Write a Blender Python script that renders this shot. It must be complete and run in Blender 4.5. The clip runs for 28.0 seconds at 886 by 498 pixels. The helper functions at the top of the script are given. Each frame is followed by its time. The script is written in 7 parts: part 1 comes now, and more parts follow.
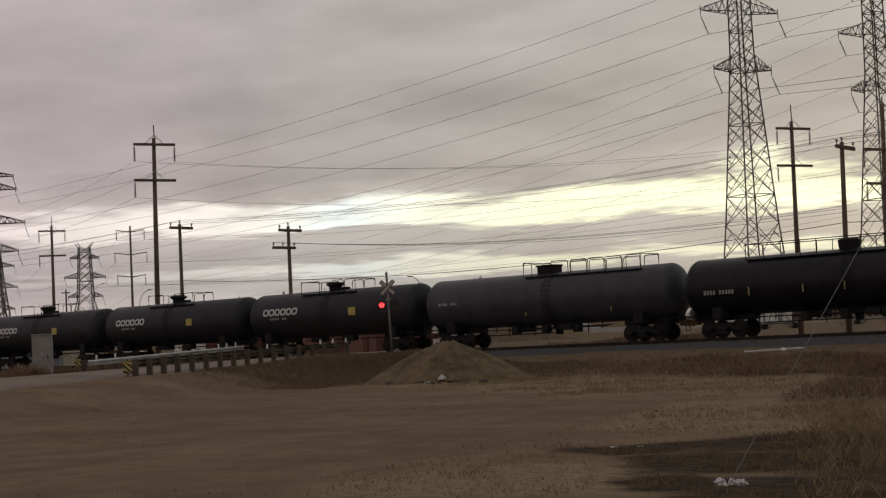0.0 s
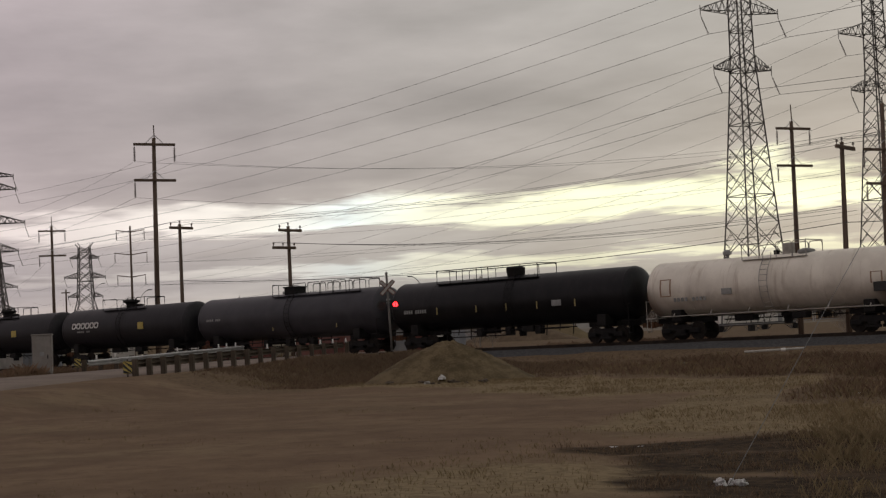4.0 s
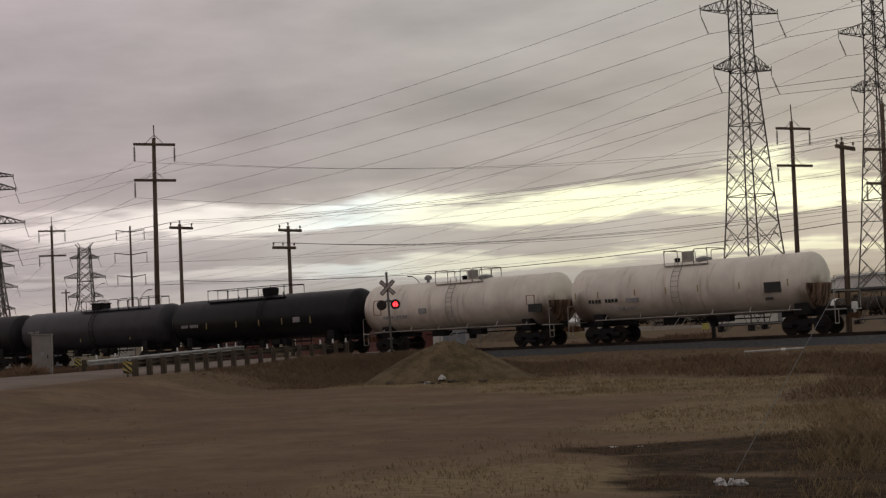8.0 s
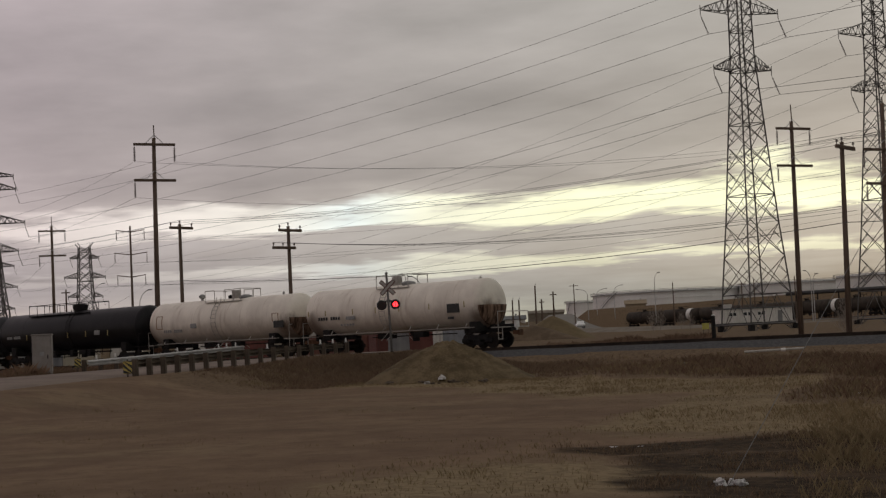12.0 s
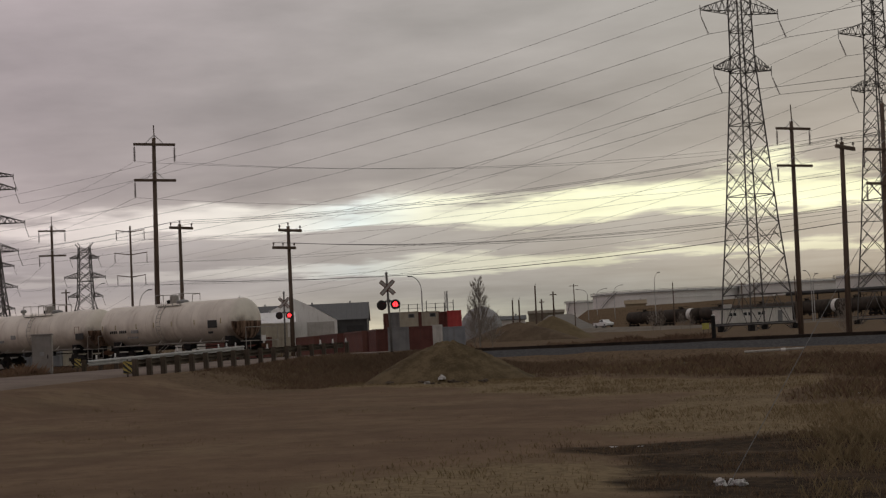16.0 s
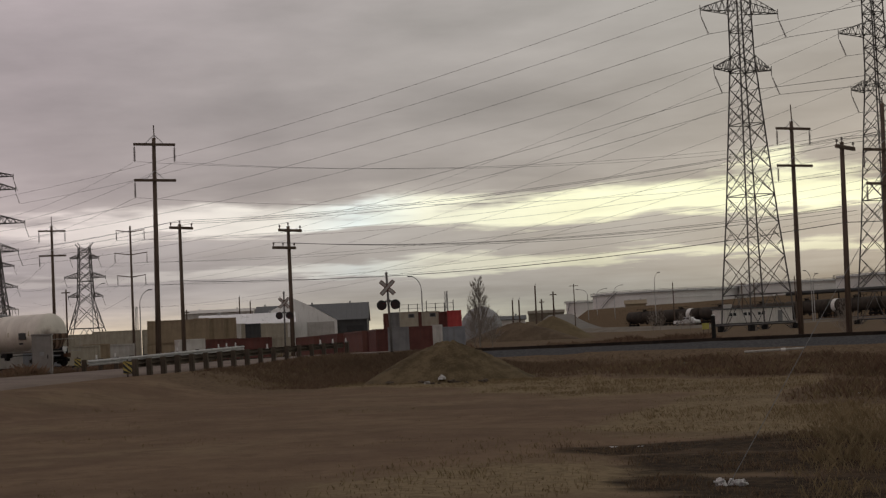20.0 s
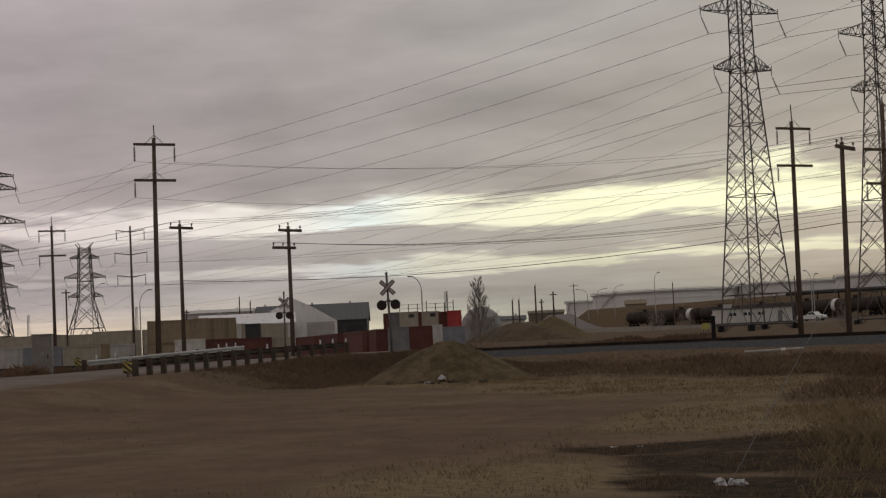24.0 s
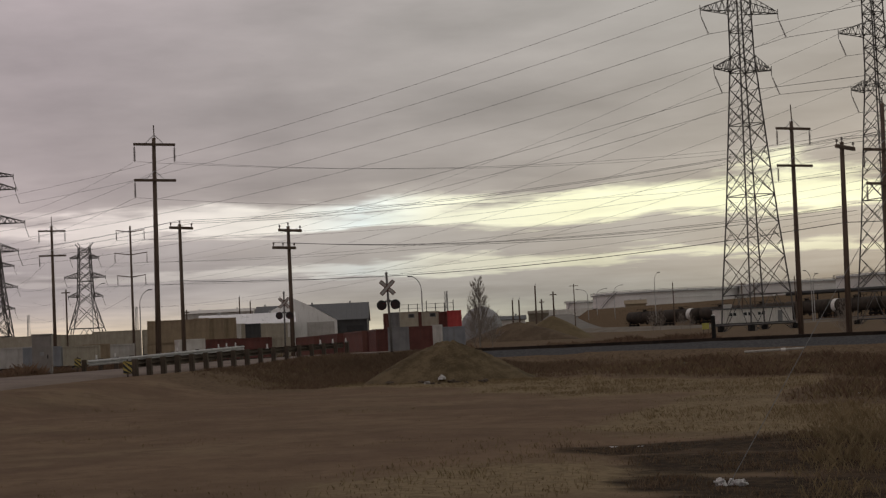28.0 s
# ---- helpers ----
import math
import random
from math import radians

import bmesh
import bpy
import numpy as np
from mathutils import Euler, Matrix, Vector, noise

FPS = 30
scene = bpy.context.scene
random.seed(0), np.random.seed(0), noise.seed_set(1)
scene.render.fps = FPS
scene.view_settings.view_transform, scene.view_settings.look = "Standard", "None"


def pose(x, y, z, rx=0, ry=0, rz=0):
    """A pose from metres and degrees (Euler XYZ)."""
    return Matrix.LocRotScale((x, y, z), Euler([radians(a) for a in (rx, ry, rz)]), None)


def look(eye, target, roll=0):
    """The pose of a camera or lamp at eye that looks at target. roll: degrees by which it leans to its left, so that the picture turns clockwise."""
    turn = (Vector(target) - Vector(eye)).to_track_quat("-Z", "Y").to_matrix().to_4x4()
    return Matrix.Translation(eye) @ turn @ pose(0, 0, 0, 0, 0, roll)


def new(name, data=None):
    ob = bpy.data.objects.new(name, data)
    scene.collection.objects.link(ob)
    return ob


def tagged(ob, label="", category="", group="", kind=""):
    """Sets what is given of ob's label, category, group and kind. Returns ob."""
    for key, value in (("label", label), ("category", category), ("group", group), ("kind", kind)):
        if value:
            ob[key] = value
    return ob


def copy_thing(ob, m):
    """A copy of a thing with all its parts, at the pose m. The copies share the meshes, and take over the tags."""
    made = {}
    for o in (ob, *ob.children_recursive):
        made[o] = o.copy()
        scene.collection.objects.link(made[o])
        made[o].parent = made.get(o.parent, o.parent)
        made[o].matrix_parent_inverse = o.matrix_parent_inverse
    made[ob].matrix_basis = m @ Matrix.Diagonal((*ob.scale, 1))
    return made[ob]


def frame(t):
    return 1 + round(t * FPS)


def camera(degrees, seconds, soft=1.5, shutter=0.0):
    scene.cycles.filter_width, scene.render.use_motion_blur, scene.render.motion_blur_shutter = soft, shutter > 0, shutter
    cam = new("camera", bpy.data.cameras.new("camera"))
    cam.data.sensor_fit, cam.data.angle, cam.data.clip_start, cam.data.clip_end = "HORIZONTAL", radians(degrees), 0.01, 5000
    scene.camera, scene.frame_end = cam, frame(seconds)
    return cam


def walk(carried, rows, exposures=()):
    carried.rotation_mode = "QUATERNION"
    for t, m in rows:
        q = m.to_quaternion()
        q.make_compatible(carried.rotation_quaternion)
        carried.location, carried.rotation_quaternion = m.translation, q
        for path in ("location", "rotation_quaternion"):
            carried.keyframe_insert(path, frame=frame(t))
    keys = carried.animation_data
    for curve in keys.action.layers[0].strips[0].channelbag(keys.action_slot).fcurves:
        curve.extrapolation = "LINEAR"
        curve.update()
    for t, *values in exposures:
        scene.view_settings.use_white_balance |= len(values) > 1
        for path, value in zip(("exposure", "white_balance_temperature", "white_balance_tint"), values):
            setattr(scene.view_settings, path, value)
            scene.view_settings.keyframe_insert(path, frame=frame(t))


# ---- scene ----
cam = camera(32.46, 28.0, soft=1.3)
YAW, PITCH, ROLL = radians(40.08), radians(3.46), 2.744
EYE = Vector((0, 0, 1.54))
AHEAD = Vector((-math.sin(YAW) * math.cos(PITCH), math.cos(YAW) * math.cos(PITCH), math.sin(PITCH)))
VIEW = look(EYE, EYE + AHEAD * 100, -ROLL)
walk(cam, [(0.0, VIEW), (28.0, VIEW)], [(0.0, 0.22), (3.0, 0.2), (8.0, 0.16), (12.0, 0.08), (17.0, 0.0), (28.0, 0.0)])

TRACK_Y, RAIL_Z = 72.6, 1.0


# ---- world, sun ----
def make_world():
    world = bpy.data.worlds.new("sky")
    scene.world = world
    world.use_nodes = True
    nt = world.node_tree
    sky = nt.nodes.new("ShaderNodeTexSky")
    sky.sky_type, sky.sun_disc = "NISHITA", False
    sky.sun_elevation, sky.sun_rotation = radians(9), radians(-22)
    bg = nt.nodes["Background"]
    bg.inputs["Strength"].default_value = 0.05
    nt.links.new(sky.outputs[0], bg.inputs[0])
    sun = bpy.data.lights.new("sun", "SUN")
    sun.energy, sun.angle, sun.color = 1.0, radians(14), (1.0, 0.93, 0.8)
    ob = new("sun", sun)
    ob.matrix_world = look((-150, 370, 64), (0, 0, 0))


make_world()


# ---- node helpers and materials ----
def nodes_of(name):
    mat = bpy.data.materials.new(name)
    mat.use_nodes = True
    return mat, mat.node_tree, mat.node_tree.nodes["Principled BSDF"]


def mixrgb(nt, fac, a, b, blend="MIX"):
    n = nt.nodes.new("ShaderNodeMix")
    n.data_type, n.blend_type = "RGBA", blend
    for sock, v in ((n.inputs[0], fac), (n.inputs[6], a), (n.inputs[7], b)):
        if isinstance(v, (int, float)):
            sock.default_value = v
        elif isinstance(v, tuple):
            sock.default_value = (*v, 1) if len(v) == 3 else v
        else:
            nt.links.new(v, sock)
    return n.outputs[2]


def maths(nt, op, a, b=0.0, c=0.0, clamp=False):
    n = nt.nodes.new("ShaderNodeMath")
    n.operation, n.use_clamp = op, clamp
    for sock, v in zip(n.inputs, (a, b, c)):
        if isinstance(v, (int, float)):
            sock.default_value = v
        else:
            nt.links.new(v, sock)
    return n.outputs[0]


def coords(nt, kind="Object", scale=(1, 1, 1)):
    tc, mp = nt.nodes.new("ShaderNodeTexCoord"), nt.nodes.new("ShaderNodeMapping")
    mp.inputs["Scale"].default_value = scale
    nt.links.new(tc.outputs[kind], mp.inputs["Vector"])
    return mp.outputs[0]


def noise_of(nt, vec, scale, detail=4.0, rough=0.55):
    n = nt.nodes.new("ShaderNodeTexNoise")
    n.inputs["Scale"].default_value, n.inputs["Detail"].default_value, n.inputs["Roughness"].default_value = scale, detail, rough
    nt.links.new(vec, n.inputs["Vector"])
    return n.outputs[0]


def ramp(nt, fac, stops, smooth=False):
    n = nt.nodes.new("ShaderNodeValToRGB")
    els = n.color_ramp.elements
    if smooth:
        n.color_ramp.interpolation = "EASE"
    while len(els) < len(stops):
        els.new(0.5)
    for e, (p, c) in zip(els, stops):
        e.position, e.color = p, (c, c, c, 1) if isinstance(c, float) else (*c, 1)
    nt.links.new(fac, n.inputs[0])
    return n.outputs[0]


def step(nt, v, lo, hi):
    n = nt.nodes.new("ShaderNodeMapRange")
    n.interpolation_type = "SMOOTHSTEP"
    nt.links.new(v, n.inputs[0])
    n.inputs[1].default_value, n.inputs[2].default_value = lo, hi
    return n.outputs[0]


def surface(name, a, b, scale=2.0, fine=30.0, rough=0.7, metal=0.0, bump=0.2, stretch=(1, 1, 1), dirt=None, spread=0.0, streak=(3.0, 3.0, 0.35), gloss=0.5):
    """Two colours mixed by coarse and fine noise, with grain in the relief and streaked dirt where given."""
    mat, nt, p = nodes_of(name)
    v = coords(nt, "Object", stretch)
    n1, n2 = noise_of(nt, v, scale, 5), noise_of(nt, v, fine, 3)
    f = maths(nt, "ADD", maths(nt, "MULTIPLY", n1, 0.7), maths(nt, "MULTIPLY", n2, 0.3))
    col = mixrgb(nt, step(nt, f, 0.36, 0.64), a, b)
    if dirt:
        d = noise_of(nt, coords(nt, "Object", streak), 1.3, 6, 0.65)
        col = mixrgb(nt, maths(nt, "MULTIPLY", step(nt, d, 0.5, 0.72), dirt[1]), col, dirt[0])
    if spread:
        info = nt.nodes.new("ShaderNodeObjectInfo")
        k = maths(nt, "MULTIPLY_ADD", info.outputs["Random"], 2 * spread, 1 - spread)
        hsv = nt.nodes.new("ShaderNodeHueSaturation")
        nt.links.new(k, hsv.inputs["Value"])
        nt.links.new(col, hsv.inputs["Color"])
        col = hsv.outputs[0]
    nt.links.new(col, p.inputs["Base Color"])
    p.inputs["Roughness"].default_value, p.inputs["Metallic"].default_value = rough, metal
    p.inputs["Specular IOR Level"].default_value = 0.12 if rough > 0.8 else gloss
    nt.links.new(maths(nt, "MULTIPLY_ADD", n1, 0.25, rough - 0.12), p.inputs["Roughness"])
    if bump:
        bp = nt.nodes.new("ShaderNodeBump")
        bp.inputs["Strength"].default_value, bp.inputs["Distance"].default_value = bump, 0.02
        nt.links.new(n2, bp.inputs["Height"])
        nt.links.new(bp.outputs[0], p.inputs["Normal"])
    return mat


def glow(name, colour, strength):
    mat, nt, p = nodes_of(name)
    p.inputs["Base Color"].default_value = (*colour, 1)
    p.inputs["Emission Color"].default_value, p.inputs["Emission Strength"].default_value = (*colour, 1), strength
    return mat


def make_cloud_material():
    """Thin layered cloud: dull overhead, with a bright gap low ahead where the sun stands."""
    mat = bpy.data.materials.new("cloud")
    mat.use_nodes = True
    nt = mat.node_tree
    nt.nodes.remove(nt.nodes["Principled BSDF"])
    tc = nt.nodes.new("ShaderNodeTexCoord")
    turn = nt.nodes.new("ShaderNodeMapping")
    turn.inputs["Rotation"].default_value = (0, 0, -YAW)
    nt.links.new(tc.outputs["Object"], turn.inputs["Vector"])
    v = turn.outputs[0]
    sep = nt.nodes.new("ShaderNodeSeparateXYZ")
    nt.links.new(v, sep.inputs[0])
    right, fore = sep.outputs[0], sep.outputs[1]
    r = maths(nt, "SQRT", maths(nt, "ADD", maths(nt, "MULTIPLY", right, right), maths(nt, "MULTIPLY", fore, fore)))
    side = maths(nt, "DIVIDE", right, maths(nt, "MAXIMUM", r, 1.0))
    front = maths(nt, "DIVIDE", fore, maths(nt, "MAXIMUM", r, 1.0))
    big, mid, small = noise_of(nt, v, 0.0016, 3, 0.5), noise_of(nt, v, 0.0044, 3, 0.5), noise_of(nt, v, 0.014, 4, 0.6)
    x = maths(nt, "DIVIDE", r, 4800.0)
    # billows, as broad against their height as clouds seen from the side
    rise = maths(nt, "DIVIDE", sep.outputs[2], maths(nt, "MAXIMUM", r, 1.0))
    lofty = nt.nodes.new("ShaderNodeCombineXYZ")
    nt.links.new(maths(nt, "MULTIPLY", side, 11.0), lofty.inputs[0])
    nt.links.new(maths(nt, "MULTIPLY", rise, 34.0), lofty.inputs[1])
    nt.links.new(maths(nt, "MULTIPLY", front, 6.0), lofty.inputs[2])
    puff = noise_of(nt, lofty.outputs[0], 1.0, 6, 0.55)
    wob = maths(nt, "ADD", maths(nt, "ADD", maths(nt, "MULTIPLY_ADD", mid, 0.13, -0.065), maths(nt, "MULTIPLY_ADD", small, 0.05, -0.025)), maths(nt, "MULTIPLY_ADD", puff, 0.07, -0.035))
    xd = maths(nt, "ADD", x, wob)
    # light through the layer along the way out to the horizon
    dull = ramp(nt, xd, [(0.0, (0.3, 0.28, 0.275)), (0.2, (0.3, 0.275, 0.274)), (0.34, (0.3, 0.272, 0.268)), (0.45, (0.37, 0.338, 0.32)), (0.5, (0.318, 0.296, 0.29)), (0.62, (0.302, 0.286, 0.285)), (0.72, (0.322, 0.305, 0.298)), (0.84, (0.42, 0.39, 0.337)), (1.0, (0.475, 0.434, 0.358))])
    wide = maths(nt, "MULTIPLY_ADD", step(nt, side, -0.05, 0.25), 0.024, xd)
    gap = maths(nt, "MULTIPLY", step(nt, wide, 0.39, 0.425), maths(nt, "SUBTRACT", 1.0, step(nt, xd, 0.455, 0.485)))
    thin = maths(nt, "MULTIPLY", step(nt, xd, 0.555, 0.585), maths(nt, "SUBTRACT", 1.0, step(nt, xd, 0.6, 0.625)))
    low = maths(nt, "MULTIPLY", maths(nt, "ADD", gap, maths(nt, "MULTIPLY", thin, 0.5)), maths(nt, "MULTIPLY", step(nt, front, 0.75, 0.93), maths(nt, "MULTIPLY_ADD", step(nt, side, -0.3, 0.1), 0.62, 0.38)))
    tint = ramp(nt, maths(nt, "MULTIPLY_ADD", side, 1.5, 0.5), [(0.0, (0.85, 0.80, 0.74)), (0.33, (0.88, 0.86, 0.78)), (0.41, (0.78, 0.87, 0.87)), (0.48, (0.82, 0.81, 0.67)), (0.62, (0.82, 0.8, 0.59))])
    col = mixrgb(nt, low, dull, tint)
    # rosier to one side, greener and dimmer low down towards the other
    cast = ramp(nt, maths(nt, "MULTIPLY_ADD", side, 1.5, 0.5), [(0.1, (1.035, 0.968, 1.0)), (0.45, (0.985, 0.99, 0.955)), (0.75, (0.945, 0.985, 0.935))])
    col = mixrgb(nt, 1.0, col, cast, "MULTIPLY")
    low_dim = maths(nt, "MULTIPLY", step(nt, x, 0.55, 0.8), step(nt, side, -0.25, 0.2))
    col = mixrgb(nt, 1.0, col, mixrgb(nt, low_dim, (1.0, 1.0, 1.0), (0.4, 0.5, 0.585)), "MULTIPLY")
    warm_side = maths(nt, "MULTIPLY", step(nt, x, 0.62, 0.92), maths(nt, "SUBTRACT", 1.0, step(nt, side, -0.14, 0.08)))
    col = mixrgb(nt, 1.0, col, mixrgb(nt, warm_side, (1.0, 1.0, 1.0), (1.42, 1.33, 1.15)), "MULTIPLY")
    # soft folds
    fold = maths(nt, "ADD", maths(nt, "ADD", maths(nt, "MULTIPLY_ADD", big, 0.8, 0.57), maths(nt, "MULTIPLY_ADD", mid, 0.5, -0.13)), maths(nt, "MULTIPLY_ADD", puff, 0.55, -0.275))
    # a little duller behind the camera
    fold = maths(nt, "MULTIPLY", fold, maths(nt, "MULTIPLY_ADD", step(nt, front, -0.2, 0.75), 0.06, 1.1))
    col = mixrgb(nt, 1.0, col, fold, "MULTIPLY")
    em, tr, mx = nt.nodes.new("ShaderNodeEmission"), nt.nodes.new("ShaderNodeBsdfTransparent"), nt.nodes.new("ShaderNodeMixShader")
    nt.links.new(col, em.inputs[0])
    em.inputs[1].default_value = 1.0
    mx.inputs[0].default_value = 0.95
    nt.links.new(tr.outputs[0], mx.inputs[1])
    nt.links.new(em.outputs[0], mx.inputs[2])
    nt.links.new(mx.outputs[0], nt.nodes["Material Output"].inputs[0])
    mat.cycles.emission_sampling = "NONE"
    return mat


CLOUD = make_cloud_material()
TANK_BLACK = surface("tank_black", (0.008, 0.0078, 0.0095), (0.013, 0.0125, 0.0142), 1.2, 25, 0.4, bump=0.05, dirt=((0.025, 0.022, 0.021), 0.35), gloss=0.2)
TANK_DULL = surface("tank_dull_black", (0.014, 0.013, 0.016), (0.023, 0.0215, 0.025), 1.0, 25, 0.5, bump=0.05, dirt=((0.035, 0.031, 0.03), 0.4), gloss=0.25)
TANK_GREY = surface("tank_grey", (0.038, 0.037, 0.044), (0.055, 0.0535, 0.061), 1.0, 25, 0.42, bump=0.05, dirt=((0.05, 0.045, 0.043), 0.3), gloss=0.25)


def white_tank_paint():
    """Off-white shell paint with rusty weeping lines, brown ends, and grime mixed with painted shade low down."""
    mat, nt, p = nodes_of("tank_white")
    v = coords(nt)
    sep = nt.nodes.new("ShaderNodeSeparateXYZ")
    nt.links.new(v, sep.inputs[0])
    n1, n2 = noise_of(nt, v, 0.6, 5), noise_of(nt, v, 9, 4)
    col = mixrgb(nt, step(nt, n1, 0.35, 0.65), (0.7, 0.645, 0.56), (0.84, 0.785, 0.69))
    # weeping stains run down the side
    weep = noise_of(nt, coords(nt, "Object", (2.6, 0.5, 0.14)), 1.0, 5, 0.6)
    col = mixrgb(nt, maths(nt, "MULTIPLY", step(nt, weep, 0.56, 0.74), 0.55), col, (0.36, 0.27, 0.19))
    # broken grime patches, thickened downwards to paint in the lower flank's shade
    blotches = noise_of(nt, coords(nt, "Object", (0.7, 0.7, 0.45)), 1.1, 6, 0.65)
    high = maths(nt, "MULTIPLY_ADD", blotches, 2.4, -1.2)
    grime_shade = maths(nt, "SUBTRACT", 1.0, step(nt, maths(nt, "ADD", sep.outputs[2], high), 1.5, 2.95))
    col = mixrgb(nt, maths(nt, "MULTIPLY", grime_shade, 0.58), col, (0.24, 0.185, 0.14))
    away = maths(nt, "ABSOLUTE", maths(nt, "ADD", sep.outputs[0], 0.3))
    ends = maths(nt, "MULTIPLY", step(nt, maths(nt, "ADD", away, maths(nt, "MULTIPLY", high, 0.8)), 5.9, 7.0), maths(nt, "SUBTRACT", 1.0, step(nt, maths(nt, "ADD", sep.outputs[2], high), 1.9, 2.9)))
    col = mixrgb(nt, maths(nt, "MULTIPLY", ends, 0.85), col, (0.1, 0.062, 0.042))
    col = mixrgb(nt, maths(nt, "MULTIPLY", step(nt, n2, 0.6, 0.75), 0.25), col, (0.42, 0.35, 0.27))
    nt.links.new(col, p.inputs["Base Color"])
    nt.links.new(maths(nt, "MULTIPLY_ADD", n1, 0.25, 0.42), p.inputs["Roughness"])
    return mat


TANK_WHITE = white_tank_paint()
TRIM_PALE = surface("grimy_white_trim", (0.27, 0.25, 0.225), (0.4, 0.375, 0.34), 3, 30, 0.6, bump=0.05)
STEEL_DARK = surface("dark_steel", (0.009, 0.0085, 0.009), (0.02, 0.018, 0.017), 3, 40, 0.75, bump=0.2, gloss=0.2)
RUST = surface("rusty_steel", (0.07, 0.04, 0.026), (0.16, 0.085, 0.05), 2, 30, 0.85, bump=0.3)
WHITE_PAINT = surface("white_paint", (0.66, 0.65, 0.62), (0.78, 0.77, 0.74), 3, 40, 0.55, bump=0.1, dirt=((0.3, 0.26, 0.2), 0.4))
YELLOW = surface("yellow_paint", (0.4, 0.31, 0.07), (0.5, 0.39, 0.1), 3, 40, 0.55, bump=0.05)
STRIP = surface("dirty_yellow_strip", (0.27, 0.22, 0.09), (0.4, 0.32, 0.13), 5, 40, 0.6, bump=0)
LETTER = surface("white_lettering", (0.6, 0.6, 0.58), (0.72, 0.72, 0.7), 4, 40, 0.6, bump=0)
FADED = surface("faded_lettering", (0.2, 0.2, 0.2), (0.3, 0.3, 0.29), 4, 40, 0.6, bump=0)
GLASS = surface("dark_window_glass", (0.015, 0.017, 0.02), (0.03, 0.032, 0.035), 2, 10, 0.12, bump=0)
BLACK_PAINT = surface("black_paint", (0.015, 0.015, 0.015), (0.03, 0.03, 0.03), 3, 40, 0.6, bump=0.1)
GALV = surface("galvanised_steel", (0.34, 0.34, 0.34), (0.5, 0.5, 0.49), 1.5, 30, 0.5, 0.4, bump=0.1, dirt=((0.2, 0.18, 0.15), 0.4))
TOWER_STEEL = surface("weathered_tower_steel", (0.085, 0.078, 0.074), (0.14, 0.131, 0.124), 0.6, 12, 0.7, 0.3, bump=0.1)
POLE_WOOD = surface("creosoted_wood", (0.09, 0.065, 0.051), (0.165, 0.123, 0.096), 1.0, 16, 0.9, bump=0.5, stretch=(6, 6, 0.3))
POST_WOOD = surface("weathered_post_wood", (0.07, 0.056, 0.045), (0.13, 0.105, 0.08), 2.0, 20, 0.9, bump=0.5, stretch=(4, 4, 0.6))
PORCELAIN = surface("insulator_glaze", (0.09, 0.07, 0.06), (0.14, 0.11, 0.1), 6, 40, 0.3, bump=0)
WIRE = surface("aluminium_wire", (0.10, 0.10, 0.10), (0.15, 0.15, 0.15), 1, 10, 0.6, 0.3, bump=0)
RED_LAMP = glow("lit_red_lens", (1.0, 0.025, 0.03), 4.5)
RED_DARK = surface("dark_lamp_vane", (0.016, 0.008, 0.008), (0.026, 0.012, 0.012), 5, 40, 0.6, bump=0)


# ---- mesh helpers ----
def part(name, bm, mat, parent=None, label="", smooth=False, m=None):
    """Links a bmesh as one mesh object, under parent where given."""
    me = bpy.data.meshes.new(name)
    if smooth:
        for f in bm.faces:
            f.smooth = True
    bm.to_mesh(me)
    bm.free()
    me.materials.append(mat)
    ob = new(name, me)
    if parent is not None:
        ob.parent = parent
    if m is not None:
        ob.matrix_basis = m
    if label:
        ob["label"] = label
    return ob


def same_mesh(ob, m, parent=None):
    """Another object on the mesh of ob, at m, under the same parent unless another is given."""
    c = new(ob.name.split(".")[0], ob.data)
    c.parent = parent if parent is not None else ob.parent
    c.matrix_basis = m
    return c


def thing(name, label, category, m=None, group="", kind=""):
    ob = new(name)
    ob.empty_display_size = 0.3
    if m is not None:
        ob.matrix_basis = m
    return tagged(ob, label, category, group, kind)


def box(bm, lo, hi, bevel=0.0, m=None):
    c = [(a + b) / 2 for a, b in zip(lo, hi)]
    s = [abs(b - a) for a, b in zip(lo, hi)]
    mm = Matrix.Translation(c) @ Matrix.Diagonal((*s, 1))
    r = bmesh.ops.create_cube(bm, size=1, matrix=(m @ mm) if m is not None else mm)
    if bevel:
        es = {e for v in r["verts"] for e in v.link_edges}
        bmesh.ops.bevel(bm, geom=list(es), offset=bevel, segments=1, affect="EDGES")
    return bm


def boxes(*pairs, bevel=0.0):
    bm = bmesh.new()
    for lo, hi in pairs:
        box(bm, lo, hi, bevel)
    return bm


def tube(bm, a, b, r0, r1=None, n=6, caps=True):
    a, b = Vector(a), Vector(b)
    r1 = r0 if r1 is None else r1
    q = (b - a).to_track_quat("Z", "Y")
    rings = []
    for p, r in ((a, r0), (b, r1)):
        rings.append([bm.verts.new(p + q @ Vector((r * math.cos(k * math.tau / n), r * math.sin(k * math.tau / n), 0))) for k in range(n)])
    for k in range(n):
        bm.faces.new((rings[0][k], rings[0][(k + 1) % n], rings[1][(k + 1) % n], rings[1][k]))
    if caps:
        bm.faces.new(rings[0][::-1])
        bm.faces.new(rings[1])
    return bm


def tubes(pairs, r, n=6):
    bm = bmesh.new()
    for a, b in pairs:
        tube(bm, a, b, r, n=n)
    return bm


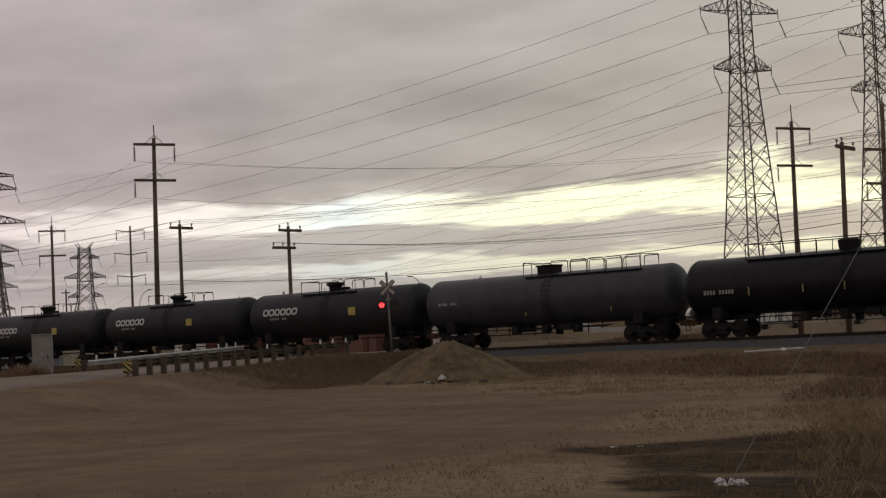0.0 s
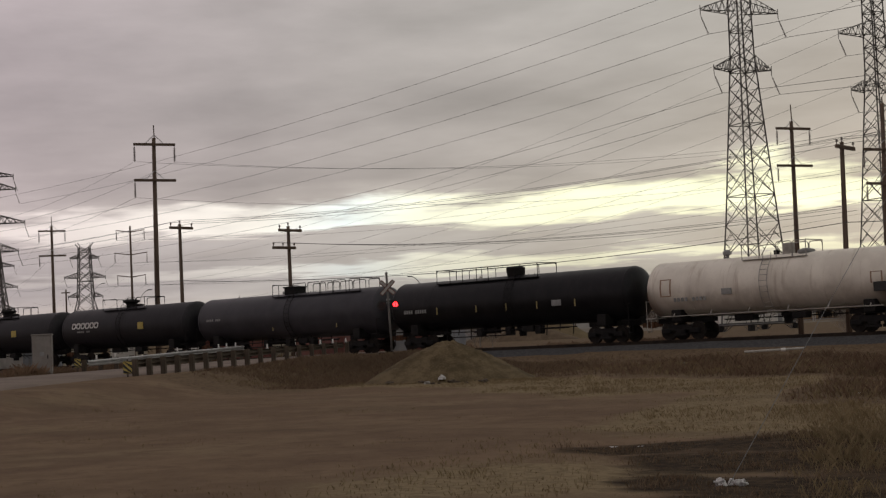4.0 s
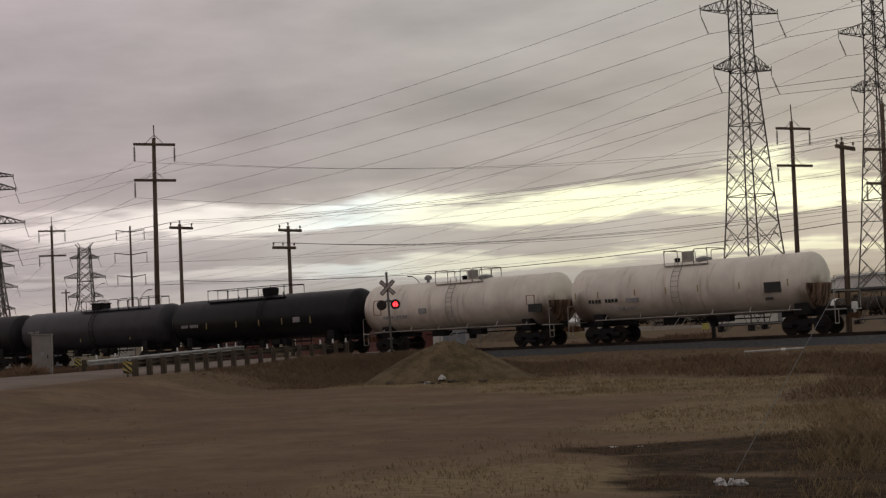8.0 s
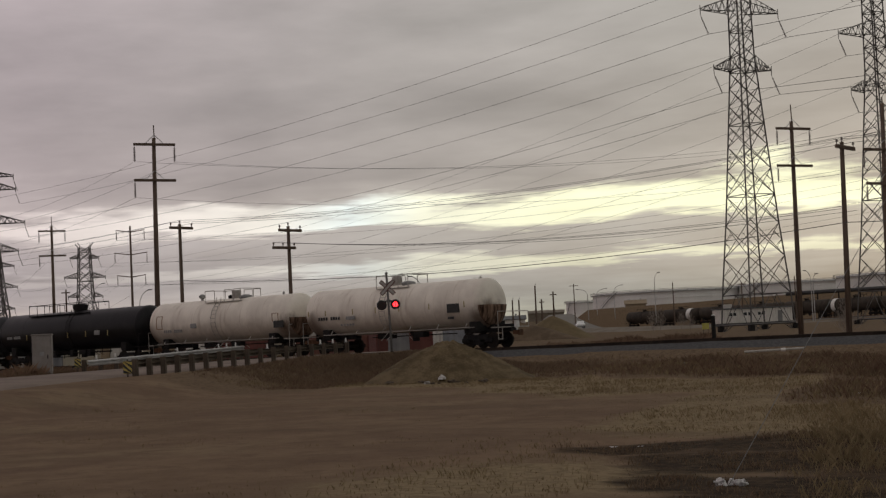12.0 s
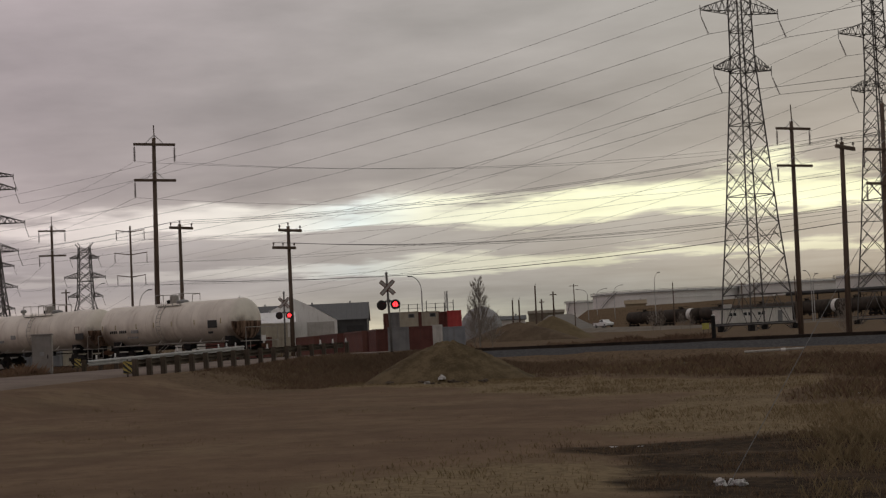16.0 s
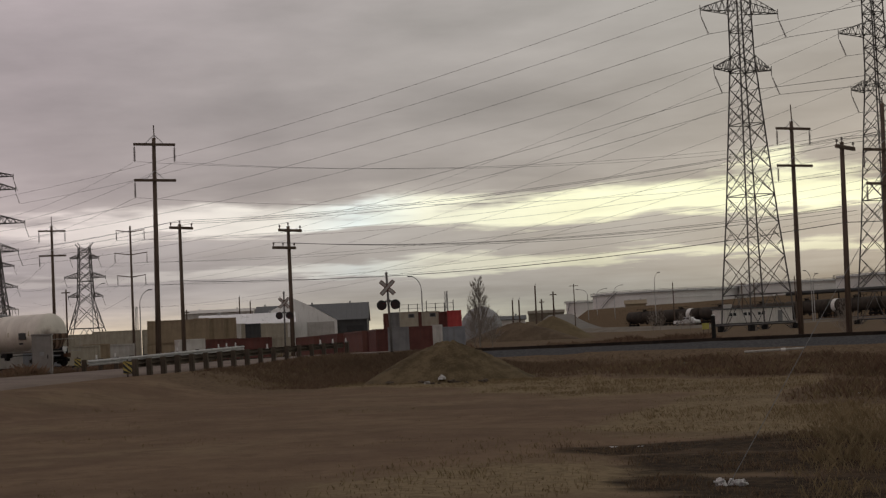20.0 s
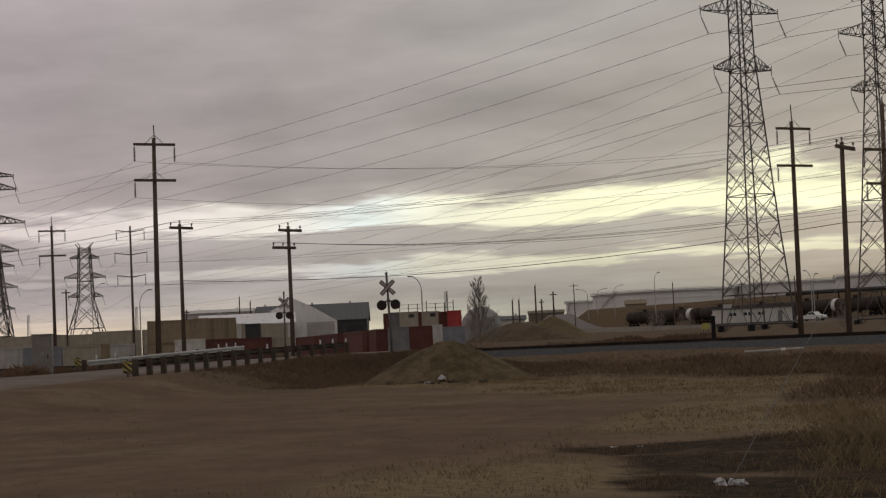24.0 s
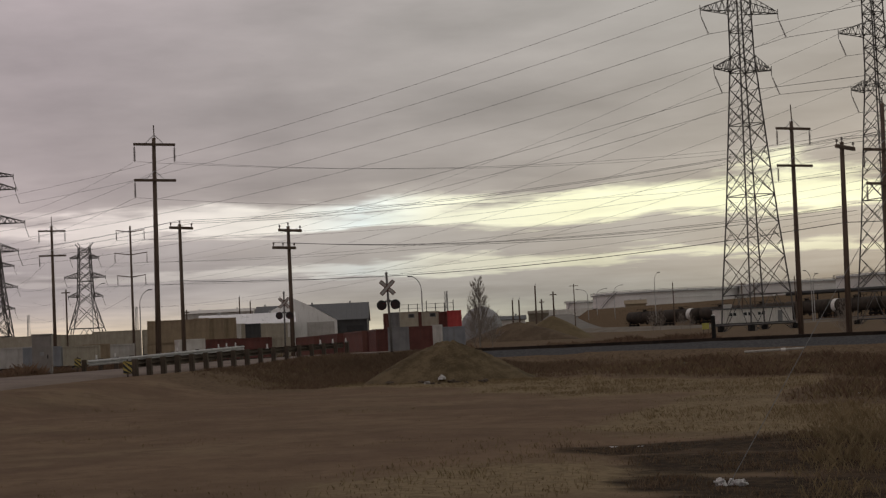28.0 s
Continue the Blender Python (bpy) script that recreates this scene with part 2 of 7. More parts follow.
def path_tube(bm, pts, r, n=6):
    """A bent round bar through the points, in one skin."""
    pts = [Vector(p) for p in pts]
    rings = []
    for i, p in enumerate(pts):
        d = (pts[min(i + 1, len(pts) - 1)] - pts[max(i - 1, 0)]).normalized()
        q = d.to_track_quat("Z", "Y")
        rings.append([bm.verts.new(p + q @ Vector((r * math.cos(k * math.tau / n), r * math.sin(k * math.tau / n), 0))) for k in range(n)])
    for a, b in zip(rings, rings[1:]):
        for k in range(n):
            bm.faces.new((a[k], a[(k + 1) % n], b[(k + 1) % n], b[k]))
    bm.faces.new(rings[0][::-1])
    bm.faces.new(rings[-1])
    return bm


def revolve(profile, n=32, axis="Z"):
    """A round body from (radius, height) pairs; ends of radius 0 close it."""
    bm = bmesh.new()
    rings = []
    for r, h in profile:
        if r < 1e-6:
            rings.append([bm.verts.new((0, 0, h))])
        else:
            rings.append([bm.verts.new((r * math.cos(k * math.tau / n), r * math.sin(k * math.tau / n), h)) for k in range(n)])
    for a, b in zip(rings, rings[1:]):
        for k in range(n):
            f = [a[k % len(a)], a[(k + 1) % len(a)], b[(k + 1) % len(b)], b[k % len(b)]]
            u = list(dict.fromkeys(f))
            if len(u) > 2:
                bm.faces.new(u)
    if axis == "X":
        bmesh.ops.rotate(bm, verts=bm.verts, matrix=Matrix.Rotation(radians(90), 3, "Y"))
    if axis == "Y":
        bmesh.ops.rotate(bm, verts=bm.verts, matrix=Matrix.Rotation(radians(90), 3, "X"))
    bmesh.ops.recalc_face_normals(bm, faces=bm.faces)
    return bm


def sag(a, b, drop, n=14):
    a, b = Vector(a), Vector(b)
    return [a.lerp(b, k / n) - Vector((0, 0, 4 * drop * (k / n) * (1 - k / n))) for k in range(n + 1)]


# ---- the ground ----
ROAD = [(-30.0, -5.8), (-55.5, 42.0), (-71.9, 72.6), (-120.0, 162.0)]
ROAD_HALF = 5.2


def road_at(x, y):
    """Distance from the road's centre line and how far along it, in metres."""
    best, along = 1e9, 0.0
    for (x0, y0), (x1, y1) in zip(ROAD, ROAD[1:]):
        dx, dy = x1 - x0, y1 - y0
        ll = math.hypot(dx, dy)
        s = min(1, max(0, ((x - x0) * dx + (y - y0) * dy) / ll ** 2))
        d = math.hypot(x - x0 - s * dx, y - y0 - s * dy)
        if d < best:
            best, along = d, y0 + s * dy
    return best, along


def smooth(a, b, v):
    k = min(1, max(0, (v - a) / (b - a)))
    return k * k * (3 - 2 * k)


def road_z(y):
    return 0.45 + 0.38 * smooth(10, 38, y) + 0.13 * smooth(38, 68, y) - 0.5 * smooth(80, 110, y)


MOUND = (-37.6, 44.6)


def ground_z(x, y):
    z = 0.05 * noise.noise((x * 0.11, y * 0.11, 0)) + 0.02 * noise.noise((x * 0.7, y * 0.7, 3))
    near = math.hypot(x, y)
    az = math.degrees(math.atan2(-x, y)) if y > 0 else 180.0
    # land rising away behind the track where the yard ends, with a dyke
    open_land = smooth(-4, 6, az) * (1 - smooth(39.0, 41.0, az)) if y > 0 else 0.0
    z += open_land * (1.6 * smooth(95, 300, near) + 0.7 * smooth(310, 345, near))
    z += ((6.2 + 2.4 * min(1.0, max(0.0, (34.5 - az) / 10.7))) * (1 - smooth(8, 17, abs(near - 447))) + 0.3 * noise.noise((x * 0.03, y * 0.03, 2))) * open_land * (1 - smooth(34.85, 35.3, az))
    if near > 480:
        return 0.6 * open_land
    # bank of the railway
    z += 0.5 * (1 - smooth(2.6, 5.6, abs(y - TRACK_Y)))
    # ditch on this side of the bank
    z -= 0.28 * smooth(52, 58, y) * (1 - smooth(63, 67, y))
    # bank of the road
    if -135 < x < 0 and y < 170:
        d, along = road_at(x, y)
        z = max(z, z + (road_z(along) - 0.06 - z) * (1 - smooth(ROAD_HALF + 0.9, ROAD_HALF + 5.5, d)))
    # low rise under the near signal
    if -75 < x < -30 and 40 < y < 72:
        z += 0.8 * math.exp(-((x + 48.8) / 4.8) ** 2 - ((y - 57.0) / 4.5) ** 2) * smooth(ROAD_HALF + 0.5, ROAD_HALF + 3.5, road_at(x, y)[0])
    return z


def edge_y(x):
    """Where the bare field gives way to the weeds."""
    return 46.0 - 8.0 * smooth(-36, -22, x) - 11.5 * smooth(-20, -13.5, x) + 1.4 * noise.noise((x * 0.3, 0, 4))


def weedy(x, y):
    if y > TRACK_Y + 5:
        return 0.85 + 0.4 * noise.noise((x * 0.04, y * 0.06, 3))
    d, al = road_at(x, y)
    bank = smooth(ROAD_HALF + 0.2, ROAD_HALF + 1.5, d) * (1 - smooth(ROAD_HALF + 6.5, ROAD_HALF + 10, d)) * smooth(34, 38, y)
    e = edge_y(x)
    heap = smooth(2.6, 3.8, math.hypot(x - MOUND[0], y - MOUND[1]))
    return max(bank, smooth(e - 0.5, e + 1.5, y) * (1 - 0.35 * smooth(63.5, 65.5, y)) * (1 if d > ROAD_HALF else 0)) * heap


def strawy(x, y):
    """Where dead grass is left standing on the field: along its far edge, past the damp gully and near the camera."""
    e = edge_y(x)
    far = smooth(e - 8, e - 4.5, y) * (1 - smooth(e - 0.5, e + 1, y)) * smooth(-56, -46, x)
    past = math.exp(-((x * 0.78 + y * 0.62 - 7.5) / 3.2) ** 2) * smooth(20.5, 23.5, y) * (1 - smooth(27, 31, y))
    by = math.exp(-((x + 10.8) / 2.6) ** 2 - ((y - 13.6) / 2.6) ** 2)
    strip = smooth(64, 66, y) * (1 - smooth(69, 71, y))
    return max(1.0 * far, 0.8 * past, 0.9 * by, 0.55 * strip) + 0.35 * noise.noise((x * 0.25, y * 0.25, 21))


def soaked(x, y):
    """Dark damp soil in the near corner."""
    across = (x + 11.2) * 0.87 - (y - 18.4) * 0.48 + 0.2 * noise.noise((x * 0.5, y * 0.5, 6))
    along = (x + 11.2) * 0.48 + (y - 18.4) * 0.87
    gully = math.exp(-(across / 0.55) ** 2) * smooth(-2.6, -1.0, along) * (1 - smooth(1.2, 3.6, along))
    az = math.degrees(math.atan2(-x, max(y, 0.1)))
    litter = smooth(0.2, 1.2, across) * (1 - smooth(32.4, 35.2, az)) * smooth(-9, -5, along) * (1 - smooth(1.5, 4.5, along))
    return max(1.7 * gully, litter * (0.85 + 1.2 * noise.noise((x * 0.45, y * 0.9, 1)) + 0.3 * noise.noise((x * 1.3, y * 1.3, 4))))


def tracks(x, y):
    """Ruts worn across the field."""
    if y > 46:
        return 0.0
    k = 0.0
    for c, w in ((27.5, 1.4), (33.0, 1.0), (19.0, 0.8)):
        k = max(k, math.exp(-((y - c - 0.12 * (x + 25) - 1.5 * noise.noise((x * 0.07, c, 0))) / w) ** 2))
    return 0.75 * k + 0.3 * noise.noise((x * 0.15, y * 0.15, 8))


def lines(lo, hi, fine, far, grow):
    inner = list(np.arange(lo, hi + 1e-6, fine))
    out, s = [], fine
    a = hi
    while a < far:
        s *= grow if s < 6.5 else (1.0 if abs(a) < 560 else 1.35)
        a += s
        out.append(a)
    left, s, a = [], fine, lo
    while a > -far:
        s *= grow if s < 6.5 else (1.0 if abs(a) < 560 else 1.35)
        a -= s
        left.append(a)
    return left[::-1] + inner + out


def make_ground():
    xs, ys = lines(-112, 6, 0.55, 4700, 1.07), lines(4, 96, 0.55, 4700, 1.07)
    nx, ny = len(xs), len(ys)
    verts = [(x, y, ground_z(x, y)) for y in ys for x in xs]
    faces = [(j * nx + i, j * nx + i + 1, (j + 1) * nx + i + 1, (j + 1) * nx + i) for j in range(ny - 1) for i in range(nx - 1)]
    me = bpy.data.meshes.new("ground")
    me.from_pydata(verts, [], faces)
    for p in me.polygons:
        p.use_smooth = True
    cover = me.color_attributes.new("cover", "FLOAT_COLOR", "POINT")
    vals = np.zeros((len(verts), 4), dtype=np.float32)
    for i, (x, y, z) in enumerate(verts):
        if -420 < x < 60 and 2 < y < 520:
            vals[i] = (weedy(x, y), soaked(x, y), tracks(x, y), strawy(x, y))
    cover.data.foreach_set("color", vals.ravel())
    mat, nt, p = nodes_of("dry_dirt")
    v = coords(nt)
    n2, n3 = noise_of(nt, v, 0.5, 5, 0.6), noise_of(nt, v, 6, 4, 0.6)
    n5 = noise_of(nt, v, 0.22, 4, 0.55)
    n6, n7, n8 = noise_of(nt, v, 1.6, 6, 0.7), noise_of(nt, v, 0.45, 6, 0.68), noise_of(nt, v, 20, 3, 0.6)
    dirt = mixrgb(nt, step(nt, n2, 0.35, 0.65), (0.164, 0.113, 0.075), (0.212, 0.148, 0.097))
    dirt = mixrgb(nt, maths(nt, "MULTIPLY", step(nt, n5, 0.5, 0.66), 0.5), dirt, (0.236, 0.176, 0.112))
    dirt = mixrgb(nt, maths(nt, "MULTIPLY", maths(nt, "SUBTRACT", 1.0, step(nt, n5, 0.34, 0.46)), 0.5), dirt, (0.146, 0.099, 0.069))
    dirt = mixrgb(nt, maths(nt, "MULTIPLY", step(nt, n6, 0.48, 0.64), 0.6), dirt, (0.122, 0.083, 0.058))
    dirt = mixrgb(nt, maths(nt, "MULTIPLY", step(nt, n7, 0.51, 0.62), 0.5), dirt, (0.13, 0.086, 0.061))
    dirt = mixrgb(nt, maths(nt, "MULTIPLY", step(nt, n8, 0.56, 0.72), 0.4), dirt, (0.235, 0.18, 0.13))
    straw = mixrgb(nt, step(nt, n3, 0.35, 0.65), (0.185, 0.14, 0.085), (0.27, 0.21, 0.128))
    at = nt.nodes.new("ShaderNodeVertexColor")
    at.layer_name = "cover"
    sp = nt.nodes.new("ShaderNodeSeparateColor")
    nt.links.new(at.outputs[0], sp.inputs[0])
    col = mixrgb(nt, step(nt, maths(nt, "ADD", at.outputs["Alpha"], maths(nt, "MULTIPLY_ADD", n6, 1.2, -0.6)), 0.25, 0.75), dirt, straw)
    col = mixrgb(nt, maths(nt, "MULTIPLY", step(nt, n3, 0.55, 0.75), 0.3), col, (0.1, 0.072, 0.05))
    ragged = maths(nt, "MULTIPLY_ADD", noise_of(nt, v, 1.4, 5, 0.65), 0.7, -0.35)
    weeds = mixrgb(nt, step(nt, n3, 0.35, 0.65), (0.115, 0.08, 0.053), (0.185, 0.135, 0.087))
    col = mixrgb(nt, step(nt, maths(nt, "ADD", sp.outputs[0], ragged), 0.35, 0.7), col, weeds)
    col = mixrgb(nt, maths(nt, "MULTIPLY", step(nt, maths(nt, "ADD", sp.outputs[2], ragged), 0.3, 0.95), 0.5), col, (0.12, 0.086, 0.06))
    wet = step(nt, maths(nt, "ADD", sp.outputs[1], ragged), 0.2, 0.8)
    col = mixrgb(nt, wet, col, mixrgb(nt, step(nt, n3, 0.4, 0.65), (0.034, 0.025, 0.018), (0.078, 0.054, 0.034)))
    nt.links.new(col, p.inputs["Base Color"])
    p.inputs["Roughness"].default_value, p.inputs["Specular IOR Level"].default_value = 1.0, 0.04
    bp = nt.nodes.new("ShaderNodeBump")
    bp.inputs["Strength"].default_value, bp.inputs["Distance"].default_value = 0.6, 0.08
    nt.links.new(noise_of(nt, v, 3.5, 6, 0.7), bp.inputs["Height"])
    nt.links.new(bp.outputs[0], p.inputs["Normal"])
    me.materials.append(mat)
    tagged(new("ground", me), "dry brown dirt ground with patches of straw", "ground", kind="structure")


make_ground()


def soil_heap():
    """Heap of dumped soil with a worn crest and spread foot."""
    bm = bmesh.new()
    n, m = 110, 40
    soil = surface("dumped_soil", (0.08, 0.06, 0.033), (0.165, 0.125, 0.074), 1.7, 14, 0.95, bump=1.0)
    rows = []
    for j in range(m + 1):
        row = []
        for k in range(n):
            a = math.tau * k / n
            q = j / m
            rx = (3.55 if math.cos(a) < 0 else 3.5) * (1 + 0.13 * noise.noise((math.cos(a) * 1.3, math.sin(a) * 1.3, 5)))
            u, w = q * rx * math.cos(a), q * 2.6 * math.sin(a)
            x, y = MOUND[0] + u * 0.765 - w * 0.644, MOUND[1] + u * 0.644 + w * 0.765
            h = 1.64 * (1 - q) ** 1.12 * (1 + 0.4 * q) + 0.15 * noise.noise((x * 1.1, y * 1.1, 9)) * (1 - q) + (0.09 * noise.noise((x * 3.5, y * 3.5, 2)) + 0.06 * noise.noise((x * 8, y * 8, 6))) * (1 - q * q)
            row.append(bm.verts.new((x, y, ground_z(x, y) + h - 0.04)))
            if j == 0:
                break
        rows.append(row)
    for a, b in zip(rows, rows[1:]):
        for k in range(n):
            f = list(dict.fromkeys((a[k % len(a)], a[(k + 1) % len(a)], b[(k + 1) % n], b[k])))
            bm.faces.new(f)
    bmesh.ops.recalc_face_normals(bm, faces=bm.faces)
    tagged(part("dirt_mound", bm, soil, smooth=True), "low mound of dumped brown soil on the field", "dirt mound")


soil_heap()


def make_sky():
    n, m = 96, 40
    verts, faces = [(0, 0, 220.0)], []
    for j in range(1, m + 1):
        r = 4830 * j / m
        for k in range(n):
            a = math.tau * k / n
            verts.append((r * math.cos(a), r * math.sin(a), 220 * (1 - (r / 4800) ** 2)))
    for k in range(n):
        faces.append((0, 1 + (k + 1) % n, 1 + k))
    for j in range(m - 1):
        for k in range(n):
            a, b = 1 + j * n + k, 1 + j * n + (k + 1) % n
            faces.append((a, b, b + n, a + n))
    me = bpy.data.meshes.new("cloud_sheet")
    me.from_pydata(verts, [], faces)
    me.materials.append(CLOUD)
    for p in me.polygons:
        p.use_smooth = True
    return tagged(new("cloud_sheet", me), "grey overcast cloud with a bright yellowish gap", "sky", kind="structure")


CLOUDS = make_sky()


# ---- railway track ----
WORN_RAIL = surface("dark_rail_steel", (0.025, 0.02, 0.017), (0.05, 0.038, 0.03), 2, 30, 0.85, bump=0.2)


def make_track():
    x0, x1 = -330.0, 130.0
    y, z = TRACK_Y, RAIL_Z
    bm = bmesh.new()
    prof = [(-3.9, 0.1), (-1.75, 0.83), (1.75, 0.83), (3.9, 0.1)]
    a = [bm.verts.new((x0, y + u, w)) for u, w in prof]
    n = 230
    for i in range(1, n + 1):
        x = x0 + (x1 - x0) * i / n
        b = [bm.verts.new((x, y + u + 0.12 * noise.noise((x * 0.9, u, 0)), w + 0.04 * noise.noise((x * 1.3, u, 5)))) for u, w in prof]
        for k in range(3):
            bm.faces.new((a[k], b[k], b[k + 1], a[k + 1]))
        a = b
    ballast = surface("ballast_gravel", (0.06, 0.061, 0.064), (0.105, 0.104, 0.104), 6, 60, 0.95, bump=0.8, dirt=((0.07, 0.065, 0.06), 0.4))
    tagged(part("ballast", bm, ballast), "grey crushed-stone ballast bed under the railway track", "ballast", kind="structure")
    tr = thing("railway_track", "railway track of dark steel rails on wooden ties", "railway track", kind="structure")
    for side in (-0.755, 0.755):
        bm = boxes(((x0, y + side - 0.035, z - 0.04), (x1, y + side + 0.035, z)), ((x0, y + side - 0.01, z - 0.14), (x1, y + side + 0.01, z - 0.04)), ((x0, y + side - 0.075, z - 0.17), (x1, y + side + 0.075, z - 0.14)))
        part("rail", bm, WORN_RAIL, tr)
    tie = part("tie", boxes(((-0.11, -1.25, -0.1), (0.11, 1.25, 0.08))), POST_WOOD, tr, m=pose(-160, y, z - 0.25))
    for i in range(1, 290):
        same_mesh(tie, pose(-160 + i * 0.55, y, z - 0.25, rz=random.uniform(-1.5, 1.5)))


make_track()


# ---- tank cars ----
def lettering(car, x0, z, w, h, n, mat, label, y=-1.545):
    """A row of plain bars where the wording stands."""
    step_x = w / n
    first = None
    for k in range(n):
        if k == 4 and n > 6:
            continue
        m = pose(x0 + (k + 0.31) * step_x, y, z)
        if first is None:
            first = part("lettering_bar", boxes(((-step_x * 0.31, -0.012, -h / 2), (step_x * 0.31, 0.02, h / 2))), mat, car, label, m=m)
        else:
            same_mesh(first, m)


def logo_shapes(car, x0, z, w, h, n, mat, label, y=-1.53):
    """A row of slanted hollow blocks where the maker's mark stands."""
    pitch = w / n
    for k in range(n):
        bm = bmesh.new()
        cx, a, b, t = x0 + pitch * (k + 0.5), pitch * 0.44, h / 2, 0.085
        out = [(-a + 0.1, -b), (a - 0.1, -b), (a, -b + 0.1), (a, b - 0.1), (a - 0.1, b), (-a + 0.1, b), (-a, b - 0.1), (-a, -b + 0.1)]
        rings = []
        for q in (1.0, 0.0):
            for d in (-0.012, 0.03):
                ring = []
                for u, v in out:
                    uu, vv = (u, v) if q else (math.copysign(max(0.0, abs(u) - t), u), math.copysign(max(0.0, abs(v) - t), v))
                    ring.append(bm.verts.new((cx + uu + 0.18 * vv, y + d, z + vv)))
                rings.append(ring)
        for i in range(8):
            j = (i + 1) % 8
            bm.faces.new((rings[0][i], rings[0][j], rings[2][j], rings[2][i]))
            bm.faces.new((rings[0][i], rings[1][i], rings[1][j], rings[0][j]))
            bm.faces.new((rings[2][i], rings[2][j], rings[3][j], rings[3][i]))
        bmesh.ops.recalc_face_normals(bm, faces=bm.faces)
        part("emblem", bm, mat, car, label)


WHEEL = surface("dark_wheel_steel", (0.014, 0.012, 0.011), (0.03, 0.024, 0.02), 4, 30, 0.8, bump=0.2, gloss=0.2)


def tank_car(name, length, mat, label, style):
    """Tank car on two trucks, origin on the rails under its middle."""
    car = thing(name, label, "tank car", group="cars of the train")
    half, R, ZC = style.get("half", length / 2 - 0.3), 1.54, 2.72
    sx0 = style.get("shell_dx", 0.0)
    dark = style["frame"]
    # shell with dished ends
    prof = [(0, half)]
    for k in range(1, 9):
        a = k / 8 * math.pi / 2
        prof.append((R * math.sin(a), half - 0.66 + 0.66 * math.cos(a) ** 0.9))
    prof.append((R, 0.0))
    prof += [(r, -h) for r, h in prof[:-1][::-1]]
    bm = revolve(prof, 40, "X")
    bmesh.ops.translate(bm, verts=bm.verts, vec=(sx0, 0, ZC))
    shell = part("tank", bm, mat, car, smooth=True)
    # rim where the dished end is welded on
    for s in (-1, 1):
        bm = revolve([(R - 0.01, -0.05), (R + 0.008, -0.04), (R + 0.008, 0.04), (R - 0.01, 0.05)], 40, "X")
        bmesh.ops.translate(bm, verts=bm.verts, vec=(sx0 + s * (half - 0.66), 0, ZC))
        part("head_seam", bm, mat, car)
    # weld seams round the shell
    for s in (-0.6, -0.2, 0.2, 0.6):
        bm = revolve([(R - 0.01, -0.03), (R + 0.004, -0.03), (R + 0.004, 0.03), (R - 0.01, 0.03)], 40, "X")
        bmesh.ops.translate(bm, verts=bm.verts, vec=(sx0 + s * half, 0, ZC))
        part("seam", bm, mat, car)
    top = ZC + R
    dx = style["dome_x"]
    # fittings housing and platform
    if style["dome"] == "flared":
        part("manway", revolve([(0, top - 0.15), (0.42, top - 0.15), (0.42, top + 0.22), (0.62, top + 0.34), (0.62, top + 0.44), (0.5, top + 0.5), (0, top + 0.5)], 20), dark, car, m=pose(dx, 0, 0))
        part("hatch", revolve([(0, top - 0.1), (0.3, top - 0.1), (0.3, top + 0.14), (0, top + 0.18)], 14), dark, car, m=pose(dx + 0.95, 0, 0))
    elif style["dome"] == "round":
        part("manway", revolve([(0, top - 0.15), (0.5, top - 0.15), (0.56, top + 0.2), (0.58, top + 0.45), (0.45, top + 0.52), (0, top + 0.54)], 20), dark, car, m=pose(dx, 0, 0))
    elif style["dome"] == "box":
        part("manway", boxes(((dx - 0.55, -0.5, top - 0.12), (dx + 0.55, 0.5, top + 0.42)), ((dx - 0.62, -0.57, top + 0.36), (dx + 0.62, 0.57, top + 0.46)), bevel=0.03), dark, car)
    else:
        part("manway", revolve([(0, top - 0.15), (0.33, top - 0.15), (0.33, top + 0.5), (0.27, top + 0.56), (0, top + 0.58)], 20), style["trim"], car, m=pose(dx, 0, 0))
        part("valve", revolve([(0, top - 0.1), (0.16, top - 0.1), (0.16, top + 0.16), (0.2, top + 0.2), (0, top + 0.28)], 12), dark, car, m=pose(dx - 0.75, 0.1, 0))
        part("hatch", revolve([(0, top - 0.1), (0.42, top - 0.1), (0.46, top + 0.04), (0.44, top + 0.12), (0.2, top + 0.2), (0, top + 0.22)], 16), FADED, car, m=pose(dx + 1.05, -0.1, 0))
    p0, p1 = style["plat"]
    part("platform", boxes(((p0, -0.97, top - 0.235), (p1, -0.62, top - 0.2)), ((p0, 0.62, top - 0.235), (p1, 0.97, top - 0.2))), style["trim"], car)
    rail = style["trim"]
    for sy in (-0.95, 0.95):
        for a, b in style["loops"]:
            bm = path_tube(bmesh.new(), [(a, sy, top - 0.2), (a, sy, top + 0.5), (a + 0.08, sy, top + 0.6), (b - 0.08, sy, top + 0.6), (b, sy, top + 0.5), (b, sy, top - 0.2)], 0.028, 6)
            part("handrail", bm, rail, car)
        for a in style.get("posts", ()):
            part("rail_post", tubes([((a, sy, top - 0.25), (a, sy, top + 0.6))], 0.024, 5), rail, car)
    for a in (p0, p1):
        part("handrail", path_tube(bmesh.new(), [(a, -0.95, top + 0.2), (a, -0.95, top + 0.62), (a, 0.95, top + 0.62), (a, 0.95, top + 0.2)], 0.028, 6), rail, car)
    # ladder down the side
    for sy in (-1, 1):
        lx = style["ladder"]
        bm = bmesh.new()
        for off in (-0.23, 0.23):
            pts = [(lx + off, sy * 1.0, top + 0.1)]
            for k in range(9):
                a = radians(50 - k * 14)
                pts.append((lx + off, sy * (R + 0.1) * math.cos(a), ZC + (R + 0.1) * math.sin(a)))
            pts.append((lx + off, sy * 1.5, 0.75))
            path_tube(bm, pts, 0.022, 5)
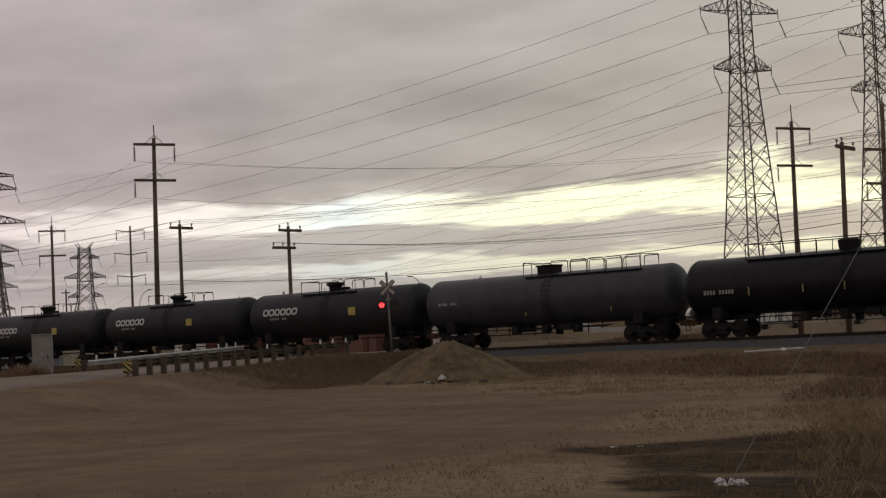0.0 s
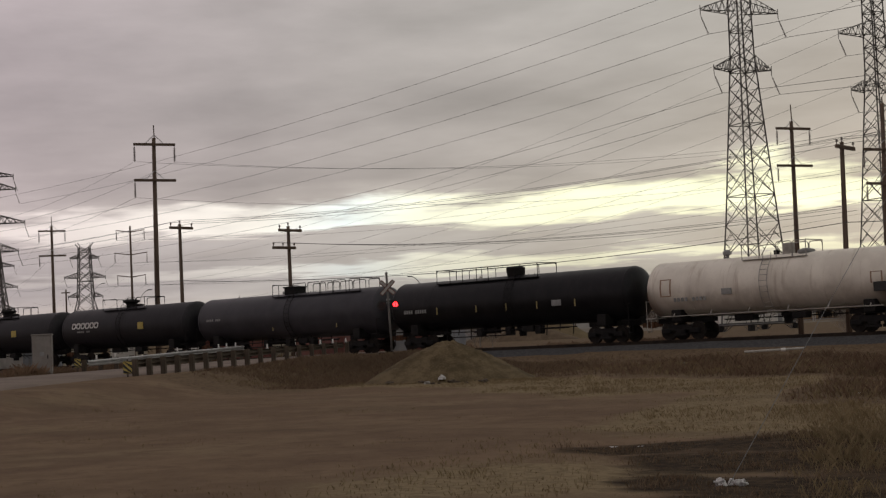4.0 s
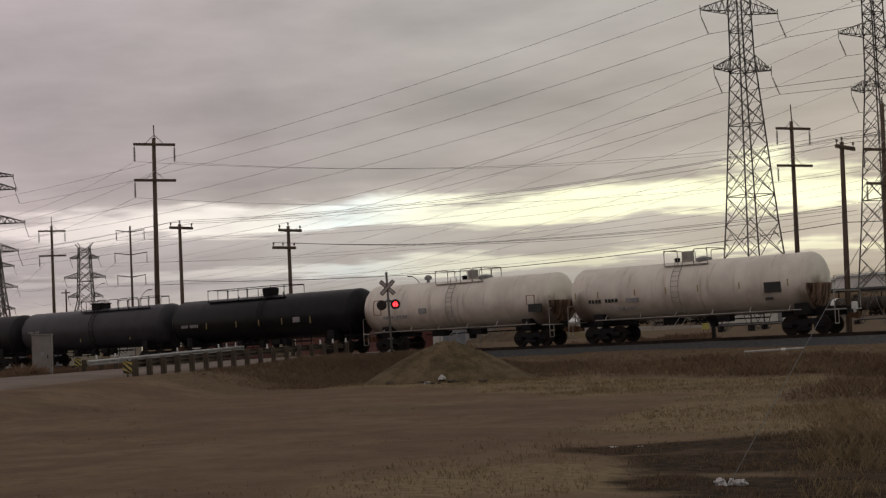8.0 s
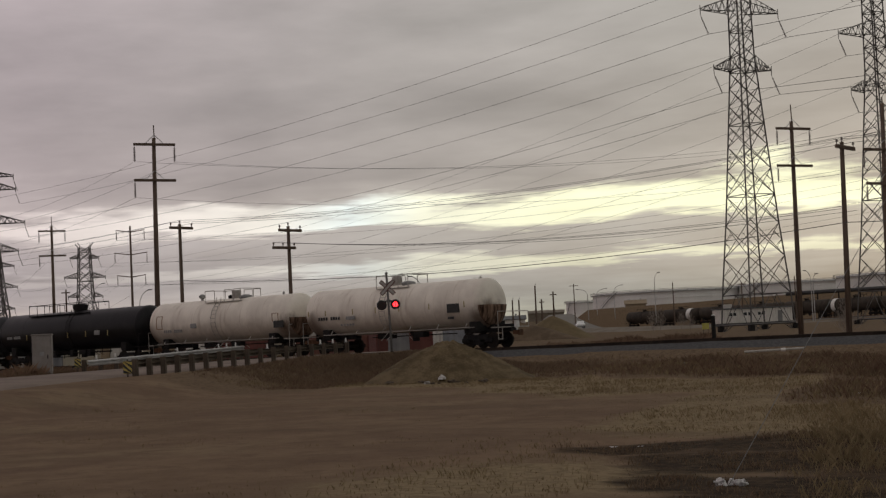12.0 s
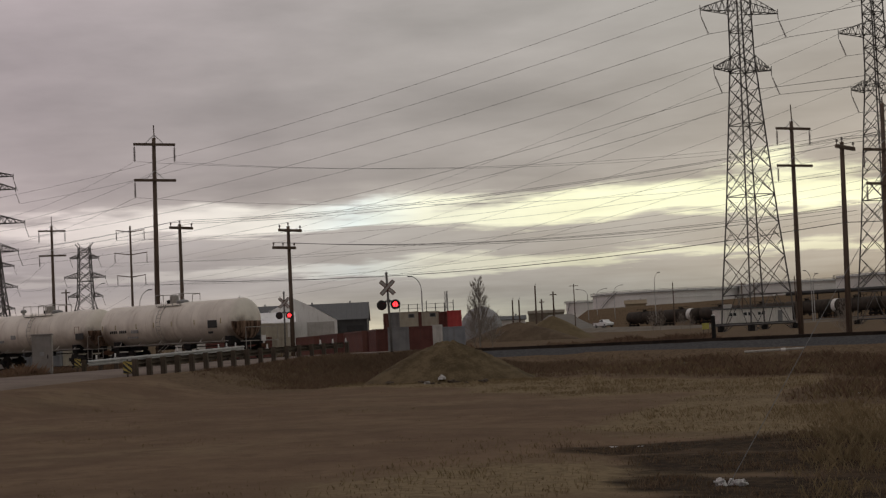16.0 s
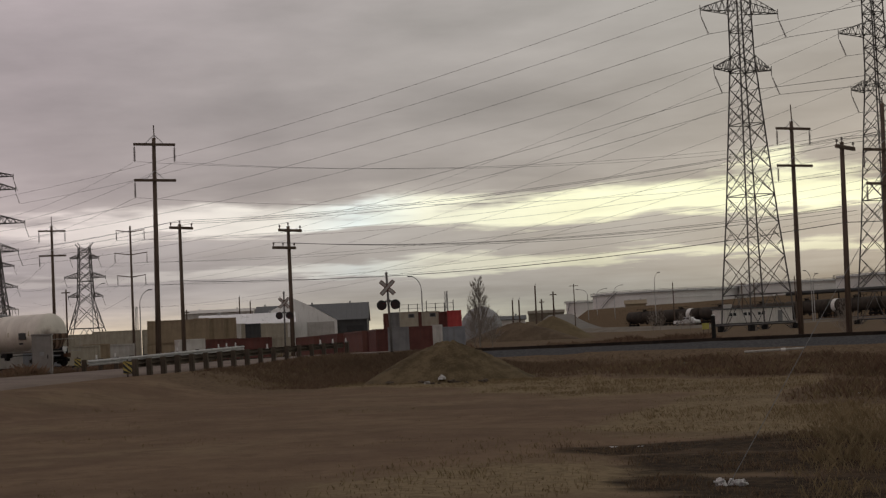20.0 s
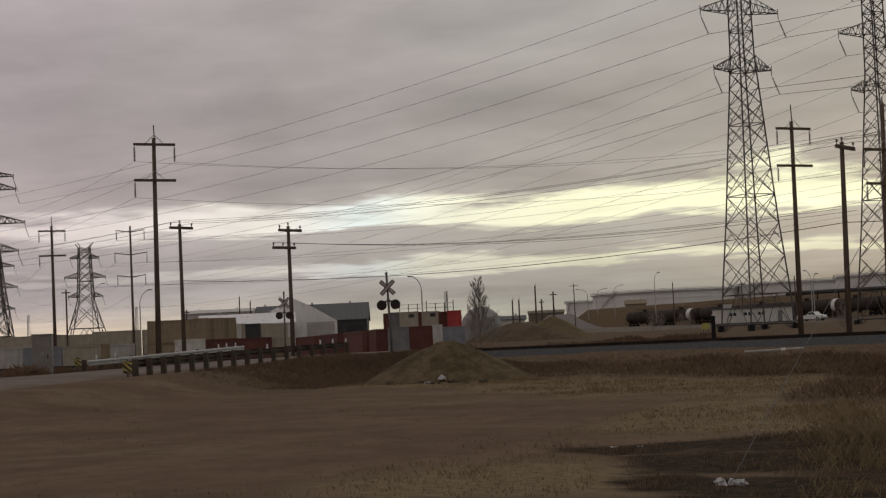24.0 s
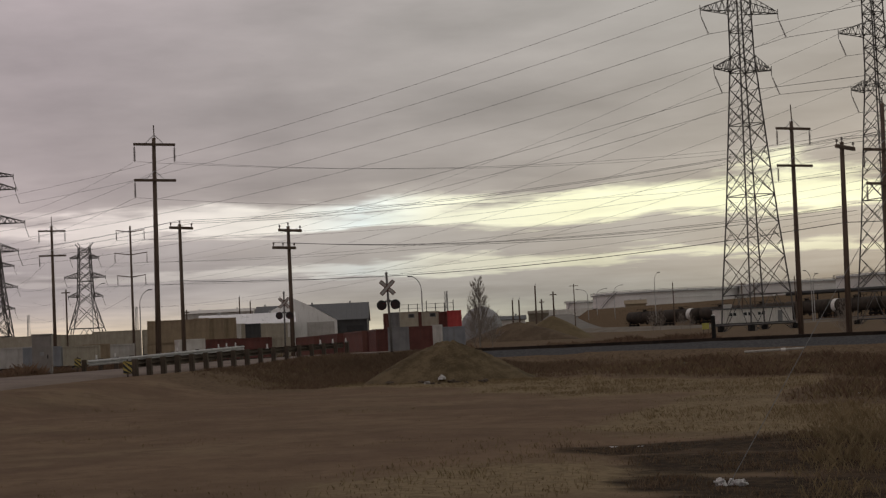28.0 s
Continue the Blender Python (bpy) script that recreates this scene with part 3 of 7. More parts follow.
        for k in range(13):
            a = radians(48 - k * 10.5)
            c = (sy * (R + 0.1) * math.cos(a), ZC + (R + 0.1) * math.sin(a))
            tube(bm, (lx - 0.23, *c), (lx + 0.23, *c), 0.016, n=5)
        part("ladder", bm, rail, car)
    # pipe rail along the foot of the shell
    if style["foot_rail"]:
        for sy in (-1.5, 1.5):
            part("running_rail", tubes([((-half + 1.3, sy, 1.28), (half - 1.3, sy, 1.28))] + [((x, sy, 1.28), (x, sy * 0.85, 1.55)) for x in np.linspace(-half + 2, half - 2, 6)], 0.03), rail, car)
    # stub sills, bolsters, couplers, gear under the shell
    tx = length / 2 - style["truck"]
    for s in (-1, 1):
        part("stub_sill", boxes(((s * (tx - 1.6), -0.3, 0.92), (s * (length / 2 - 0.55), 0.3, 1.4)), bevel=0.02), dark, car)
        part("bolster", boxes(((s * tx - 0.3, -1.4, 1.0), (s * tx + 0.3, 1.4, 1.62)), bevel=0.03), dark, car)
        part("coupler", boxes(((s * (length / 2 - 0.6), -0.12, 0.75), (s * (length / 2 - 0.1), 0.12, 1.0)), ((s * (length / 2 - 0.2), -0.2, 0.7), (s * (length / 2 + 0.02), 0.16, 1.05)), bevel=0.03), RUST, car)
        part("end_platform", boxes(((s * (length / 2 - 1.15), -1.5, 1.18), (s * (length / 2 - 0.55), 1.5, 1.24))), style.get("ends", dark), car)
        e = length / 2 - 0.6
        part("end_rail", tubes([((s * e, -1.5, 1.2), (s * e, -1.5, 2.15)), ((s * e, 1.5, 1.2), (s * e, 1.5, 2.15)), ((s * e, -1.5, 2.15), (s * e, 1.5, 2.15)), ((s * e, -1.5, 1.2), (s * e, -1.5, 0.5)), ((s * e, -1.1, 1.2), (s * e, -1.1, 0.5)), ((s * e, -1.5, 0.5), (s * e, -1.1, 0.5))], 0.024, 5), style.get("ends", dark), car)
        for sy in (-1.02, 1.02):
            bm = boxes(((s * tx - 1.18, sy - 0.08, 0.36), (s * tx - 0.62, sy + 0.08, 0.62)), ((s * tx + 0.62, sy - 0.08, 0.36), (s * tx + 1.18, sy + 0.08, 0.62)), ((s * tx - 0.75, sy - 0.07, 0.5), (s * tx + 0.75, sy + 0.07, 0.82)), ((s * tx - 0.42, sy - 0.07, 0.2), (s * tx + 0.42, sy + 0.07, 0.36)), ((s * tx - 0.28, sy - 0.09, 0.34), (s * tx + 0.28, sy + 0.09, 0.56)), bevel=0.03)
            part("side_frame", bm, STEEL_DARK, car)
    part("brake_gear", boxes(((-2.6, -0.35, 0.86), (-1.5, 0.35, 1.25)), ((1.2, -1.15, 0.85), (2.0, -0.55, 1.2)), ((-3.4, -0.05, 0.95), (3.8, 0.05, 1.02)), bevel=0.03), dark, car)
    if style.get("rigging"):
        gear = [((-tx + 2.0, -0.9, 1.02), (tx - 2.0, -0.9, 1.02)), ((-tx + 2.6, -0.9, 0.72), (-tx + 7.5, -0.9, 0.72))]
        gear += [((x, -0.9, 0.6 + 0.25 * (k % 2)), (x, -0.8, 1.3)) for k, x in enumerate(np.arange(-tx + 2.2, tx - 2.0, 0.95))]
        part("rigging", tubes(gear, 0.035, 5), dark, car, "brake rods and hangers below the tank")
        for x in (-2.1, 0.1, 2.3):
            part("reservoir", boxes(((x - 0.3, -1.0, 0.7), (x + 0.15, -0.5, 1.2)), bevel=0.05), dark, car)
    part("outlet", revolve([(0, 0.62), (0.22, 0.62), (0.24, 0.9), (0.36, 1.05), (0.4, 1.3), (0, 1.3)], 14), dark, car, m=pose(style.get("outlet", 0.4), 0, 0))
    wheel_prof = [(0.0, -0.80), (0.10, -0.80), (0.12, -0.78), (0.4, -0.77), (0.47, -0.79), (0.47, -0.68), (0.51, -0.67), (0.51, -0.64), (0.4, -0.65), (0.12, -0.66), (0.09, -0.62)]
    prof = wheel_prof + [(r, -h) for r, h in wheel_prof[::-1]]
    first = None
    for s in (-1, 1):
        for d in (-0.9, 0.9):
            m = pose(s * tx + d, 0, 0.47)
            if first is None:
                first = part("wheelset", revolve(prof, 20, "Y"), WHEEL, car, "steel wheels on one axle", m=m)
            else:
                same_mesh(first, m)
    return car


def yellow_marks(car, xs, z, y=-1.55, h=0.36):
    for x in xs:
        part("reflective_strip", boxes(((x - 0.03, y - 0.012, z - h / 2), (x + 0.03, y + 0.03, z + h / 2))), STRIP, car, "yellow reflective strip")


def plate(car, x0, x1, z0, z1, mat, name, label, y=-1.56):
    part(name, boxes(((x0, y - 0.015, z0), (x1, y + 0.05, z1)), bevel=0.006), mat, car, label)


def curved_patch(bm, x0, x1, a0, a1, R=1.547, zc=2.72, n=6):
    """A thin skin on the shell's near side between two angles from the horizontal."""
    rows = []
    for k in range(n + 1):
        a = radians(a0 + (a1 - a0) * k / n)
        rows.append([bm.verts.new((x, -rr * math.cos(a), zc + rr * math.sin(a))) for x in (x0, x1) for rr in (R, R - 0.02)])
    for a, b in zip(rows, rows[1:]):
        bm.faces.new((a[0], a[2], b[2], b[0]))
        bm.faces.new((a[1], b[1], b[3], a[3]))
        bm.faces.new((a[0], b[0], b[1], a[1]))
        bm.faces.new((a[2], a[3], b[3], b[2]))
    bm.faces.new(rows[0][:2] + rows[0][3:1:-1])
    bm.faces.new(rows[-1][:2] + rows[-1][3:1:-1])
    return bm


RUST_PALE = surface("pale_rust", (0.26, 0.17, 0.11), (0.36, 0.25, 0.17), 3, 20, 0.8, bump=0.1)
SHIELD = surface("rusty_streaked_shield", (0.03, 0.018, 0.013), (0.26, 0.17, 0.12), 1.3, 6, 0.85, bump=0.2, stretch=(2.4, 2.4, 0.25))


def head_shields(car, dx, half, R=1.54, zc=2.72):
    """Rust-brown plates over the lower half of both dished ends."""
    for s in (-1, 1):
        bm = bmesh.new()
        rows = []
        for j in range(9):
            z = -0.1 - 1.3 * j / 8
            w = math.sqrt(max(0.05, 1.42 ** 2 - z * z))
            row = []
            for k in range(17):
                y = w * (-1 + k / 8)
                r2 = min(0.999, (y * y + z * z) / R ** 2)
                row.append(bm.verts.new((dx + s * (half - 0.66 + 0.66 * (1 - r2) ** 0.45 + 0.03), y, zc + z)))
            rows.append(row)
        for a, b in zip(rows, rows[1:]):
            for k in range(16):
                bm.faces.new((a[k], a[k + 1], b[k + 1], b[k]))
        bmesh.ops.recalc_face_normals(bm, faces=bm.faces)
        bmesh.ops.solidify(bm, geom=list(bm.faces), thickness=0.03)
        part("head_shield", bm, SHIELD, car, "rust-brown plate over the lower end of the tank", smooth=True)


def make_train():
    cars = []
    # cars as (x of the middle at ten seconds, car)
    style = dict(frame=STEEL_DARK, trim=STEEL_DARK, dome="flared", dome_x=-0.45, plat=(-2.7, 2.25), loops=[(-2.7, -1.0), (0.2, 1.2), (1.3, 2.25)], ladder=-0.2, foot_rail=False, truck=2.35)
    p = tank_car("tank_car", 16.0, TANK_DULL, "black tank car with pale lettering and a yellow placard", style)
    logo_shapes(p, -5.9, 3.0, 3.3, 0.46, 6, LETTER, "bold pale slanted emblem")
    lettering(p, -5.2, 2.55, 1.6, 0.13, 7, FADED, "small grey number drawn as bars", -1.55)
    plate(p, 2.1, 2.72, 2.5, 3.0, YELLOW, "placard", "square yellow placard")
    cars.append((-123.6, p))
    for x in (-139.6, -155.6, -171.6):
        cars.append((x, copy_thing(p, pose(x, TRACK_Y, RAIL_Z))))
    style = dict(frame=STEEL_DARK, trim=STEEL_DARK, dome="box", dome_x=-0.1, plat=(-1.3, 6.85), loops=[(-1.3, -0.7), (0.7, 1.9), (2.1, 3.2), (3.3, 4.4), (4.5, 5.6), (5.9, 6.85)], ladder=0.6, foot_rail=False, truck=2.5, rigging=True)
    g = tank_car("tank_car", 18.5, TANK_GREY, "dark grey tank car with long roof handrails", style)
    lettering(g, -7.5, 2.75, 1.5, 0.16, 8, FADED, "faded number drawn as bars")
    yellow_marks(g, (-1.0, 5.0), 1.9, -1.36, 0.24)
    cars.append((-106.35, g))
    style = dict(frame=STEEL_DARK, trim=STEEL_DARK, dome="round", dome_x=0.08, plat=(-5.35, 2.4), loops=[(-5.35, 2.4)], posts=(-4.3, -3.3, -2.2, -1.3, 1.1), ladder=0.5, foot_rail=False, truck=2.5, rigging=True)
    b = tank_car("tank_car", 19.0, TANK_BLACK, "long black tank car with yellow reflective strips", style)
    lettering(b, -7.65, 2.42, 1.85, 0.22, 10, FADED, "grey reporting mark drawn as bars")
    yellow_marks(b, (-4.97, -1.88, 0.4, 2.66, 5.36), 2.38, h=0.42)
    plate(b, 3.74, 4.39, 2.26, 2.6, FADED, "placard", "small grey placard")
    cars.append((-87.6, b))
    style = dict(frame=STEEL_DARK, trim=TRIM_PALE, dome="can", dome_x=0.65, plat=(-1.6, 2.1), loops=[(-1.6, -0.6), (0.4, 1.3), (1.35, 2.1)], ladder=-0.1, foot_rail=True, truck=2.4, ends=TRIM_PALE)
    w = tank_car("tank_car", 15.9, TANK_WHITE, "stained white tank car with white handrails", style)
    lettering(w, -5.55, 2.16, 2.05, 0.2, 9, FADED, "grey reporting mark drawn as bars")
    plate(w, 5.9, 6.85, 1.98, 2.45, BLACK_PAINT, "placard", "dark rectangular placard", -1.53)
    plate(w, -2.6, -2.0, 2.3, 2.62, FADED, "placard", "small grey placard")
    for x0, x1, a0, a1 in ((-6.42, -5.72, 20, 22), (-6.42, -5.72, -14, -12), (-6.42, -6.33, -12, 20), (-5.81, -5.72, -12, 20)):
        part("panel_edge", curved_patch(bmesh.new(), x0, x1, a0, a1), RUST_PALE, w, "rusty edge of a panel on the shell")
    for x0, x1, a0, a1 in ((5.75, 6.4, 8, 9.5), (5.75, 5.83, -12, 8), (6.32, 6.4, -12, 8)):
        part("panel_edge", curved_patch(bmesh.new(), x0, x1, a0, a1), RUST_PALE, w, "rusty edge of a panel on the shell")
    head_shields(w, 0.0, 15.9 / 2 - 0.3)
    part("safety_valve", revolve([(0, 4.2), (0.1, 4.2), (0.1, 4.4), (0.24, 4.46), (0.24, 4.62), (0.1, 4.72), (0, 4.72)], 14), FADED, w, m=pose(-3.0, 0, 0))
    cars.append((-70.14, w))
    style = dict(frame=STEEL_DARK, trim=TRIM_PALE, dome="can", dome_x=-1.0, plat=(-1.95, 0.75), loops=[(-1.95, -1.1), (-0.1, 0.75)], ladder=-1.0, foot_rail=True, truck=2.6, ends=TRIM_PALE, half=7.66, shell_dx=-0.65)
    w = tank_car("tank_car", 17.6, TANK_WHITE, "stained white tank car ending the train", style)
    lettering(w, -6.7, 2.34, 2.0, 0.2, 9, BLACK_PAINT, "dark reporting mark drawn as bars")
    plate(w, 4.35, 5.3, 2.24, 2.78, BLACK_PAINT, "placard", "dark rectangular placard")
    plate(w, 4.4, 4.85, 1.85, 2.0, BLACK_PAINT, "placard", "dark rectangular placard")
    plate(w, -4.2, -3.4, 2.2, 2.42, FADED, "placard", "small grey stencilled patch")
    lettering(w, -4.9, 1.9, 1.3, 0.16, 5, FADED, "small grey stencilling drawn as bars", -1.32)
    yellow_marks(w, (-7.6, -6.05, -3.6, -1.6, 0.4, 2.9, 5.7), 2.7)
    head_shields(w, -0.65, 7.66)
    part("tail_marker", boxes(((8.62, -0.5, 1.15), (8.85, -0.22, 1.55)), ((8.66, -0.4, 1.0), (8.8, -0.3, 1.16)), bevel=0.03), LETTER, w, "pale end-of-train marker on the coupler")
    cars.append((-53.25, w))
    for x, c in cars:
        c.matrix_basis = pose(x, TRACK_Y, RAIL_Z)
    return cars


CARS = make_train()


def train_shift(t):
    """How far the train has gone since ten seconds."""
    u = min(t, 20) - 10
    s = 5.376 * u + 0.01036 * u * u + 0.00076 * u ** 3
    return -(s + (t - 20) * 5.6 if t > 20 else s)


# ---- poles, towers and wires ----
def lattice_tower(name, label, base, turn, levels, arms, top, small=0.06):
    """Square lattice tower. levels: (height, half width); arms: (height, half length, rise)."""
    tw = thing(name, label, "transmission tower", pose(*base, rz=turn), group="lattice towers")

    def half_at(z):
        for (z0, w0), (z1, w1) in zip(levels, levels[1:]):
            if z0 <= z <= z1:
                return w0 + (w1 - w0) * (z - z0) / (z1 - z0)
        return levels[-1][1]

    for sx in (-1, 1):
        for sy in (-1, 1):
            bm = bmesh.new()
            for (z0, w0), (z1, w1) in zip(levels, levels[1:]):
                tube(bm, (sx * w0, sy * w0, z0), (sx * w1, sy * w1, z1), small * 1.7, n=4)
            part("leg", bm, TOWER_STEEL, tw)
            part("footing", boxes(((sx * levels[0][1] - 0.35, sy * levels[0][1] - 0.35, -0.8), (sx * levels[0][1] + 0.35, sy * levels[0][1] + 0.35, 1.45)), bevel=0.05), STEEL_DARK, tw)
    # panels of crossing braces, each about as high as the body is wide
    zs = [0.0]
    while zs[-1] < top - 0.8:
        zs.append(min(top, zs[-1] + max(1.5, 1.55 * half_at(zs[-1]))))
    for axis in range(4):
        bm = bmesh.new()
        rot = Matrix.Rotation(axis * math.pi / 2, 3, "Z")
        for i, (a, b) in enumerate(zip(zs, zs[1:])):
            wa, wb = half_at(a), half_at(b)
            if i == 0:
                tube(bm, rot @ Vector((-wa, -wa, a)), rot @ Vector((0, -wb, b)), small, n=4)
                tube(bm, rot @ Vector((wa, -wa, a)), rot @ Vector((0, -wb, b)), small, n=4)
                wl = half_at(1.5)
                tube(bm, rot @ Vector((-wl, -wl, 1.5)), rot @ Vector((wl, -wl, 1.5)), small * 2.2, n=4)
                for s in (-1, 1):
                    tube(bm, rot @ Vector((s * wa, -wa, 0.3)), rot @ Vector((s * wl * 0.45, -wl, 1.5)), small, n=4)
            else:
                tube(bm, rot @ Vector((-wa, -wa, a)), rot @ Vector((wb, -wb, b)), small, n=4)
                tube(bm, rot @ Vector((wa, -wa, a)), rot @ Vector((-wb, -wb, b)), small, n=4)
            if i % 3 == 0:
                tube(bm, rot @ Vector((-wb, -wb, b)), rot @ Vector((wb, -wb, b)), small, n=4)
            if wa > 1.6 and i:
                k = 0.5 * (a + b)
                wk = half_at(k)
                for s in (-1, 1):
                    tube(bm, rot @ Vector((s * wk, -wk, k)), rot @ Vector((s * wk * 0.52, -(wa * 0.75 + wb * 0.25), a * 0.75 + b * 0.25)), small * 0.7, n=4)
                    tube(bm, rot @ Vector((s * wk, -wk, k)), rot @ Vector((s * wk * 0.52, -(wa * 0.25 + wb * 0.75), a * 0.25 + b * 0.75)), small * 0.7, n=4)
        part("bracing", bm, TOWER_STEEL, tw)
    tips = []
    for z, ln, rise in arms:
        w = half_at(z)
        for s in (-1, 1):
            bm = bmesh.new()
            tip = Vector((s * ln, 0, z + 0.15))
            for sy in (-1, 1):
                tube(bm, (s * w, sy * w, z), tip, small, n=4)
                tube(bm, (s * w, sy * w, z + rise), tip + Vector((-s * 0.3, 0, 0.35)), small, n=4)
                n = 5
                for k in range(n):
                    f0, f1 = k / n, (k + 0.5) / n
                    lo = Vector((s * w, sy * w, z)).lerp(tip, f1)
                    up0 = Vector((s * w, sy * w, z + rise)).lerp(tip + Vector((0, 0, 0.35)), f0)
                    up1 = Vector((s * w, sy * w, z + rise)).lerp(tip + Vector((0, 0, 0.35)), (k + 1) / n)
                    tube(bm, up0, lo, small * 0.7, n=4)
                    tube(bm, lo, up1, small * 0.7, n=4)
                for k in range(1, 4):
                    a = Vector((s * w, sy * w, z)).lerp(tip, k / 4)
                    b = Vector((s * w, -sy * w, z)).lerp(tip, (k - 0.5) / 4)
                    tube(bm, a, b, small * 0.7, n=4)
            tube(bm, tip, tip + Vector((0, 0, 0.6)), small, n=4)
            tube(bm, tip, tip + Vector((0, 0, -0.7)), small, n=4)
            part("crossarm", bm, TOWER_STEEL, tw)
            foot = tip + Vector((0.75, -0.5, -3.3))
            bm = bmesh.new()
            path_tube(bm, [tip + Vector((0, 0, -0.7)), foot], 0.03, 5)
            for k in range(2, 14):
                c = (tip + Vector((0, 0, -0.7))).lerp(foot, k / 14)
                tube(bm, c - Vector((0, 0, 0.05)), c + Vector((0, 0, 0.05)), 0.14, 0.06, 8)
            part("insulator_string", bm, PORCELAIN, tw)
            tips.append(tw.matrix_basis @ foot)
    return tw, tips


CONCRETE = surface("weathered_concrete", (0.26, 0.25, 0.23), (0.36, 0.345, 0.32), 1.0, 14, 0.9, bump=0.4)
LATTICE_NEAR, TIPS_NEAR = lattice_tower("transmission_tower", "tall grey steel lattice tower carrying six conductors", (-97.95, 180.1, 0.3), 63.3, [(0, 3.5), (6.5, 3.1), (15, 2.45), (37, 1.13), (54, 0.95)], [(35.2, 4.55, 1.9), (43.0, 6.15, 2.1), (50.5, 4.6, 1.9)], 54)
LATTICE_SIDE, TIPS_SIDE = lattice_tower("transmission_tower", "grey steel lattice tower of the next power line", (-91.3, 207.2, 0.3), 63.3, [(0, 3.5), (6.5, 3.1), (15, 2.45), (37, 1.13), (54, 0.95)], [(34.0, 4.7, 1.9), (42.1, 6.3, 2.1), (50, 4.6, 1.9)], 54)
LATTICE_FAR, TIPS_FAR = lattice_tower("transmission_tower", "distant steel lattice tower beyond the container yard", (-433.3, 322.2, 0.0), 63.3, [(0, 7.6), (10, 5.6), (21, 2.6), (40, 1.8), (41.2, 2.6)], [(22.6, 5.9, 1.8), (29.2, 7.0, 2.0), (35.9, 4.9, 1.6)], 40, 0.11)
LATTICE_LEFT, TIPS_LEFT = lattice_tower("transmission_tower", "steel lattice tower at the edge of the yard", (-292.4, 192.3, 0.0), 63.3, [(0, 4.6), (8, 3.9), (18, 2.6), (32, 1.3), (44, 0.9)], [(25.9, 6.0, 1.8), (32.2, 7.6, 2.0), (39.7, 5.8, 1.8), (42.6, 5.4, 1.2)], 44, 0.09)
LATTICE_LAST, TIPS_LAST = lattice_tower("transmission_tower", "distant steel lattice tower behind the yard wall", (-454.6, 300.6, 0.0), 63.3, [(0, 6.2), (8, 4.8), (20, 2.3), (38, 1.6), (40, 1.4)], [(19.5, 6.2, 1.8), (27.0, 7.4, 2.0), (34.3, 6.4, 1.6)], 40, 0.11)


def wood_pole(name, label, base, height, r0, r1, turn, arms, spike=0.0, strings=(), cat="utility pole", tip=None, shift=0.0):
    """Round tapered pole. arms: (height, half length, tilt up); strings: insulators hanging under the arms' ends."""
    m = pose(*base, rz=turn)
    if tip:
        way = Vector((tip[0] - base[0], tip[1] - base[1], height))
        m = Matrix.Translation(base) @ Vector((0, 0, 1)).rotation_difference(way).to_matrix().to_4x4() @ pose(0, 0, 0, rz=turn)
    ob = thing(name, label, cat, m, group="wooden power poles")
    bm = bmesh.new()
    tube(bm, (0, 0, -1.0), (0, 0, height), r0, r1, 14)
    part("pole", bm, POLE_WOOD, ob, smooth=True)
    if spike:
        part("ground_wire_bracket", tubes([((0.1, 0, height - 1.2), (0, 0, height + spike))], 0.05), POLE_WOOD, ob)
    ends = []
    for i, (z, ln, up) in enumerate(arms):
        bm = bmesh.new()
        if up:
            for s in (-1, 1):
                tube(bm, (0, -r1, z), (s * ln, -r1, z + up), 0.09, 0.07, 6)
        else:
            o = shift if i else 0.0
            box(bm, (-ln + o, -r1 - 0.17, z - 0.11), (ln + o, -r1, z + 0.11), 0.01)
        part("crossarm", bm, POLE_WOOD, ob)
        if ln > 1.4 and not up:
            part("brace", tubes([((-ln * 0.42, -r1 - 0.1, z + 0.1), (0, -r1, z + 0.85)), ((ln * 0.42, -r1 - 0.1, z + 0.1), (0, -r1, z + 0.85))], 0.03, 5), GALV, ob)
        for s in (-1, 1):
            if (i, s) in strings:
                bm = bmesh.new()
                a = Vector((s * (ln - 0.08), -r1 - 0.08, z + up - 0.1))
                tube(bm, a, a - Vector((0, 0, 1.4)), 0.025, n=5)
                for k in range(9):
                    c = a - Vector((0, 0, 0.22 + k * 0.13))
                    tube(bm, c - Vector((0, 0, 0.04)), c + Vector((0, 0, 0.04)), 0.12, 0.05, 8)
                part("insulator_string", bm, PORCELAIN, ob)
                ends.append(ob.matrix_basis @ (a - Vector((0, 0, 1.4))))
    return ob, ends


def pin_tops(ob, spots):
    """Upright pin insulators on a distribution pole; gives the wires' seats."""
    seats = []
    for x, z in spots:
        part("pin_insulator", revolve([(0, 0), (0.03, 0), (0.03, 0.12), (0.07, 0.14), (0.09, 0.2), (0.05, 0.24), (0.06, 0.3), (0, 0.32)], 8), PORCELAIN, ob, m=pose(x, -0.2 if x else 0, z))
        seats.append(ob.matrix_basis @ Vector((x, -0.2 if x else 0, z + 0.3)))
    return seats


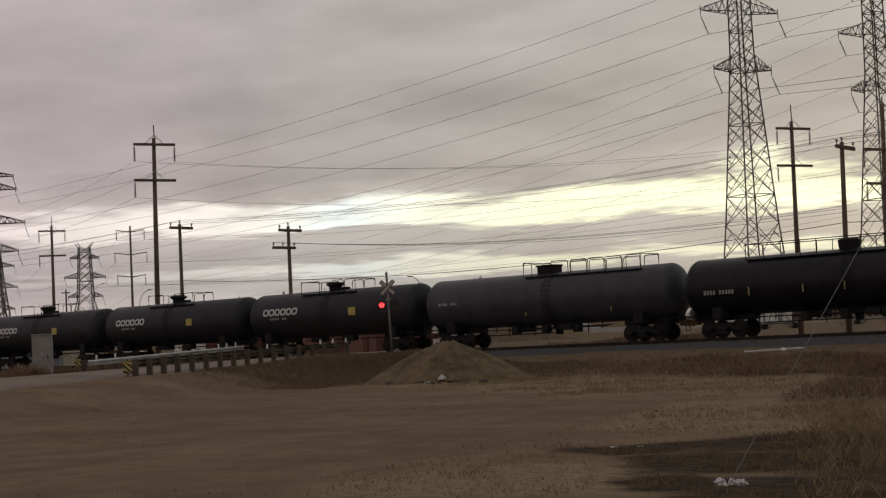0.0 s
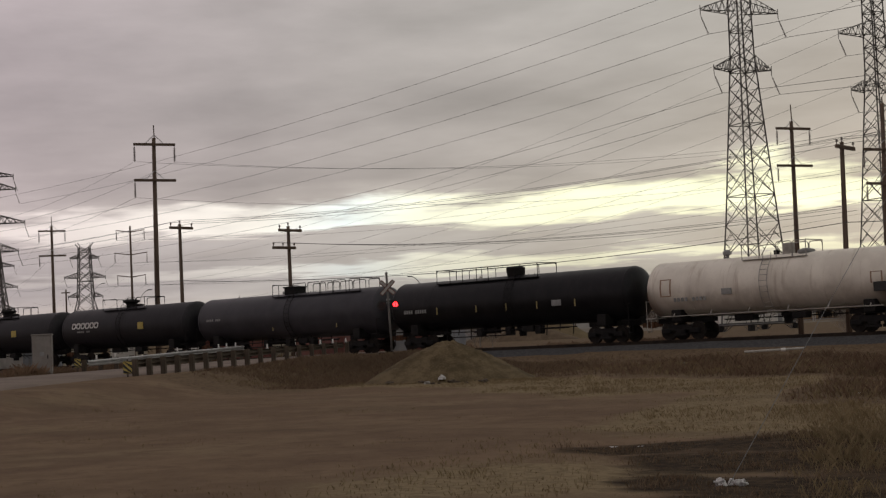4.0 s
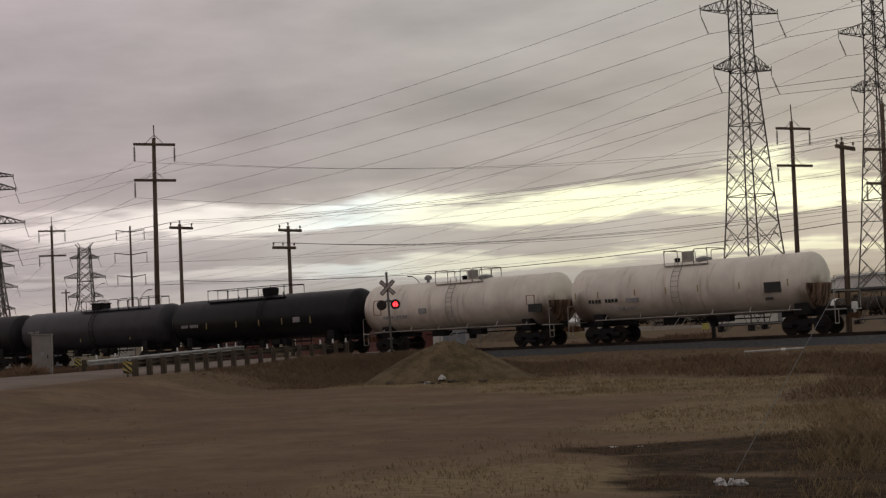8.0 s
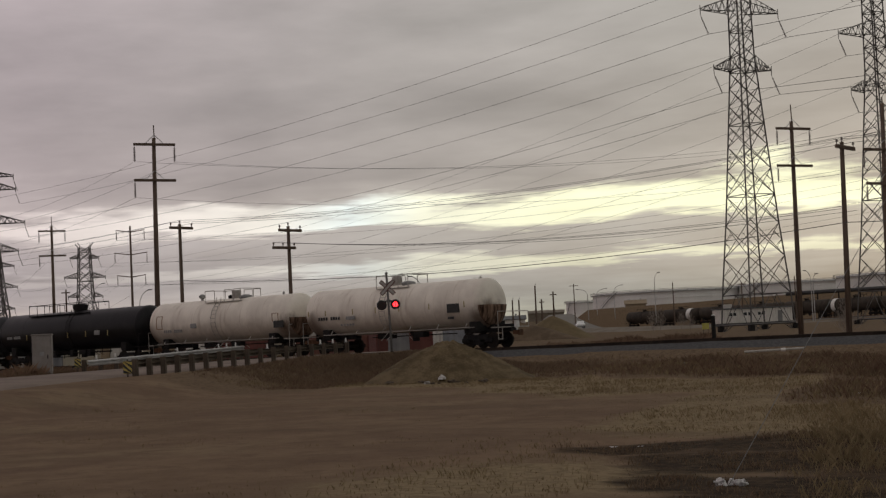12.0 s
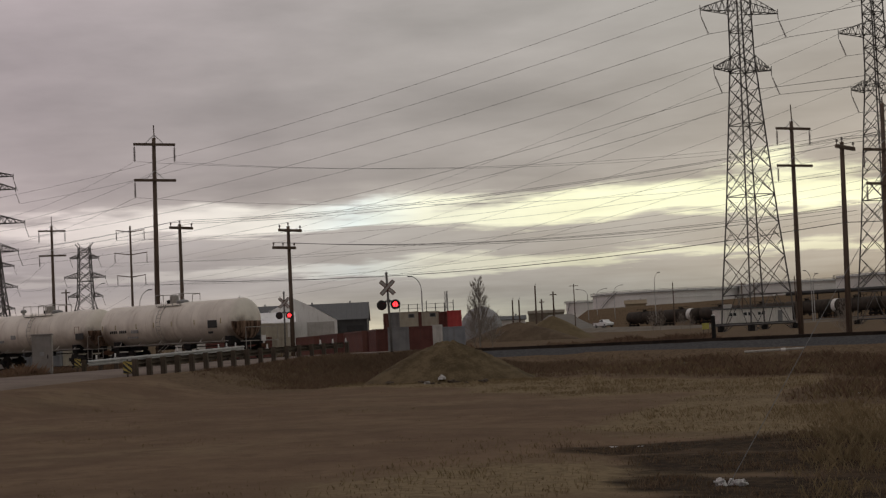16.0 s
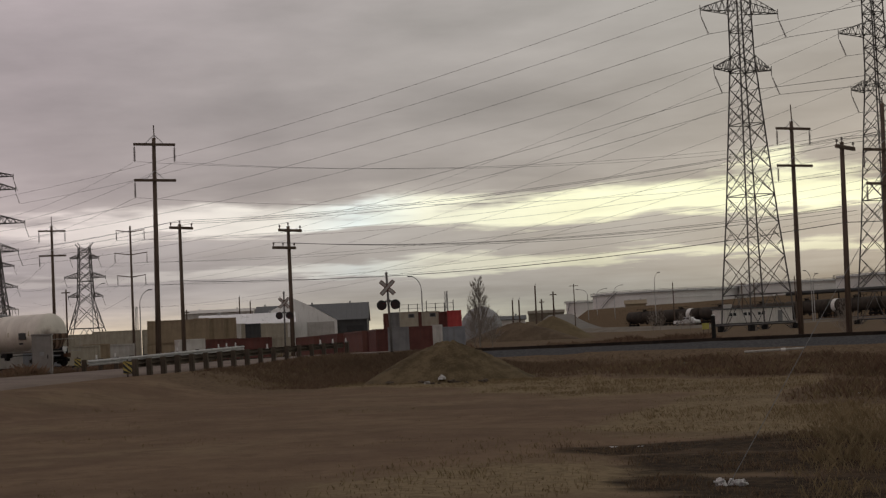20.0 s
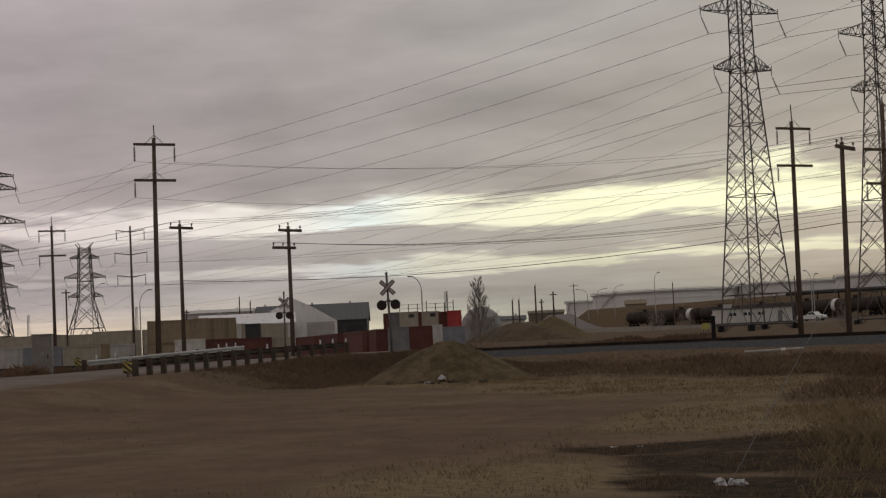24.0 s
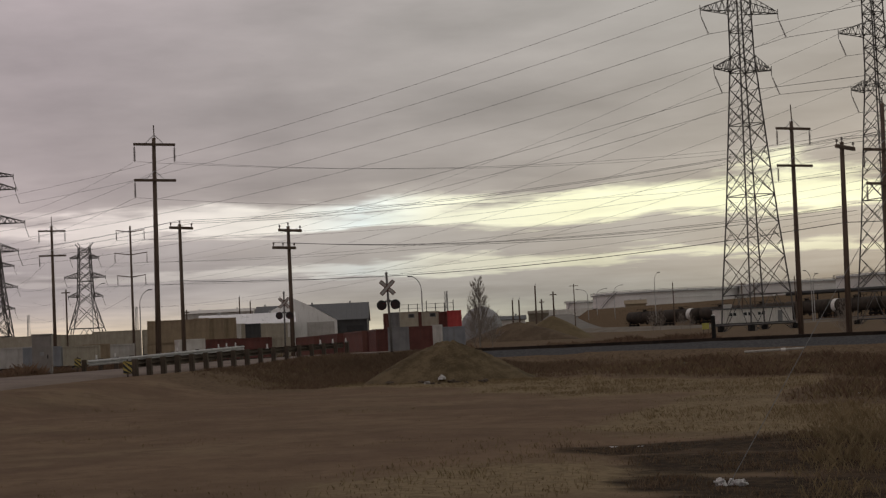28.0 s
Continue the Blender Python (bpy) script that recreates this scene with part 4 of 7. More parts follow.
TALL = [(19.4, 1.8, 0), (16.3, 1.8, 0)]
POLE_A, ENDS_A = wood_pole("power_pole", "tall dark wooden pole with two crossarms and hanging insulators", (-102.79, 83.78, 0.2), 20.0, 0.26, 0.16, 61, TALL, 1.1, ((0, -1), (0, 1), (1, -1)), tip=(-102.63, 83.97))
POLE_B, ENDS_B = wood_pole("power_pole", "tall dark wooden pole with two crossarms and hanging insulators", (-172.6, 123.1, 0.0), 19.6, 0.26, 0.16, 61, [(18.9, 1.8, 0), (15.55, 1.8, 0)], 1.3, ((0, -1), (0, 1), (1, -1)))
POLE_D, ENDS_D = wood_pole("power_pole", "tall brown wooden pole with two crossarms and hanging insulators", (-63.6, 124.7, 0.1), 19.7, 0.26, 0.16, 61, [(19.0, 1.8, 0), (15.65, 1.85, 0)], 1.5, ((0, -1), (0, 1), (1, -1)), tip=(-63.37, 124.85))
POLE_C, ENDS_C = wood_pole("power_pole", "tall brown wooden pole beside the lattice tower", (-52.67, 118.85, 0.1), 19.3, 0.26, 0.16, 61, [(15.4, 2.2, 0), (12.6, 2.0, 0)], 0.5, ((0, -1), (1, -1)), tip=(-52.17, 119.07))
POLE_H, ENDS_H = wood_pole("power_pole", "dark pole with three upswept crossarms and hanging insulators", (-180.5, 142.6, 0.0), 20.8, 0.22, 0.13, 52, [(19.9, 2.1, 0.3), (16.5, 2.4, 0.35), (13.2, 2.1, 0.3)], 0, ((0, -1), (0, 1), (1, -1), (1, 1), (2, -1), (2, 1)))
DIST = [("utility_pole", "brown wooden distribution pole with one short crossarm", (-39.78, 84.06, 0.3), 11.9), ("utility_pole", "dark wooden distribution pole with one crossarm", (-97.9, 82.5, 0.3), 12.0), ("utility_pole", "dark wooden distribution pole with two crossarms", (-87.6, 85.0, 0.3), 11.0)]
SEATS = []
for i, (n, lab, base, h) in enumerate(DIST):
    arms = [(h - 0.35, 1.2, 0)] + ([(h - 1.75, 1.2, 0)] if i == 2 else [])
    ob, _ = wood_pole(n, lab, base, h, 0.19, 0.13, 90 - i, arms, tip=(-39.54, 84.18) if i == 0 else None, shift=-0.7)
    spots = [(-1.1, h - 0.24), (0, h), (1.1, h - 0.24)] + ([(-1.8, h - 1.64), (-0.8, h - 1.64), (0.4, h - 1.64)] if i == 2 else [])
    SEATS.append(pin_tops(ob, spots))


def wire(a, b, drop, r=0.014, name="power_line", label="thin power line wire hanging between poles"):
    tagged(part(name, path_tube(bmesh.new(), sag(a, b, drop, 24), r, 4), WIRE), label, "wire", "overhead wires")


# ---- wires ----
ALONG = Vector((0.894, -0.449, 0.0))
for k in range(6):
    wire(TIPS_NEAR[k], TIPS_LEFT[k], 3.0, 0.026, label="long sagging conductor between lattice towers")
    wire(TIPS_NEAR[k], TIPS_NEAR[k] + ALONG * 330, 9.0, 0.03, label="long sagging conductor between lattice towers")
    wire(TIPS_SIDE[k], TIPS_FAR[k], 9.0, 0.02, label="long sagging conductor between lattice towers")
    wire(TIPS_SIDE[k], TIPS_SIDE[k] + ALONG * 330, 9.0, 0.03, label="long sagging conductor between lattice towers")
for k in range(3):
    wire(ENDS_A[k], ENDS_D[k], 1.25, 0.011)
    wire(ENDS_A[k], (-255.1, 157.8, (29.2, 28.2, 25.0)[k]), 2.5, 0.012)
    wire(ENDS_D[k], ENDS_D[k] + Vector((70, -38, 1)), 1.2, 0.016)
    wire(ENDS_B[k], ENDS_B[k] + Vector((-120, 66, 0)), 2.5, 0.012)
    wire(SEATS[1][k], SEATS[0][k], 0.9, 0.013)
    wire(SEATS[0][k], SEATS[0][k] + Vector((55, 0, 0)), 0.8, 0.012)
    wire(SEATS[2][3 + k], SEATS[0][k] - Vector((0, 0, 4.1)), 0.9, 0.013)
    wire(SEATS[1][k], SEATS[1][k] + Vector((-60, 0, 0)), 0.8, 0.013)
for k in range(6):
    wire(ENDS_H[k], (-68.3, 177.3, (23.3, 21.5, 19.9, 18.9, 17.4, 15.9)[k]), 2.6, 0.014)
    wire(ENDS_H[k], ENDS_H[k] + Vector((-130, 70, 0)), 3.0, 0.012)
wire((-87.6, 84.8, 7.0), (-39.5, 84.0, 7.4), 0.7, 0.022, "communication_line", "thick dark communication cable between poles")
wire((-97.9, 82.3, 7.6), (-87.6, 84.8, 7.0), 0.1, 0.022, "communication_line", "thick dark communication cable between poles")
wire((-39.5, 84.0, 7.4), (10, 84, 7.4), 0.7, 0.022, "communication_line", "thick dark communication cable between poles")

# guy wire of a pole out of view, anchored near the camera
tagged(part("guy_wire", tubes([((-7.68, 13.35, 0.0), (-11.3, 26.9, 4.55))], 0.0045, 6), WIRE), "taut steel guy wire anchored in the grass", "guy wire")

# ---- road, guardrails, signals ----
ASPHALT = surface("worn_asphalt", (0.165, 0.13, 0.108), (0.235, 0.188, 0.158), 0.5, 18, 0.9, bump=0.4, dirt=((0.24, 0.2, 0.15), 0.5))


def make_road():
    bm = bmesh.new()
    (xa, ya), (xb, yb) = ROAD[0], ROAD[2]
    n = 80
    prev = None
    dx, dy = Vector((xb - xa, yb - ya)).normalized()
    for i in range(n + 1):
        s = -0.1 + 1.55 * i / n
        cx, cy = xa + (xb - xa) * s, ya + (yb - ya) * s
        row = []
        for u in (-1, -0.94, -0.5, 0, 0.5, 0.94, 1):
            w = u * (ROAD_HALF - 0.3 + 0.15 * noise.noise((s * 30, u, 0)))
            z = road_z(cy) + 0.05 * (1 - u * u) - (0.12 if abs(u) == 1 else 0)
            row.append(bm.verts.new((cx + w * dy, cy - w * dx, z)))
        if prev:
            for a in range(6):
                bm.faces.new((prev[a], prev[a + 1], row[a + 1], row[a]))
        prev = row
    bmesh.ops.recalc_face_normals(bm, faces=bm.faces)
    tagged(part("road", bm, ASPHALT, smooth=True), "worn grey road leading over the railway crossing", "road", kind="structure")


make_road()
ROAD_DIR = Vector((-0.4724, 0.8814, 0))


def w_beam(bm, a, b, n=1):
    """A length of corrugated guardrail from a to b (middle line), corrugated towards its left."""
    a, b = Vector(a), Vector(b)
    d = (b - a).normalized()
    side = Vector((-d.y, d.x, 0)).normalized()
    prof = [(0.0, -0.155), (0.08, -0.11), (0.08, -0.05), (0.0, -0.02), (0.0, 0.02), (0.08, 0.05), (0.08, 0.11), (0.0, 0.155)]
    rows = []
    for p in (a, b):
        rows.append([bm.verts.new(p + side * u + Vector((0, 0, w))) for u, w in prof] + [bm.verts.new(p + side * (u - 0.012) + Vector((0, 0, w))) for u, w in prof[::-1]])
    m = len(rows[0])
    for k in range(m):
        bm.faces.new((rows[0][k], rows[0][(k + 1) % m], rows[1][(k + 1) % m], rows[1][k]))
    bm.faces.new(rows[0][::-1])
    bm.faces.new(rows[1])


def hazard_marker(m, size=1.0):
    ob = thing("hazard_marker", "black and yellow diagonally striped hazard marker on a post", "road sign", m, "hazard markers")
    w, h = 0.2 * size, 0.3 * size
    part("board", boxes(((-w, -0.015, 0.45), (w, 0.015, 0.45 + 2 * h)), bevel=0.005), YELLOW, ob)
    part("post", boxes(((-0.03, 0.017, -0.4), (0.03, 0.06, 1.0))), POST_WOOD, ob)
    # bands falling at 45 degrees, cut off at the board's edges
    top, width = 0.45 + 2 * h, 0.15 * size
    for c in np.arange(0.45 + 0.03, top + 2 * w, 2 * width):
        pts = []
        for x, dz in ((-w, 0), (-w, width), (w, width), (w, 0)):
            pts.append((x, min(top, max(0.45, c - (x + w) + dz))))
        if max(p[1] for p in pts) - min(p[1] for p in pts) < 0.02:
            continue
        edge = list(dict.fromkeys(pts))
        if len(edge) < 3:
            continue
        bm = bmesh.new()
        f = bm.faces.new([bm.verts.new((x, -0.02, z)) for x, z in edge])
        r = bmesh.ops.extrude_face_region(bm, geom=[f])
        bmesh.ops.translate(bm, verts=[v for v in r["geom"] if isinstance(v, bmesh.types.BMVert)], vec=(0, -0.004, 0))
        bmesh.ops.recalc_face_normals(bm, faces=bm.faces)
        part("stripe", bm, BLACK_PAINT, ob)
    return ob


def make_guardrail(start, count, flip, label, rise, beam, pitches=(1.905, 1.905)):
    g = thing("guardrail", label, "guardrail", group="guardrails beside the road")
    start = Vector(start)
    tops = []
    for k in range(count):
        p = start + ROAD_DIR * (pitches[0] * k + (pitches[1] - pitches[0]) * k * (k - 1) / (2 * count))
        zt = rise[0] + (rise[1] - rise[0]) * k / (count - 1)
        tops.append(Vector((p.x, p.y, zt)))
    side = Vector((-ROAD_DIR.y, ROAD_DIR.x, 0)) * flip
    post = None
    for k, t in enumerate(tops):
        m = pose(t.x, t.y, t.z, rz=28.2 + random.uniform(-3, 3), rx=random.uniform(-1.5, 1.5), ry=random.uniform(-1.5, 1.5))
        if post is None:
            post = part("post", boxes(((-0.1, -0.1, -1.25), (0.1, 0.1, 0.06)), bevel=0.012), POST_WOOD, g, m=m)
        else:
            same_mesh(post, m)
    for k, (a, b) in enumerate(zip(tops, tops[1:])):
        bm = bmesh.new()
        o = side * 0.17 - Vector((0, 0, 0.14))
        if flip > 0:
            w_beam(bm, a + o, b + o)
        else:
            w_beam(bm, b + o, a + o)
        part("rail_beam", bm, beam, g)
    return g


# near beam takes the dark post colour in place of shade on its back
make_guardrail((-47.2, 37.3, 0), 17, 1, "wooden-post guardrail with a beam coloured dark for its shaded back", (1.36, 1.74), POST_WOOD, (1.38, 2.55))
FAR_RAIL = make_guardrail((-64.55, 47.76, 0), 13, -1, "galvanised guardrail along the far edge of the road", (1.4, 1.86), GALV, (1.985, 1.985))
for start, rise, far in (((-65.0, 48.6), (1.42, 1.86, 22.86), (0.54, 2.87, 11.68, 18.64, 20.1, 21.81)), ((-47.2, 37.3), (1.36, 1.74, 30.5), (15.95, 25.0, 27.43, 30.14))):
    for along in far:
        z = rise[0] + (rise[1] - rise[0]) * along / rise[2]
        ob = thing("delineator", "small white delineator post on the guardrail", "delineator", pose(start[0] + ROAD_DIR.x * along, start[1] + ROAD_DIR.y * along, z + 0.04, rz=40), "delineators")
        part("blade", boxes(((-0.045, -0.012, 0.0), (0.045, 0.012, 0.22)), bevel=0.01), WHITE_PAINT, ob)
        part("base", boxes(((-0.07, -0.05, -0.03), (0.07, 0.05, 0.02))), GALV, ob)
for along in (5.57, 6.98, 8.77, 12.67, 19.79):
    z = 1.42 + 0.44 * along / 22.86
    part("offset_block", boxes(((-0.07, -0.05, -0.5), (0.07, 0.05, -0.3)), bevel=0.01), WHITE_PAINT, FAR_RAIL, "pale bracket under the beam", m=pose(-65.0 + ROAD_DIR.x * along, 48.6 + ROAD_DIR.y * along, z, rz=28) @ pose(0.2, 0, 0))
hazard_marker(pose(-46.58, 36.45, 0.42, rz=51), 0.82)
hazard_marker(pose(-64.4, 47.25, 0.62, rz=53), 0.8)

# relay cabinet by the road
CAB = surface("grey_cabinet_paint", (0.2, 0.18, 0.168), (0.26, 0.237, 0.222), 2, 30, 0.6, bump=0.1, dirt=((0.2, 0.17, 0.14), 0.4))
ob = thing("relay_cabinet", "grey steel relay cabinet beside the road", "cabinet", pose(-64.6, 45.3, 0.66, rz=50))
part("body", boxes(((-0.48, -0.35, 0.12), (0.48, 0.35, 2.12)), bevel=0.02), CAB, ob)
part("roof", boxes(((-0.52, -0.4, 2.12), (0.52, 0.4, 2.19)), bevel=0.02), CAB, ob)
part("plinth", boxes(((-0.5, -0.4, -0.5), (0.5, 0.4, 0.12))), CONCRETE, ob)
d = part("door", boxes(((-0.42, -0.38, 0.2), (0.42, -0.35, 2.05)), bevel=0.01), CAB, ob)
part("handle", boxes(((0.26, -0.42, 0.95), (0.31, -0.38, 1.15))), STEEL_DARK, d)
part("warning_plate", boxes(((-0.1, -0.387, 1.1), (0.1, -0.38, 1.3))), FADED, ob)

SHUTTERS = []


def crossing_signal(label, base, turn, lean, height):
    """Mast with crossbuck and two flashing lamps. A vane added before each lens turns edge-on to bare the light."""
    ob = thing("crossing_signal", label, "railway signal", pose(*base, ry=lean, rz=turn), "crossing signals")
    part("mast", tubes([((0, 0, -0.3), (0, 0, height))], 0.06, 10), MAST_STEEL, ob, smooth=True)
    part("base", revolve([(0, -0.3), (0.16, -0.3), (0.16, -0.04), (0.09, 0.02), (0.08, 0.2), (0, 0.2)], 12), STEEL_DARK, ob)
    part("cap", revolve([(0, height), (0.085, height), (0.085, height + 0.08), (0, height + 0.14)], 10), GALV, ob)
    zc = height - 0.72
    for k, a in enumerate((45, -45)):
        m = pose(0, -0.09 - 0.022 * k, zc, ry=a)
        blade = part("crossbuck_blade", boxes(((-0.5, -0.009, -0.1), (0.5, 0.009, 0.1)), bevel=0.004), CROSS, ob, "weathered white blade with a dark red border", m=m)
        for z in (-0.086, 0.086):
            part("border", boxes(((-0.465, -0.014, z - 0.022), (0.465, -0.009, z + 0.022))), RED_SIGN, blade)
        part("border", boxes(((-0.5, -0.014, -0.1), (-0.465, -0.0095, 0.1)), ((0.465, -0.014, -0.1), (0.5, -0.0095, 0.1))), RED_SIGN, blade)
    zl = height - 1.62
    part("crossarm", path_tube(bmesh.new(), [(-0.36, -0.05, zl + 0.05), (-0.3, -0.02, zl + 0.16), (-0.1, 0, zl + 0.2), (0.1, 0, zl + 0.2), (0.3, -0.02, zl + 0.16), (0.36, -0.05, zl + 0.05)], 0.04, 8), BLACK_PAINT, ob)
    part("bell_box", boxes(((-0.1, 0.02, zl + 0.1), (0.1, 0.2, zl + 0.3)), bevel=0.02), GALV, ob)
    for i, s in enumerate((-1, 1)):
        m = pose(s * 0.36, -0.06, zl)
        part("background_disc", revolve([(0, -0.0), (0.255, -0.0), (0.265, 0.01), (0.255, 0.02), (0, 0.02)], 28, "Y"), BLACK_PAINT, ob, "round black background disc", m=m)
        part("housing", revolve([(0, -0.22), (0.1, -0.22), (0.15, -0.1), (0.15, -0.02), (0, -0.02)], 20, "Y"), BLACK_PAINT, ob, m=pose(s * 0.36, -0.05, zl))
        part("lens", revolve([(0, 0.024), (0.135, 0.024), (0.135, 0.035), (0.1, 0.05), (0, 0.058)], 24, "Y"), RED_LAMP, ob, "lit red lamp lens", m=pose(s * 0.36, -0.06, zl))
        # hood over the lens
        bm = bmesh.new()
        rows = []
        for k in range(13):
            a = radians(-20 + k * 220 / 12)
            ln = 0.30 * max(0.25, math.sin(a) * 0.75 + 0.25)
            rows.append([bm.verts.new((r * math.cos(a), y, r * math.sin(a))) for r, y in ((0.17, -0.02), (0.17, -ln), (0.178, -ln), (0.178, -0.02))])
        for a, b in zip(rows, rows[1:]):
            for k in range(4):
                bm.faces.new((a[k], a[(k + 1) % 4], b[(k + 1) % 4], b[k]))
        bmesh.ops.recalc_face_normals(bm, faces=bm.faces)
        part("hood", bm, BLACK_PAINT, ob, m=pose(s * 0.36, -0.06, zl))
        # added disc, no real signal part: covers the ever-glowing lens between flashes
        sh = part("shutter", revolve([(0, 0.0), (0.168, 0.0), (0.168, 0.006), (0, 0.012)], 24, "Y"), RED_DARK, ob, "dark vane added before the lamp to make it blink", m=pose(s * 0.36, -0.29, zl))
        SHUTTERS.append((sh, i, s * 0.36, zl))
    return ob


MAST_STEEL = surface("dull_mast_steel", (0.12, 0.112, 0.105), (0.19, 0.178, 0.168), 2, 30, 0.7, 0.2, bump=0.1)
CROSS = surface("weathered_sign_white", (0.34, 0.32, 0.3), (0.44, 0.42, 0.39), 3, 30, 0.6, bump=0.05)
RED_SIGN = surface("sign_red", (0.1, 0.035, 0.03), (0.15, 0.05, 0.04), 3, 30, 0.5, bump=0)
crossing_signal("railway crossing signal with crossbuck and two red flashing lamps", (-53.72, 59.3, 0.95), 42.2, -1.6, 4.25)
crossing_signal("second crossing signal standing beyond the railway track", (-79.33, 76.2, 1.12), 46.0, 0.6, 4.42)

# ---- container yard ----
BEIGE = surface("container_beige", (0.36, 0.32, 0.25), (0.43, 0.39, 0.31), 1, 20, 0.7, bump=0.1, dirt=((0.25, 0.2, 0.15), 0.5))
TAN = surface("container_tan", (0.25, 0.19, 0.12), (0.31, 0.24, 0.155), 1, 20, 0.7, bump=0.1, dirt=((0.18, 0.13, 0.09), 0.4))
OFFWHITE = surface("container_white", (0.55, 0.53, 0.49), (0.66, 0.64, 0.6), 1, 20, 0.65, bump=0.1, dirt=((0.35, 0.3, 0.25), 0.5))
GREYWHITE = surface("container_pale_grey", (0.4, 0.38, 0.35), (0.5, 0.48, 0.45), 1, 20, 0.65, bump=0.1, dirt=((0.28, 0.24, 0.2), 0.5))
BLUEGREY = surface("container_blue_grey", (0.2, 0.21, 0.23), (0.26, 0.27, 0.29), 1, 20, 0.65, bump=0.1, dirt=((0.16, 0.14, 0.13), 0.5))
GREYC = surface("container_grey", (0.15, 0.15, 0.155), (0.21, 0.21, 0.21), 1, 20, 0.65, bump=0.1, dirt=((0.18, 0.16, 0.14), 0.5))
REDBROWN = surface("container_red_brown", (0.125, 0.045, 0.033), (0.17, 0.064, 0.047), 1, 20, 0.7, bump=0.1, dirt=((0.12, 0.07, 0.05), 0.5))
DARKRED = surface("container_dark_red", (0.10, 0.03, 0.022), (0.14, 0.045, 0.035), 1, 20, 0.7, bump=0.1, dirt=((0.08, 0.05, 0.04), 0.5))
RED = surface("container_red", (0.36, 0.035, 0.035), (0.46, 0.055, 0.05), 1, 20, 0.6, bump=0.1, dirt=((0.2, 0.06, 0.05), 0.4))
BLACKC = surface("container_black", (0.03, 0.03, 0.032), (0.05, 0.05, 0.05), 1, 20, 0.6, bump=0.1)
TONE = {"BEIGE": "beige", "TAN": "tan", "OFFWHITE": "white", "GREYWHITE": "pale grey", "BLUEGREY": "blue-grey", "GREYC": "grey", "REDBROWN": "rusty red-brown", "DARKRED": "dark red", "RED": "bright red", "BLACKC": "black"}

PAINT = {"BEIGE": BEIGE, "TAN": TAN, "OFFWHITE": OFFWHITE, "GREYWHITE": GREYWHITE, "BLUEGREY": BLUEGREY, "GREYC": GREYC, "REDBROWN": REDBROWN, "DARKRED": DARKRED, "RED": RED, "BLACKC": BLACKC}


def container(x, y, z, turn, length, deep, high, mat, tone, state):
    """Corrugated steel box; x runs along its near side."""
    ob = thing("shipping_container", f"{tone} corrugated steel shipping container {state}", "container", pose(x, y, z, rz=turn), "shipping containers")
    hl, hd = length / 2, deep / 2
    def wall(a, b, inward):
        bm = bmesh.new()
        a, b = Vector((*a, 0)), Vector((*b, 0))
        d = (b - a)
        n = max(4, int(d.length / 0.28)) * 2
        nor = Vector((-d.y, d.x, 0)).normalized()
        rows = []
        for k in range(n + 1):
            off = nor * (0.045 if (k // 2) % 2 else 0.0)
            p = a + d * (k / n) + off
            rows.append((bm.verts.new((p.x, p.y, 0.14)), bm.verts.new((p.x, p.y, high - 0.12))))
        for p, q in zip(rows, rows[1:]):
            bm.faces.new((p[0], q[0], q[1], p[1]))
        return bm
    part("side_panel", wall((-hl, -hd), (hl, -hd), 1), mat, ob)
    part("side_panel", wall((hl, hd), (-hl, hd), 1), mat, ob)
    part("end_panel", wall((hl, -hd), (hl, hd), 1), mat, ob)
    part("end_panel", wall((-hl, hd), (-hl, -hd), 1), mat, ob)
    part("roof", boxes(((-hl + 0.02, -hd + 0.02, high - 0.1), (hl - 0.02, hd - 0.02, high - 0.03))), mat, ob)
    for nm, z0, z1 in (("bottom_rail", 0, 0.15), ("top_rail", high - 0.13, high)):
        bm = bmesh.new()
        for sy in (-hd, hd):
            box(bm, (-hl, sy - 0.05, z0), (hl, sy + 0.05, z1))
        for sx in (-hl, hl):
            box(bm, (sx - 0.05, -hd - 0.02, z0 + 0.004), (sx + 0.05, hd + 0.02, z1 - 0.004))
        part(nm, bm, mat, ob)
    for sx in (-hl, hl):
        for sy in (-hd, hd):
            part("corner_post", boxes(((sx - 0.08, sy - 0.08, 0), (sx + 0.08, sy + 0.08, high))), mat, ob)
    part("floor", boxes(((-hl, -hd, 0.1), (hl, hd, 0.14))), STEEL_DARK, ob)
    return ob


